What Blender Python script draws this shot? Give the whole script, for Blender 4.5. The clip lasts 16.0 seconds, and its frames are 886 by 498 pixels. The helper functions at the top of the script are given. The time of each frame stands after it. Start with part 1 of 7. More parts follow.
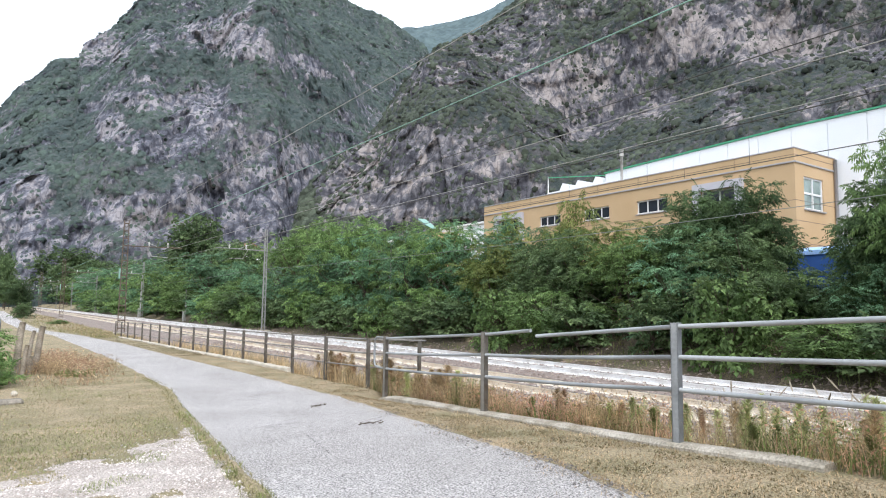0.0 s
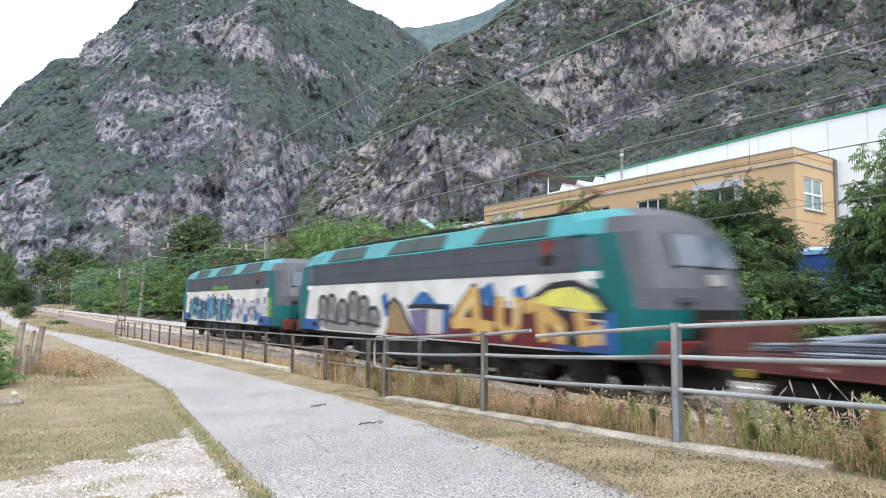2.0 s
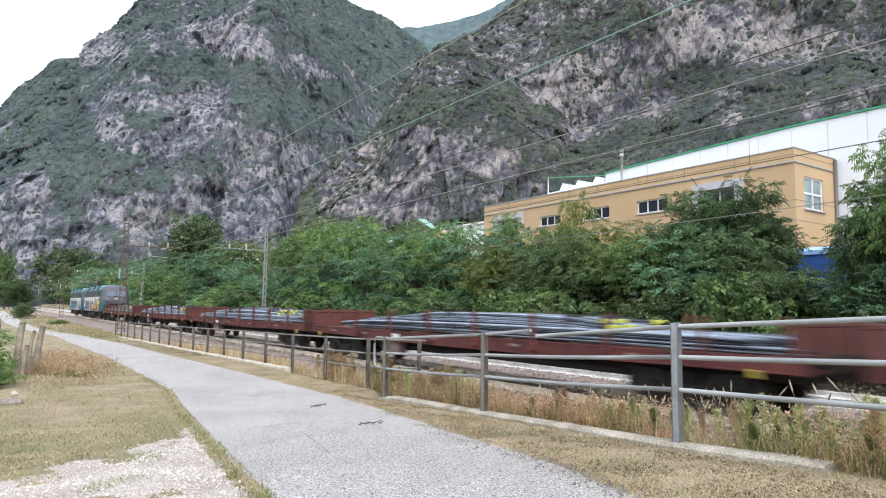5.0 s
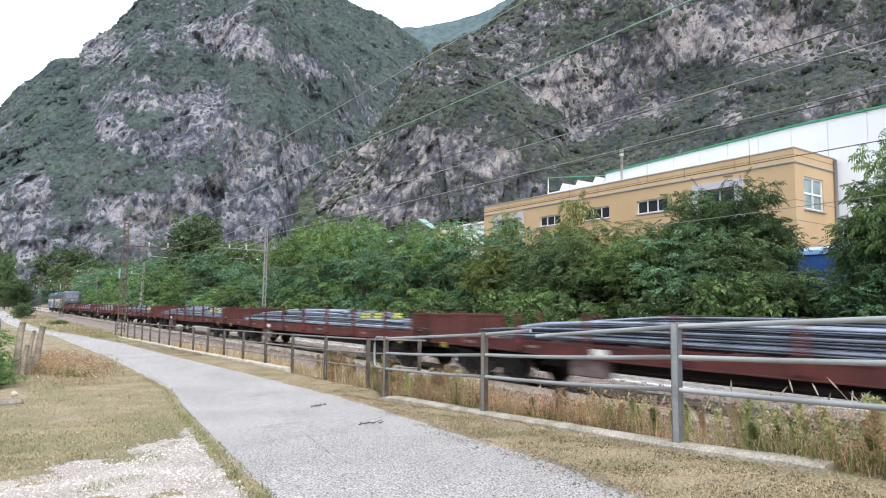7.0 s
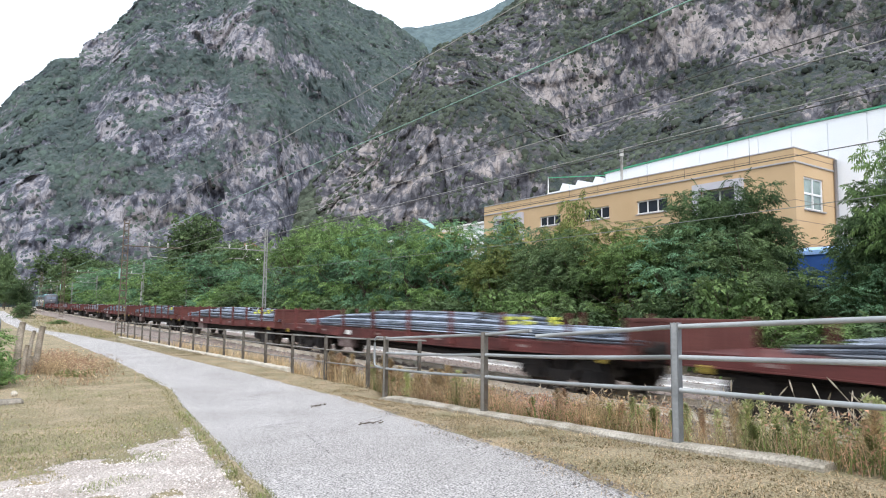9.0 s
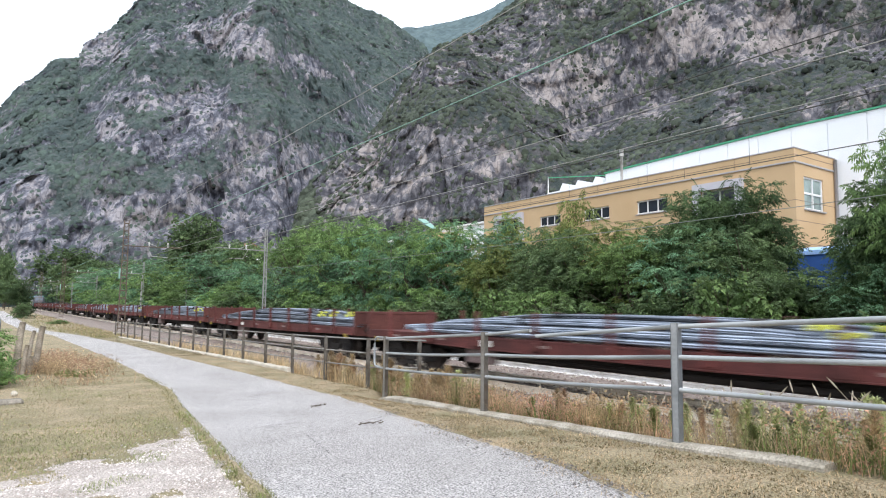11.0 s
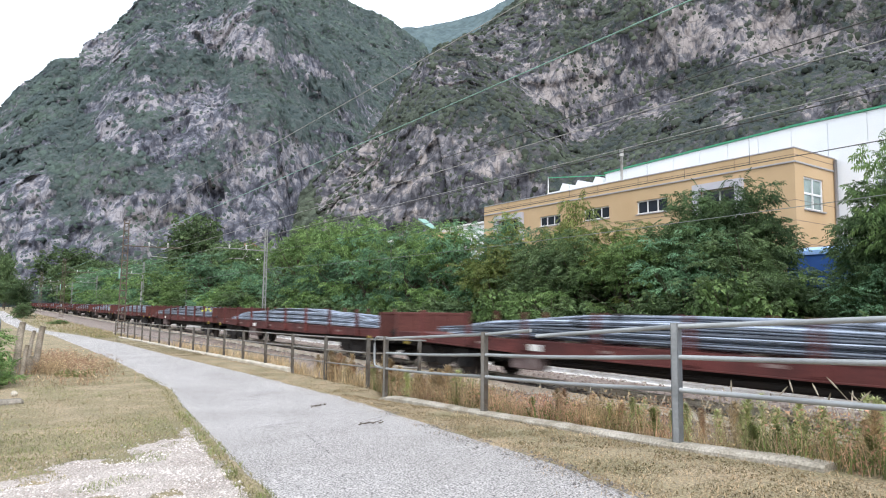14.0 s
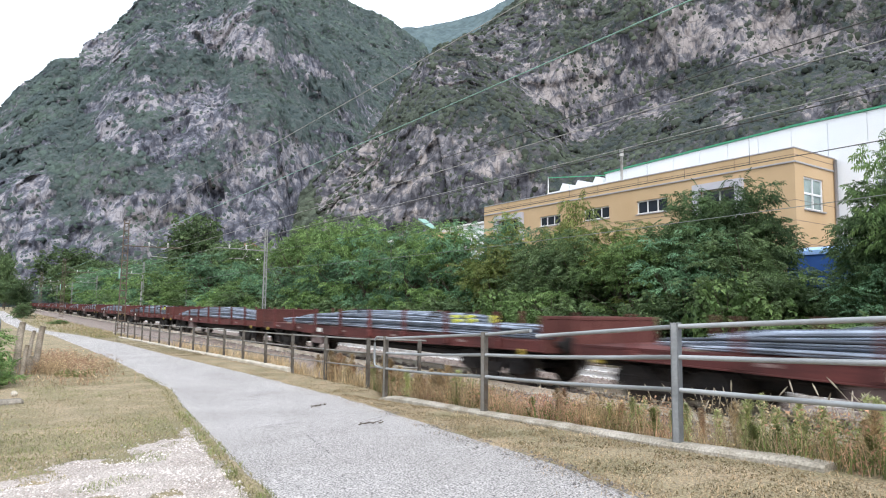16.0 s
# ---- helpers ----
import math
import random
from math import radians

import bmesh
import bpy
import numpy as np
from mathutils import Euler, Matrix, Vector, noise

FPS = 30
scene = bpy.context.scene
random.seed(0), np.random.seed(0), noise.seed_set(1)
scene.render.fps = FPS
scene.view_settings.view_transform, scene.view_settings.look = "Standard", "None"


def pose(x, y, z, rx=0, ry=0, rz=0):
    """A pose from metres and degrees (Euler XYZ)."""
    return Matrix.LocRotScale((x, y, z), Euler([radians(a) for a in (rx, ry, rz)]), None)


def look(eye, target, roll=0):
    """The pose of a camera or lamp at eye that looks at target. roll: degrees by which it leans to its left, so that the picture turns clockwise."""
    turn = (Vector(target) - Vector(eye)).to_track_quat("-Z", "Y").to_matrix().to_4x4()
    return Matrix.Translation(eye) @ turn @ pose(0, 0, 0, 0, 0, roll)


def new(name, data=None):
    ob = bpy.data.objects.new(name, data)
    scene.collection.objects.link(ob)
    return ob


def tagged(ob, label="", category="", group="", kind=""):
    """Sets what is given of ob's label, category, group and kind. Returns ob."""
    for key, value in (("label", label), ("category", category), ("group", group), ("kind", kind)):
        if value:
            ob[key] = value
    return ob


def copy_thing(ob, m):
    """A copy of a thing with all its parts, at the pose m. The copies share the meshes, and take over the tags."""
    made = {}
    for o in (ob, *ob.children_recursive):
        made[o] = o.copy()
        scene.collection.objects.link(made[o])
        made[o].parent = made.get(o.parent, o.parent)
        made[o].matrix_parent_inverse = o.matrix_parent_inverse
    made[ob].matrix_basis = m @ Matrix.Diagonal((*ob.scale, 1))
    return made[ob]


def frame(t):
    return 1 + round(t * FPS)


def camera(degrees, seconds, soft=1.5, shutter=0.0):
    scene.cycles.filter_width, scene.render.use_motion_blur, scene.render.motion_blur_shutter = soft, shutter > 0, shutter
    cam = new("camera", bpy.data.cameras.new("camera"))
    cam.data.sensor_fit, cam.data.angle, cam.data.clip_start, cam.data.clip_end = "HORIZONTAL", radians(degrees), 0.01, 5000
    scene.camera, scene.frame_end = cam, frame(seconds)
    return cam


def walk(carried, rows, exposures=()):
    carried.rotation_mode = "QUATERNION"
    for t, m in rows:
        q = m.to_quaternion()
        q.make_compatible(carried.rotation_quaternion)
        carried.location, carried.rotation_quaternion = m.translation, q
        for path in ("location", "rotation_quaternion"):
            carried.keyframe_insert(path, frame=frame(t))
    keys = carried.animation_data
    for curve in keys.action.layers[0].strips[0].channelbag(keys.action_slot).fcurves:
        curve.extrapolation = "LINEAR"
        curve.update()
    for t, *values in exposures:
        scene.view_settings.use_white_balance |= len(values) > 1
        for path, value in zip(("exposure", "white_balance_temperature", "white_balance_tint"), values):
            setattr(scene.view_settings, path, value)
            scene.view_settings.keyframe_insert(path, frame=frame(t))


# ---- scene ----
# camera: stands still on the ramp of the cycle path
YAW, TILT, LEAN = radians(34.736), radians(5.178), 0.668
EYE = Vector((-11.71, -2.83, 1.888))
cam = camera(68.88, 16.0, 1.1, 0.4)
SIGHT = Vector((math.sin(YAW) * math.cos(TILT), math.cos(YAW) * math.cos(TILT), math.sin(TILT)))
STAND = look(EYE, EYE + SIGHT, LEAN)
walk(cam, [(0, STAND), (16, STAND)])

# world: white overcast sky over a hazy blue one
world = bpy.data.worlds.new("overcast_sky")
scene.world = world
world.use_nodes = True
wn, wl = world.node_tree.nodes, world.node_tree.links
sky = wn.new("ShaderNodeTexSky")
sky.sky_type, sky.sun_disc = "NISHITA", False
sky.sun_elevation, sky.sun_rotation = radians(48), radians(200)
sky.dust_density = 6.0
mixer = wn.new("ShaderNodeMix")
mixer.data_type = "RGBA"
mixer.inputs[0].default_value = 0.93
mixer.inputs[7].default_value = (11.0, 11.9, 13.4, 1)
wl.new(sky.outputs[0], mixer.inputs[6])
wl.new(mixer.outputs[2], wn["Background"].inputs[0])
wn["Background"].inputs[1].default_value = 0.15
sun = new("sun", bpy.data.lights.new("sun", "SUN"))
sun.data.energy, sun.data.angle, sun.data.color = 2.1, radians(28), (1.0, 0.98, 0.95)
sun.matrix_world = look((-30, -60, 80), (0, 0, 0))
scene.view_settings.exposure = 0.0
# ---- materials ----
def material(name, base, rough=0.8, vary=0.25, scale=6.0, second=None, bump=0.2, bump_scale=60.0, metal=0.0, per_object=0.0, island=0.0, amount=0.5, spec=0.4):
    """Two noise scales on the colour, fine relief, optional second colour in patches, optional change by object or island."""
    m = bpy.data.materials.new(name)
    m.use_nodes = True
    nt = m.node_tree
    n, l = nt.nodes, nt.links
    b = n["Principled BSDF"]
    b.inputs["Roughness"].default_value = rough
    b.inputs["Metallic"].default_value = metal
    b.inputs["Specular IOR Level"].default_value = spec
    co = n.new("ShaderNodeTexCoord")
    big = n.new("ShaderNodeTexNoise")
    big.inputs["Scale"].default_value = scale
    big.inputs["Detail"].default_value = 6
    fine = n.new("ShaderNodeTexNoise")
    fine.inputs["Scale"].default_value = bump_scale
    fine.inputs["Detail"].default_value = 4
    for t in (big, fine):
        l.new(co.outputs["Object"], t.inputs["Vector"])
    ramp = n.new("ShaderNodeValToRGB")
    two = second or [c * (1 - vary) for c in base]
    ramp.color_ramp.elements[0].position, ramp.color_ramp.elements[1].position = amount - 0.14, amount + 0.14
    ramp.color_ramp.elements[0].color = (*two, 1)
    ramp.color_ramp.elements[1].color = (*base, 1)
    l.new(big.outputs["Fac"], ramp.inputs[0])
    value = n.new("ShaderNodeHueSaturation")
    l.new(ramp.outputs[0], value.inputs["Color"])
    mul = n.new("ShaderNodeMapRange")
    l.new(fine.outputs["Fac"], mul.inputs[0])
    for k, v in ((1, 0.34), (2, 0.66), (3, 1 - vary), (4, 1 + vary)):
        mul.inputs[k].default_value = v
    last = mul
    for amt, kind in ((per_object, "object"), (island, "island")):
        if amt:
            info = n.new("ShaderNodeObjectInfo" if kind == "object" else "ShaderNodeNewGeometry")
            more = n.new("ShaderNodeMath")
            more.operation = "MULTIPLY_ADD"
            l.new(info.outputs["Random" if kind == "object" else "Random Per Island"], more.inputs[0])
            more.inputs[1].default_value = amt * 2
            more.inputs[2].default_value = 1 - amt
            join = n.new("ShaderNodeMath")
            join.operation = "MULTIPLY"
            l.new(more.outputs[0], join.inputs[0])
            l.new(last.outputs[0], join.inputs[1])
            last = join
    l.new(last.outputs[0], value.inputs["Value"])
    l.new(value.outputs[0], b.inputs["Base Color"])
    if bump:
        bp = n.new("ShaderNodeBump")
        bp.inputs["Strength"].default_value = bump
        bp.inputs["Distance"].default_value = 0.02
        l.new(fine.outputs["Fac"], bp.inputs["Height"])
        l.new(bp.outputs[0], b.inputs["Normal"])
    return m


M = dict(
    soil=material("dry_soil_and_grass", (0.32, 0.255, 0.165), 0.95, 0.5, 1.1, (0.205, 0.178, 0.1), 0.8, 45),
    litter=material("leaf_litter", (0.13, 0.1, 0.07), 0.95, 0.45, 0.8, (0.085, 0.08, 0.045), 0.9, 14),
    asphalt=material("worn_asphalt", (0.41, 0.389, 0.379), 0.92, 0.8, 0.7, (0.345, 0.325, 0.313), 1.0, 66),
    old_asphalt=material("asphalt_crumb", (0.22, 0.205, 0.19), 0.95, 0.3, 4, (0.13, 0.12, 0.112), 0, 72, island=0.4),
    crack=material("dark_crack", (0.13, 0.12, 0.115), 0.95, 0.3, 4),
    kerb_pale=material("pale_kerb_concrete", (0.58, 0.53, 0.45), 0.95, 0.2, 2.2, (0.37, 0.33, 0.26), 0.3, 30),
    field_stone=material("field_stone", (0.27, 0.24, 0.2), 0.95, 0.3, 4, (0.17, 0.15, 0.12), 0.6, 30),
    ballast=material("ballast", (0.26, 0.215, 0.19), 0.95, 0.4, 3.0, (0.19, 0.15, 0.13), 0.9, 22),
    concrete=material("sleeper_concrete", (0.46, 0.425, 0.375), 0.9, 0.2, 3, (0.34, 0.3, 0.26), 0.3, 60, per_object=0.15),
    kerb=material("kerb_concrete", (0.47, 0.43, 0.37), 0.95, 0.3, 2, (0.27, 0.24, 0.185), 0.5, 40),
    rail_white=material("whitewashed_rail", (0.8, 0.8, 0.8), 0.7, 0.12, 1.5, (0.62, 0.6, 0.58), 0.1, 30),
    rail_cream=material("dirty_whitewashed_rail", (0.8, 0.73, 0.62), 0.8, 0.15, 1.2, (0.62, 0.52, 0.41), 0.1, 30),
    rail_head=material("rail_steel", (0.12, 0.11, 0.1), 0.4, 0.3, 2, (0.08, 0.065, 0.055), 0.1, 50, metal=0.8),
    galvanised=material("galvanised_tube", (0.34, 0.355, 0.36), 0.45, 0.04, 1.6, (0.27, 0.28, 0.285), 0.0, 30, metal=0.25),
    post_blue=material("blue_grey_steel_post", (0.2, 0.215, 0.23), 0.5, 0.06, 2.5, (0.15, 0.16, 0.17), 0.0, 30, metal=0.2),
    post_face=material("pale_post_face", (0.33, 0.34, 0.345), 0.55, 0.08, 3, (0.22, 0.23, 0.235), 0.0, 30, metal=0.2),
    post_grey=material("weathered_steel_post", (0.15, 0.14, 0.125), 0.75, 0.2, 4, (0.09, 0.07, 0.052), 0.2, 60, metal=0.2),
    tube_old=material("weathered_tube", (0.27, 0.265, 0.25), 0.6, 0.1, 1.4, (0.17, 0.15, 0.125), 0.0, 30, metal=0.2),
    ochre=material("ochre_render", (0.56, 0.395, 0.235), 0.9, 0.05, 0.4, (0.52, 0.36, 0.205), 0.05, 40),
    white_sheet=material("white_cladding", (0.8, 0.82, 0.84), 0.5, 0.05, 0.4, (0.74, 0.77, 0.8), 0.0, 20),
    trim=material("grey_trim", (0.4, 0.39, 0.4), 0.6, 0.1, 3),
    green_trim=material("green_trim", (0.05, 0.3, 0.16), 0.5, 0.1, 3),
    beam=material("dirty_red_beam", (0.2, 0.03, 0.026), 0.7, 0.3, 3, (0.1, 0.02, 0.018)),
    glass=material("window_glass", (0.03, 0.035, 0.045), 0.08, 0.1, 0.7, bump=0),
    white_frame=material("white_frame", (0.75, 0.75, 0.75), 0.5, 0.05, 4),
    blue_tarp=material("blue_tarpaulin", (0.03, 0.1, 0.34), 0.6, 0.15, 1.5),
    pale_tarp=material("pale_blue_tarpaulin", (0.35, 0.55, 0.9), 0.6, 0.15, 1.5),
    bark=material("bark", (0.13, 0.1, 0.075), 0.95, 0.35, 5, (0.08, 0.065, 0.05), 0.8, 30),
    teal=material("teal_paint", (0.004, 0.135, 0.14), 0.4, 0.12, 1.2, (0.004, 0.105, 0.11), 0.02, 20),
    teal_roof=material("light_teal_roof_paint", (0.03, 0.27, 0.29), 0.45, 0.15, 0.9, (0.035, 0.21, 0.23), 0.02, 20),
    loco_grey=material("dark_grey_paint", (0.07, 0.077, 0.094), 0.5, 0.12, 1, (0.055, 0.06, 0.074), 0.02, 20),
    nose_grey=material("grey_nose_paint", (0.095, 0.098, 0.115), 0.45, 0.15, 1, (0.065, 0.068, 0.08), 0.02, 20),
    loco_white=material("dirty_white_paint", (0.72, 0.71, 0.7), 0.45, 0.1, 0.9, (0.55, 0.53, 0.5), 0.02, 20),
    loco_blue=material("blue_paint", (0.015, 0.09, 0.3), 0.4, 0.1, 1.2),
    grille=material("dark_green_grille", (0.035, 0.06, 0.055), 0.6, 0.2, 3),
    black=material("grimy_black", (0.013, 0.012, 0.012), 0.85, 0.4, 3, (0.026, 0.021, 0.018), 0.3, 20),
    red=material("red_paint", (0.2, 0.025, 0.02), 0.5, 0.15, 2),
    wagon=material("rust_brown_wagon_paint", (0.125, 0.034, 0.03), 0.8, 0.3, 1.4, (0.07, 0.021, 0.019), 0.2, 25, per_object=0.15),
    wagon_end=material("brown_end_wall", (0.108, 0.037, 0.03), 0.8, 0.25, 1.2, (0.08, 0.025, 0.021), 0.2, 25, per_object=0.2),
    bar=material("steel_bar", (0.29, 0.33, 0.4), 0.42, 0.2, 2, (0.15, 0.175, 0.215), 0.1, 40, metal=0.4, per_object=0.9),
    yellow=material("yellow_tag", (0.6, 0.61, 0.09), 0.6, 0.1, 4),
    copper=material("catenary_wire", (0.06, 0.06, 0.055), 0.6, 0.2, 5),
    wire_green=material("verdigris_wire", (0.25, 0.42, 0.36), 0.7, 0.15, 5),
    mast=material("rusty_lattice_steel", (0.15, 0.115, 0.085), 0.8, 0.3, 4, (0.09, 0.065, 0.05), 0.2, 50),
    old_wood=material("weathered_wood", (0.4, 0.345, 0.28), 0.95, 0.25, 4, (0.26, 0.215, 0.17), 0.6, 30),
)
# ---- mesh helpers ----
def part(name, bm, mat, parent=None, label=""):
    """Links a bmesh (or a mesh) as one object under a thing or a part."""
    if isinstance(bm, bmesh.types.BMesh):
        me = bpy.data.meshes.new(name)
        bm.to_mesh(me)
        bm.free()
    else:
        me = bm
    if mat and not me.materials:
        for one in mat if isinstance(mat, (list, tuple)) else (mat,):
            me.materials.append(one)
    ob = new(name, me)
    if parent:
        ob.parent = parent
    if label:
        ob["label"] = label
    return ob


def thing(name, m, label, category, group="", kind=""):
    ob = new(name)
    ob.matrix_basis = m
    ob.empty_display_size = 0.2
    return tagged(ob, label, category, group, kind)


def box(bm, x0, y0, z0, x1, y1, z1, bevel=0.0, slot=0):
    r = bmesh.ops.create_cube(bm, size=1)
    vs = r["verts"]
    for v in vs:
        v.co = Vector((x0 + (v.co.x + 0.5) * (x1 - x0), y0 + (v.co.y + 0.5) * (y1 - y0), z0 + (v.co.z + 0.5) * (z1 - z0)))
    fs = {f for v in vs for f in v.link_faces}
    for f in fs:
        f.material_index = slot
    if bevel:
        es = {e for f in fs for e in f.edges}
        bmesh.ops.bevel(bm, geom=list(es), offset=bevel, segments=1, affect="EDGES")
    return bm


def cube(x0, y0, z0, x1, y1, z1, bevel=0.0):
    return box(bmesh.new(), x0, y0, z0, x1, y1, z1, bevel)


def tube(bm, path, radius, sides=8, slot=0, closed_ends=True):
    """A round bar along a list of points; radius a number or one for each point."""
    path = [Vector(p) for p in path]
    rings = []
    for i, p in enumerate(path):
        d = (path[min(i + 1, len(path) - 1)] - path[max(i - 1, 0)]).normalized()
        side = d.orthogonal().normalized() if abs(d.z) > 0.95 else d.cross(Vector((0, 0, 1))).normalized()
        up = side.cross(d)
        r = radius[i] if isinstance(radius, (list, tuple)) else radius
        rings.append([bm.verts.new(p + r * (math.cos(a) * side + math.sin(a) * up)) for a in [2 * math.pi * k / sides for k in range(sides)]])
    for a, b in zip(rings, rings[1:]):
        for k in range(sides):
            f = bm.faces.new((a[k], a[(k + 1) % sides], b[(k + 1) % sides], b[k]))
            f.smooth, f.material_index = sides > 4, slot
    if closed_ends:
        bm.faces.new(rings[0]).material_index = slot
        bm.faces.new(rings[-1][::-1]).material_index = slot
    return bm


def loft(bm, sections, slot=0, caps=True, closed=True, smooth=False):
    """Joins rings of points of equal number."""
    rings = [[bm.verts.new(p) for p in s] for s in sections]
    n = len(rings[0])
    for a, b in zip(rings, rings[1:]):
        for k in range(n if closed else n - 1):
            f = bm.faces.new((a[k], a[(k + 1) % n], b[(k + 1) % n], b[k]))
            f.material_index, f.smooth = slot, smooth
    if caps and closed:
        bm.faces.new(rings[0][::-1]).material_index = slot
        bm.faces.new(rings[-1]).material_index = slot
    return bm


def sheet(name, xs, ys, height, mat, parent=None):
    """A grid of heights over x and y."""
    verts = [(x, y, height(x, y)) for y in ys for x in xs]
    w = len(xs)
    faces = [(j * w + i, j * w + i + 1, (j + 1) * w + i + 1, (j + 1) * w + i) for j in range(len(ys) - 1) for i in range(w - 1)]
    me = bpy.data.meshes.new(name)
    me.from_pydata(verts, [], faces)
    me.polygons.foreach_set("use_smooth", [True] * len(faces))
    return part(name, me, mat, parent)


def lerp(knots, v):
    """Piecewise interpolation with eased steps left out: knots (v, value) in order."""
    if v <= knots[0][0]:
        return knots[0][1]
    for (a, p), (b, q) in zip(knots, knots[1:]):
        if v <= b:
            return p + (q - p) * (v - a) / (b - a)
    return knots[-1][1]


def ease(a, b, v):
    t = min(1, max(0, (v - a) / (b - a)))
    return t * t * (3 - 2 * t)
# ---- the lie of the land (x across the railway, y along it, rail heads at z = 0) ----
RAMP = [(-400, 2.0), (-60, 2.0), (-12, 1.3), (-3, 0.77), (1.3, 0.5), (5, 0.27), (9.4, 0.03), (12.5, -0.02), (20, -0.08), (28, -0.18), (46, -0.4), (80, -0.55), (400, -0.6)]
TRACKS = (0.0, 4.2)
BED = -0.55


def ground_at(x, y):
    z = lerp(RAMP, y)
    rough = 0.03 * noise.noise((x * 0.7, y * 0.7, 3)) + 0.015 * noise.noise((x * 3, y * 3, 7))
    bank = ease(-4.6 if y > 10 else -5.7, -3.0, x)
    z = z * (1 - bank) + BED * bank
    if x > 6.6:
        z = BED + (1.2 - BED) * ease(6.8, 13, x) + 2.0 * ease(30, 200, x)
        rough *= 3
    if -10.4 < x < -5.0 and y > -40:
        rough = 0
    return z + rough


LEFT_EDGE = [(-40, -13.6), (-3, -10.8), (2, -9.95), (7.2, -9.17), (12.8, -8.33), (23.5, -8.05), (39.6, -8.0), (51, -8.0), (55.5, -8.4), (66, -9.5), (95, -10.4), (155, -11.2), (220, -12.0)]
RIGHT_EDGE = [(-40, -12.0), (-3, -9.0), (0.22, -7.86), (1.4, -7.43), (4.2, -6.78), (8.1, -5.92), (9.6, -5.66), (14, -5.6), (22, -5.75), (38, -5.7), (49, -6.2), (58, -7.3), (64, -8.1), (100, -8.4), (220, -8.9)]


def spread(values):
    return [float(v) for v in values]


gx = spread(np.concatenate([[-3000, -1500, -700, -300, -120, -60, -40, -30, -24, -19], np.arange(-16, -2, 0.4), np.arange(-2, 14, 1.0), [16, 19, 24, 32, 45, 70, 120, 200, 300, 700, 1500, 3000]]))
gy = spread(np.concatenate([[-3000, -1500, -700, -450, -300, -150, -80, -40, -20], np.arange(-12, 24, 0.5), np.arange(24, 60, 1.5), [65, 75, 90, 110, 140, 180, 240, 320, 450, 700, 1500, 3000]]))
ground = sheet("ground", gx, gy, ground_at, M["soil"])
tagged(ground, "dry mown grass and bare soil beside the railway", "ground", kind="structure")

bank = sheet("ground_bank", spread(np.arange(7.3, 19.6, 0.7)), spread(np.concatenate([np.arange(-12, 60, 1.2), np.arange(60, 240, 6)])), lambda x, y: ground_at(x, y) + 0.04 - 0.06 * (x < 7.5 or x > 19) + 0.05 * noise.noise((x * 2, y * 2, 0)), M["litter"])
tagged(bank, "shady bank with leaf litter and stones under the trees", "ground", kind="structure")

# cycle path
py = spread(np.concatenate([np.arange(-40, -4, 3), np.arange(-4, 24, 0.15), np.arange(24, 60, 2), np.arange(60, 221, 10)]))
verts, faces = [], []
CROSS = 17
for y in py:
    a, b = lerp(LEFT_EDGE, y), lerp(RIGHT_EDGE, y)
    a += 0.06 * noise.noise((y * 1.1, 1, 0)) + 0.03 * noise.noise((y * 5, 1, 0))
    b += 0.06 * noise.noise((y * 1.1, 9, 0)) + 0.03 * noise.noise((y * 5, 9, 0))
    for i in range(CROSS):
        u = i / (CROSS - 1)
        x = a + (b - a) * u
        verts.append((x, y, lerp(RAMP, y) + 0.035 - 0.042 * (abs(u - 0.5) * 2) ** 8))
for j in range(len(py) - 1):
    for i in range(CROSS - 1):
        k = j * CROSS + i
        faces.append((k, k + 1, k + CROSS + 1, k + CROSS))
me = bpy.data.meshes.new("path")
me.from_pydata(verts, [], faces)
me.polygons.foreach_set("use_smooth", [True] * len(faces))
path = part("path", me, M["asphalt"])
tagged(path, "worn pale grey asphalt cycle path with cracks", "path", kind="structure")

# thin wandering cracks in the asphalt
cracks_v, cracks_f = [], []
for (xa, ya), (xb, yb), seed in (((-8.2, 4.6), (-6.2, 6.3), 1), ((-8.9, 5.8), (-7.6, 6.0), 2), ((-8.0, 9.6), (-6.2, 11.2), 4), ((-8.3, 17.2), (-6.3, 17.9), 5), ((-8.2, 26.0), (-6.4, 26.5), 6), ((-9.0, 2.6), (-8.3, 5.4), 7)):
    for k in range(40):
        t = k / 39
        x = xa + (xb - xa) * t + 0.09 * noise.noise((t * 4, seed, 0)) + 0.03 * noise.noise((t * 17, seed, 3))
        y = ya + (yb - ya) * t + 0.09 * noise.noise((t * 4, seed, 7)) + 0.03 * noise.noise((t * 17, seed, 9))
        w = (0.004 + 0.0006 * ya) * (0.3 + abs(noise.noise((t * 9, seed, 5))) * 1.6) * math.sin(math.pi * min(0.98, max(0.02, t)))
        z = lerp(RAMP, y) + 0.037
        cracks_v += [(x - w, y + w, z), (x + w, y - w, z)]
        if k:
            n = len(cracks_v)
            cracks_f.append((n - 4, n - 3, n - 1, n - 2))
me = bpy.data.meshes.new("path_cracks")
me.from_pydata(cracks_v, [], cracks_f)
tagged(part("path_cracks", me, M["crack"]), "thin dark cracks in the worn asphalt", "crack", kind="stuff")

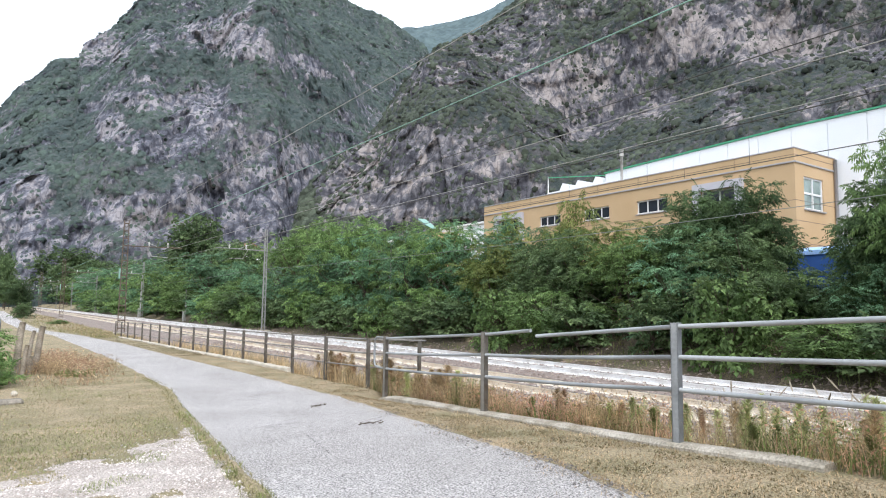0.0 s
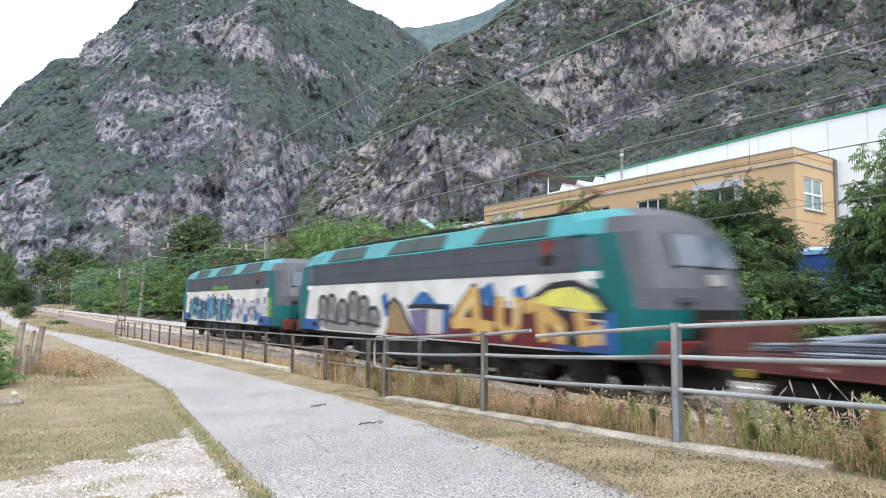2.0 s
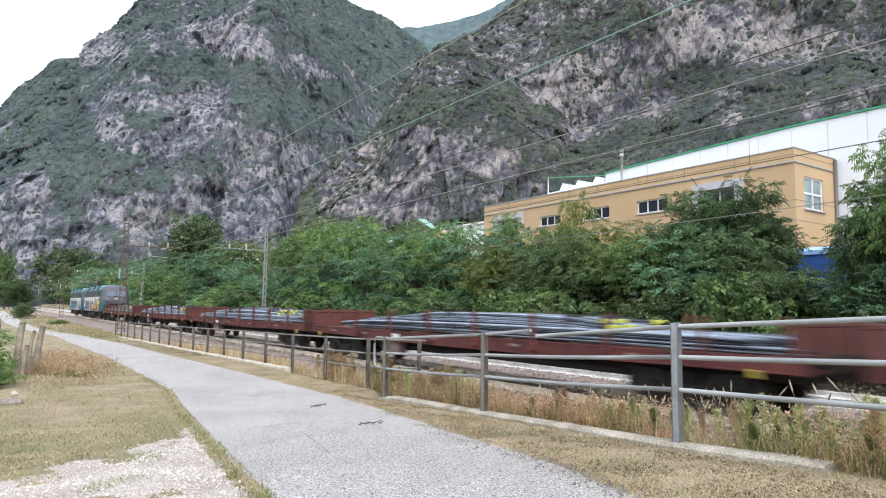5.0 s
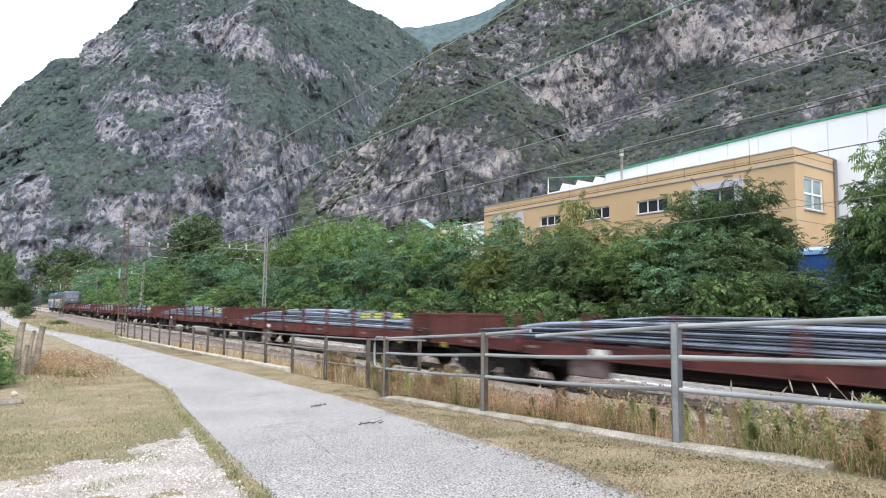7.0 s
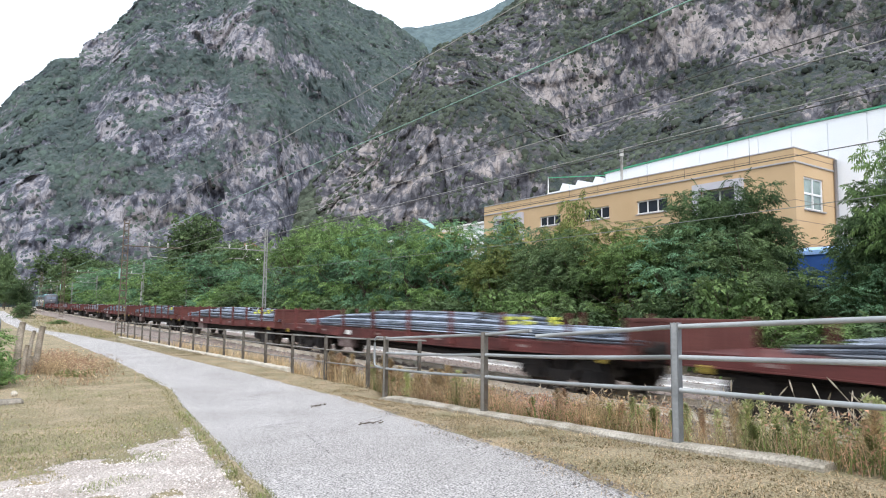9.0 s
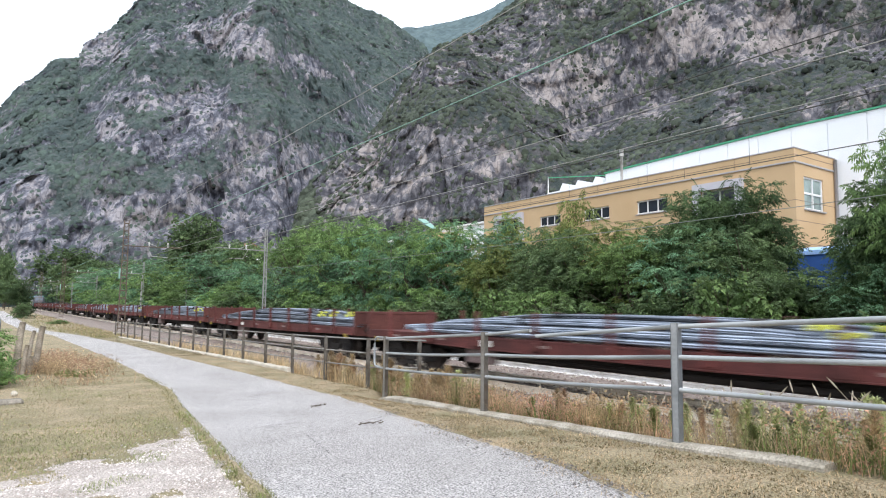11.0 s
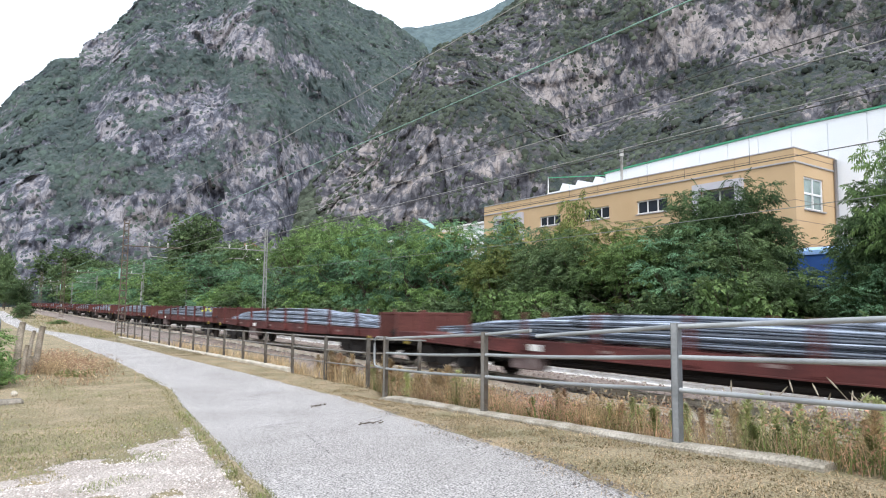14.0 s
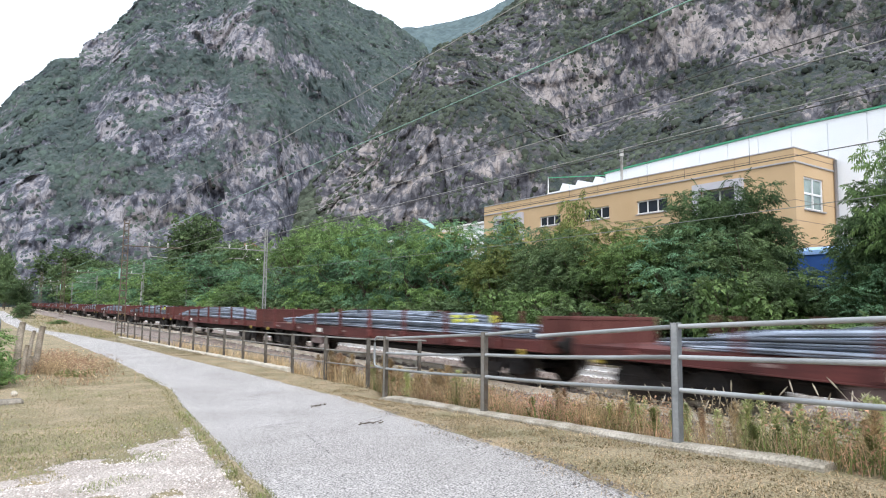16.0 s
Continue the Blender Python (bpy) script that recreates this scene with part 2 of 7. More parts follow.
# ballast bed under both tracks
SHOULDER = [(-3.4, -0.56), (-2.0, -0.2), (-1.3, -0.17), (1.3, -0.17), (2.1, -0.2), (2.9, -0.17), (5.5, -0.17), (6.2, -0.2), (7.5, -0.56)]
bx = spread(np.arange(-3.4, 7.51, 0.22))
by = spread(np.concatenate([np.arange(-440, -12, 8), np.arange(-12, 60, 0.3), np.arange(60, 460, 8)]))


def ballast_at(x, y):
    return lerp(SHOULDER, x) + 0.035 * noise.noise((x * 5, y * 5, 0)) + 0.03 * noise.noise((x * 1.5, y * 1.5, 4))


ballast = sheet("ballast", bx, by, ballast_at, M["ballast"])
tagged(ballast, "brown-grey crushed stone ballast bed of the railway", "ballast", kind="stuff")

RAIL = [(-0.036, 0.0), (0.036, 0.0), (0.036, -0.03), (0.012, -0.045), (0.009, -0.13), (0.07, -0.155), (0.07, -0.17), (-0.07, -0.17), (-0.07, -0.155), (-0.009, -0.13), (-0.012, -0.045), (-0.036, -0.03)]


def build_track(cx, paint, label):
    track = thing("railway_track", pose(cx, 0, 0), label, "railway track", "railway tracks")
    for side in (-0.75, 0.75):
        bm = loft(bmesh.new(), [[(side + x, y, z) for x, z in RAIL] for y in (-440, -100, 0, 100, 460)])
        bm.normal_update()
        for f in bm.faces:
            f.material_index = 1 if abs(f.normal.z) > 0.7 and f.calc_center_median().z > -0.02 else 0
        part("rail", bm, [paint, M["rail_head"]], track)
    bm = bmesh.new()
    prof = [(-1.2, -0.33), (-1.2, -0.185), (-0.95, -0.165), (-0.5, -0.165), (-0.3, -0.2), (0.3, -0.2), (0.5, -0.165), (0.95, -0.165), (1.2, -0.185), (1.2, -0.33)]
    loft(bm, [[(x, y, z) for x, z in prof] for y in (-0.13, 0.13)])
    for side in (-0.75, 0.75):
        for k in (-0.11, 0.11):
            box(bm, side + k - 0.075, -0.11, -0.18, side + k + 0.075, 0.11, -0.145, 0.01, 1)
            box(bm, side + k - 0.04, -0.05, -0.15, side + k + 0.04, 0.05, -0.105, 0.01, 1)
    first = None
    rng = random.Random(5)
    for i in range(300):
        y = -15 + 0.6 * i
        if first is None:
            first = part("sleeper", bm, [M["concrete"], paint], track)
            ob = first
        else:
            ob = part("sleeper", first.data, None, track)
        ob.location = (rng.uniform(-0.02, 0.02), y, rng.uniform(-0.012, 0.008))
    vs, fs = [], []
    for y in [-15 - 0.6 * i for i in range(1, 120)] + [165 + 0.6 * i for i in range(0, 300)]:
        k = len(vs)
        vs += [(x, y + d, z) for d in (-0.13, 0.13) for x, z in ((-1.2, -0.3), (-1.2, -0.165), (1.2, -0.165), (1.2, -0.3))]
        fs += [(k, k + 1, k + 5, k + 4), (k + 1, k + 2, k + 6, k + 5), (k + 2, k + 3, k + 7, k + 6), (k, k + 1, k + 2, k + 3), (k + 4, k + 7, k + 6, k + 5)]
    me = bpy.data.meshes.new("far_sleepers")
    me.from_pydata(vs, [], fs)
    tagged(part("far_sleepers", me, M["concrete"], track), kind="stuff")
    return track


build_track(TRACKS[0], M["rail_cream"], "railway track with dirty cream-painted rails on concrete sleepers")
build_track(TRACKS[1], M["rail_white"], "railway track with white-painted rails on concrete sleepers")


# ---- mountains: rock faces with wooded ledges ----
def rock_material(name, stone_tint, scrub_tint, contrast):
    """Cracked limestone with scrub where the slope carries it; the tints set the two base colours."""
    m = bpy.data.materials.new(name)
    m.use_nodes = True
    n, l = m.node_tree.nodes, m.node_tree.links
    b = n["Principled BSDF"]
    b.inputs["Roughness"].default_value = 1.0
    b.inputs["Specular IOR Level"].default_value = 0.1
    co = n.new("ShaderNodeTexCoord")
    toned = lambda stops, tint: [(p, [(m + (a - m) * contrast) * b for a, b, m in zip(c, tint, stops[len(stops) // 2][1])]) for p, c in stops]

    def tex(scale, detail, stretch=(1, 1, 1), rough=0.6):
        mp = n.new("ShaderNodeMapping")
        mp.inputs["Scale"].default_value = stretch
        l.new(co.outputs["Object"], mp.inputs[0])
        t = n.new("ShaderNodeTexNoise")
        t.inputs["Scale"].default_value, t.inputs["Detail"].default_value, t.inputs["Roughness"].default_value = scale, detail, rough
        l.new(mp.outputs[0], t.inputs["Vector"])
        return t

    def ramp(src, stops):
        r = n.new("ShaderNodeValToRGB")
        while len(r.color_ramp.elements) < len(stops):
            r.color_ramp.elements.new(0.5)
        for e, (p, c) in zip(r.color_ramp.elements, stops):
            e.position, e.color = p, (*c, 1)
        l.new(src, r.inputs[0])
        return r

    def math2(op, a, b2):
        k = n.new("ShaderNodeMath")
        k.operation = op
        for i, v in enumerate((a, b2)):
            if isinstance(v, (int, float)):
                k.inputs[i].default_value = v
            else:
                l.new(v, k.inputs[i])
        return k.outputs[0]

    fine = tex(0.17, 5, (1, 1, 0.85), 0.6)
    strata = tex(0.1, 5, (0.22, 0.22, 1.5), 0.65)
    broad = tex(0.024, 5, (1, 1, 0.9), 0.6)
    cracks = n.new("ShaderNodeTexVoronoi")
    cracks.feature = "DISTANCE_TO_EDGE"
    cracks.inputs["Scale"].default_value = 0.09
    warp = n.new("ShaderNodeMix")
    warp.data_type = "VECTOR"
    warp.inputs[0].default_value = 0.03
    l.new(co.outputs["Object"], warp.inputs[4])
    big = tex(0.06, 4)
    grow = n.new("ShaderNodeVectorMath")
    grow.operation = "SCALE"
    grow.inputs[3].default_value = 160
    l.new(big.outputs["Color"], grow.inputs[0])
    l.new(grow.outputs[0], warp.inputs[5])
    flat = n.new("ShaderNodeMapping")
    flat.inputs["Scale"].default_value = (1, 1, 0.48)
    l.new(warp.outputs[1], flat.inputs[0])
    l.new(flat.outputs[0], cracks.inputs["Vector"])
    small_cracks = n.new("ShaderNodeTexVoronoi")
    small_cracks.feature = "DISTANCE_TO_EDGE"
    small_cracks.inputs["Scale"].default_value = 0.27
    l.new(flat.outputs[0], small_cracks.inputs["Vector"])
    facets = []
    for size in (0.17, 0.5):
        v = n.new("ShaderNodeTexVoronoi")
        v.inputs["Scale"].default_value = size
        l.new(flat.outputs[0], v.inputs["Vector"])
        facets.append(v)
    chips = math2("ADD", math2("MULTIPLY", facets[0].outputs["Color"], 0.55), math2("MULTIPLY", facets[1].outputs["Color"], 0.45))
    tone = math2("ADD", math2("ADD", math2("MULTIPLY", math2("SUBTRACT", fine.outputs["Fac"], 0.18), 0.9), math2("MULTIPLY", math2("SUBTRACT", broad.outputs["Fac"], 0.13), 0.68)), math2("ADD", math2("MULTIPLY", math2("SUBTRACT", chips, 0.26), 0.46), math2("MULTIPLY", math2("SUBTRACT", strata.outputs["Fac"], 0.5), 0.34)))
    scar = n.new("ShaderNodeAttribute")
    scar.attribute_name = "fresh_rock"
    tone = math2("ADD", tone, math2("MULTIPLY", scar.outputs["Fac"], 0.17))
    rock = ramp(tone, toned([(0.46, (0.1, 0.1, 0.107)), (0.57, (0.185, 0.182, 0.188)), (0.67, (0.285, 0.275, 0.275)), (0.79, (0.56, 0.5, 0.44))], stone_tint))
    # colour darkens along the crack edges; the bump below leaves them out
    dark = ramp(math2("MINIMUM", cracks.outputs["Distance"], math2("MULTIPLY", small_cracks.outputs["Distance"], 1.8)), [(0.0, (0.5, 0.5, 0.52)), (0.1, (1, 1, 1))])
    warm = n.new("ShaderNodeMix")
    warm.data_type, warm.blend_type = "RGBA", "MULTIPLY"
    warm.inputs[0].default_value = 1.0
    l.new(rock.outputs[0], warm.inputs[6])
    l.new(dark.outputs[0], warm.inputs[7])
    leaf = tex(0.22, 5, (1, 1, 1), 0.72)
    shade = tex(0.02, 4)
    mixleaf = math2("ADD", math2("MULTIPLY", leaf.outputs["Fac"], 0.7), math2("MULTIPLY", shade.outputs["Fac"], 0.3))
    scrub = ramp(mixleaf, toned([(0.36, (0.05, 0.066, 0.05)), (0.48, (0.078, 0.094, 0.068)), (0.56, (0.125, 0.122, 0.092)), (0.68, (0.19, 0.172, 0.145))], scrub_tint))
    mask = n.new("ShaderNodeAttribute")
    mask.attribute_name = "bare_rock"
    patch = tex(0.06, 6, (1, 1, 1.2), 0.7)
    slope = n.new("ShaderNodeSeparateXYZ")
    l.new(n.new("ShaderNodeNewGeometry").outputs["Normal"], slope.inputs[0])
    flat_part = math2("MULTIPLY", math2("SUBTRACT", slope.outputs[2], 0.5), 0.7)
    f = math2("MULTIPLY", math2("SUBTRACT", math2("ADD", math2("ADD", math2("MULTIPLY", patch.outputs["Fac"], 3.0), -0.98), flat_part), mask.outputs["Fac"]), 3.2)
    clampn = n.new("ShaderNodeClamp")
    l.new(f, clampn.inputs[0])
    mix = n.new("ShaderNodeMix")
    mix.data_type = "RGBA"
    l.new(clampn.outputs[0], mix.inputs[0])
    l.new(warm.outputs[2], mix.inputs[6])
    l.new(scrub.outputs[0], mix.inputs[7])
    l.new(mix.outputs[2], b.inputs["Base Color"])
    bp = n.new("ShaderNodeBump")
    bp.inputs["Strength"].default_value, bp.inputs["Distance"].default_value = 0.8, 1.7
    hgt = n.new("ShaderNodeMix")
    hgt.data_type = "FLOAT"
    l.new(clampn.outputs[0], hgt.inputs[0])
    l.new(math2("ADD", math2("ADD", math2("MULTIPLY", fine.outputs["Fac"], 0.8), math2("MULTIPLY", strata.outputs["Fac"], 0.9)), math2("ADD", math2("MULTIPLY", facets[0].outputs["Distance"], -0.9), math2("MULTIPLY", facets[1].outputs["Distance"], -0.4))), hgt.inputs[2])
    l.new(math2("MULTIPLY", leaf.outputs["Fac"], 1.8), hgt.inputs[3])
    l.new(hgt.outputs[0], bp.inputs["Height"])
    l.new(bp.outputs[0], b.inputs["Normal"])
    return m


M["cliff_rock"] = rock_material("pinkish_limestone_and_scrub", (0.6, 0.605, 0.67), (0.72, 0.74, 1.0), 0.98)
# blue tint and lower contrast put the far mountain's haze into its base colours
M["mountain_rock"] = rock_material("haze_tinted_limestone_and_scrub", (0.61, 0.645, 0.77), (0.86, 0.98, 1.3), 0.9)


def blend_profiles(profiles, w):
    ws = [p[0] for p in profiles]
    if w <= ws[0]:
        return profiles[0][1]
    for (a, p), (b, q) in zip(profiles, profiles[1:]):
        if w <= b:
            t = (w - a) / (b - a)
            return [(u + (v - u) * t, c + (d - c) * t) for (u, c), (v, d) in zip(p, q)]
    return profiles[-1][1]


STATION = (-11.7, -2.8)  # where the bearings are taken from


def facets(x, y, z, size, tall, seed):
    """Height of a broken rock face: each cell is a plane of its own, tilted and set back by chance."""
    p = Vector((x / size, y / size, z / (size * tall) + seed))
    c = noise.voronoi(p)[1][0]
    h = noise.cell_vector(c * 91.7)
    d = p - c
    return 0.5 * (h.x - 0.5) + 1.3 * ((h.y - 0.5) * d.x + (h.z - 0.5) * d.y + (h.x * 1.7 % 1.0 - 0.35) * d.z)


def bumps(spots, w, rise):
    return sum(k * math.exp(-(((w - ow) / dw) ** 2 + ((rise - oe) / de) ** 2)) for ow, oe, dw, de, k in spots if abs(w - ow) < 2.6 * dw and abs(rise - oe) < 2.6 * de)


def massif(name, bearings, sky_line, near, far, rows, seed, profiles, rugged, label, outcrops=(), woods=(), ledge=0.0):
    """A mountain side round the valley floor: for each bearing (degrees from the railway's line) its crest angle, foot and crest distance.
    Outcrops and woods: bearing, rise, their two half widths in degrees, and how strongly rock or wood prevails."""
    verts, faces, bare, fresh = [], [], [], []
    for w in bearings:
        a = radians(w)
        sa, ca = math.sin(a), math.cos(a)
        crest = lerp(sky_line, w)
        r0, r1 = lerp(near, w), lerp(far, w)
        top = math.tan(radians(crest)) * r1
        prof = blend_profiles(profiles, w) + [(1.12, 0.86)]
        shift = 0.16 * noise.noise((w * 0.16, seed, 0)) + 0.1 * noise.noise((w * 0.5, seed, 4))
        pts = [(r0 + (r1 - r0) * u, top * p) for u, p in prof]
        pts = [(r + (r1 - r0) * 0.25 * shift * math.sin(math.pi * min(1, max(0, (r - r0) / (r1 - r0)))), z) for r, z in pts]
        run = [0.0]
        for p, q in zip(pts, pts[1:]):
            run.append(run[-1] + math.hypot(q[0] - p[0], (q[1] - p[1]) * 1.5))
        line_r, line_z = [(s, p[0]) for s, p in zip(run, pts)], [(s, p[1]) for s, p in zip(run, pts)]
        for j in range(rows):
            s = run[-1] * j / (rows - 1)
            r, z = lerp(line_r, s), lerp(line_z, s)
            x, y = STATION[0] + r * sa, STATION[1] + r * ca
            u = (r - r0) / (r1 - r0)
            env = min(1, z / (0.06 * top + 1)) * (1 if u < 0.88 else max(0.3, 1 - (u - 0.88) * 6))
            rise = math.degrees(math.atan2(z, r))
            rock = bumps(outcrops, w, rise)
            wood = bumps(woods, w, rise)
            big = noise.fractal((x * 0.0065 + seed, y * 0.0065, z * 0.004), 1.0, 2.0, 3)
            ribs = 0.5 - abs(noise.noise((x * 0.018 + seed, y * 0.018, z * 0.008))) * 1.6
            wx, wy = x + 7 * big, y + 5 * ribs
            hard = rugged / 30 * (0.45 + 0.55 * min(1, max(0, 0.5 + rock - wood)))
            broken = 9 * facets(wx, wy, z, 46, 1.7, seed) + 8 * facets(wx, wy, z, 19, 1.5, seed + 3) + 3.2 * facets(wx, wy, z, 7.5, 1.3, seed + 7)
            grit = noise.fractal((x * 0.11, y * 0.11, z * 0.09 + seed), 0.8, 2.1, 3)
            push = env * (rugged * (0.8 * big + 0.28 * ribs + 0.05 * grit) + hard * broken)
            lift = env * (rugged * (0.3 * big + 0.05 * noise.noise((x * 0.03, y * 0.03, seed)) + 0.03 * grit) - 0.1 * hard * broken)
            z = z + lift - 3 * (1 - env)
            verts.append((x - sa * push, y - ca * push, z))
            rise = math.degrees(math.atan2(z, r - push))
            stone = ledge + bumps(outcrops, w, rise) - bumps(woods, w, rise) + 0.34 * noise.fractal((x * 0.014, y * 0.014, z * 0.019 + seed), 0.6, 2.1, 6)
            bare.append(min(0.97, max(0.03, 0.5 + 1.8 * stone)))
            fresh.append(min(1, bumps([o for o in outcrops if o[4] > 0.62], w, rise)))
    cols = len(bearings)
    for i in range(cols - 1):
        for j in range(rows - 1):
            k = i * rows + j
            faces.append((k, k + rows, k + rows + 1, k + 1))
    me = bpy.data.meshes.new(name)
    me.from_pydata(verts, [], faces)
    me.polygons.foreach_set("use_smooth", [True] * len(faces))
    me.attributes.new("bare_rock", "FLOAT", "POINT").data.foreach_set("value", bare)
    me.attributes.new("fresh_rock", "FLOAT", "POINT").data.foreach_set("value", fresh)
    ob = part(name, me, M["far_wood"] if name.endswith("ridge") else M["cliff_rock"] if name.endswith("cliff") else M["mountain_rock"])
    return tagged(ob, label, "mountain", kind="structure"), (np.array(verts).reshape(cols, rows, 3), np.array(bare).reshape(cols, rows))


def scrub_on(name, grid, count, size, limits, label, seed, mat, soft=0.5):
    """Bushes and small trees rooted on a mountain, thick in the woods and thin on bare rock."""
    rng = np.random.default_rng(seed)
    grid, bare = grid
    du = grid[1:, :-1] - grid[:-1, :-1]
    dv = grid[:-1, 1:] - grid[:-1, :-1]
    bear = np.degrees(np.arctan2(grid[:-1, :-1, 0] - STATION[0], grid[:-1, :-1, 1] - STATION[1]))
    cols, rows = bear.shape
    tries = count * 16
    ci, cj = rng.integers(cols, size=tries), rng.integers(int(rows * 0.9), size=tries)
    steep = np.abs(dv[ci, cj, 2]) / (np.linalg.norm(dv[ci, cj], axis=1) + 1e-9)
    clump = np.array([noise.noise((p[0] * 0.03, p[1] * 0.03, p[2] * 0.03)) for p in grid[ci, cj]])
    want = np.maximum(0.34 + 0.75 * clump, 1.1 - 1.25 * bare[ci, cj] + 0.45 * clump - 0.5 * (steep - 0.7))
    keep = (bear[ci, cj] > limits[0]) & (bear[ci, cj] < limits[1]) & (rng.random(len(ci)) < want)
    ci, cj = ci[keep][:count], cj[keep][:count]
    spots = grid[ci, cj] + du[ci, cj] * rng.random((len(ci), 1)) + dv[ci, cj] * rng.random((len(ci), 1))
    n = len(spots)
    ball = bmesh.new()
    bmesh.ops.create_icosphere(ball, subdivisions=1, radius=1)
    iv, tri = np.array([v.co[:] for v in ball.verts]), np.array([[v.index for v in f.verts] for f in ball.faces])
    ball.free()
    sizes = size * (0.4 + 1.5 * rng.random(n) ** 1.7) * (np.hypot(spots[:, 0], spots[:, 1]) / 650) ** 0.7 * (1.1 - 0.25 * bare[ci, cj])
    shape = iv[None] * (1 + 0.17 * rng.standard_normal((n, len(iv), 1))) * rng.uniform(0.75, 1.3, (n, 1, 3))
    slope = np.cross(du[ci, cj], dv[ci, cj])
    slope /= np.linalg.norm(slope, axis=1, keepdims=True) + 1e-9
    away = np.array([*STATION, 300.0]) - spots
    slope *= np.where((slope * away).sum(1, keepdims=True) < 0, -1.0, 1.0)
    shape -= 0.35 * (shape * slope[:, None]).sum(2, keepdims=True) * slope[:, None]
    vs = (spots[:, None] + (shape + np.array([0, 0, 0.1])) * sizes[:, None, None]).reshape(-1, 3)
    fs = (tri[None] + np.arange(n)[:, None, None] * len(iv)).reshape(-1, 3)
    me = bpy.data.meshes.new(name)
    me.from_pydata(vs.tolist(), [], fs.tolist())
    me.polygons.foreach_set("use_smooth", [True] * len(me.polygons))
    # a bush is lit through: its shading follows the slope as much as its own round
    lit = iv[None] * soft + slope[:, None] + np.array([0, 0, 0.35])
    me.normals_split_custom_set_from_vertices((lit / np.linalg.norm(lit, axis=2, keepdims=True)).reshape(-1, 3).tolist())
    return tagged(part(name, me, mat), label, "scrub", kind="stuff")


# the ridge's blue-green base colour carries the painted haze of distance
M["far_wood"] = material("haze_tinted_wooded_slope", (0.11, 0.15, 0.155), 1.0, 0.2, 0.02, (0.085, 0.118, 0.128), 0, 0.05, spec=0.1)
# lighter and bluer than the cliff scrub: haze is put into the colour
M["far_scrub"] = material("haze_tinted_scrub", (0.078, 0.106, 0.088), 1.0, 0.15, 0.02, (0.058, 0.076, 0.078), 0.0, 0.6, island=0.3, spec=0.1)
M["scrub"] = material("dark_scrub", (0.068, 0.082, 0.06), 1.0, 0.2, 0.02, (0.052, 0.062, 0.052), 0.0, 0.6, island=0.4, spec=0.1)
LEFT_SIDE = [(0, 0), (0.02, 0.015), (0.1, 0.23), (0.16, 0.27), (0.24, 0.4), (0.62, 0.68), (0.78, 0.79), (0.83, 0.9), (1, 1)]
GORGE = [(0, 0), (0.03, 0.03), (0.2, 0.5), (0.45, 0.62), (0.55, 0.78), (0.7, 0.83), (0.76, 0.92), (1, 1)]
WALLS = [(0, 0), (0.03, 0.02), (0.13, 0.19), (0.3, 0.25), (0.5, 0.36), (0.56, 0.55), (0.75, 0.68), (1, 1)]
WOODED = [(0, 0), (0.5, 0.55), (1, 1)]
# bearing, rise, half widths, strength
HIGH_SCARS = [(16.3, 22.1, 2.6, 1.38, 0.8), (12.4, 22.2, 1.57, 0.76, 0.5), (5.4, 19.5, 0.87, 1.02, 0.8), (7.1, 19.6, 0.9, 0.99, 0.8), (9.8, 20.9, 1.2, 1.09, 0.5), (6.9, 14.2, 1.05, 1.29, 0.8), (8.8, 16.3, 2.11, 0.61, 0.7), (14.7, 15.9, 2.2, 1.89, 0.55), (22.9, 20.3, 3.0, 1.27, 0.4), (20.2, 21.2, 2.94, 0.54, 0.3)]
LOW_SCARS = [(11.3, 13.0, 4.43, 1.35, 0.5), (8.2, 13.1, 0.99, 0.88, 0.6), (2.1, 8.1, 1.24, 1.68, 0.65), (8.9, 7.4, 2.93, 1.35, 0.64), (15.2, 10.1, 2.05, 1.4, 0.5), (4.1, 4.6, 4.27, 1.72, 0.5), (19.2, 9.7, 2.38, 3.34, 0.6), (16.0, 6.6, 5.59, 2.37, 0.5), (20.7, 12.4, 1.45, 0.95, 0.5), (0.4, 12.6, 1.06, 0.89, 0.4)]
LEFT_WOODS = [(12.8, 19.5, 5.99, 1.04, 0.5), (3.8, 16.9, 3.53, 1.06, 0.5), (2.8, 14.1, 2.65, 1.86, 0.6), (4.4, 11.9, 3.14, 1.11, 0.5), (25.6, 23.2, 5.63, 2.64, 0.6), (21.3, 17.4, 3.44, 1.85, 0.4), (8.9, 14.7, 1.26, 0.61, 0.6), (7.3, 9.2, 2.24, 0.62, 0.5), (4.2, 9.8, 1.14, 1.07, 0.4), (10.6, 10.0, 1.5, 0.73, 0.4), (14.4, 12.0, 1.13, 0.65, 0.4), (10.4, 22.9, 2.64, 0.82, 0.3), (22.1, 23.0, 2.99, 1.75, 0.4)]
CLIFF_SCARS = [(45.8, 19.0, 2.94, 1.57, 0.8), (51.4, 21.7, 1.04, 0.7, 0.6), (55.6, 21.9, 2.93, 1.62, 0.85), (60.0, 21.8, 2.74, 1.73, 0.8), (64.5, 20.8, 2.52, 1.52, 0.75), (53.5, 17.1, 1.55, 1.18, 0.5), (50.0, 19.9, 2.66, 1.62, 0.5), (59.2, 16.1, 1.43, 1.23, 0.5), (39.5, 21.3, 4.08, 2.73, 0.25)]
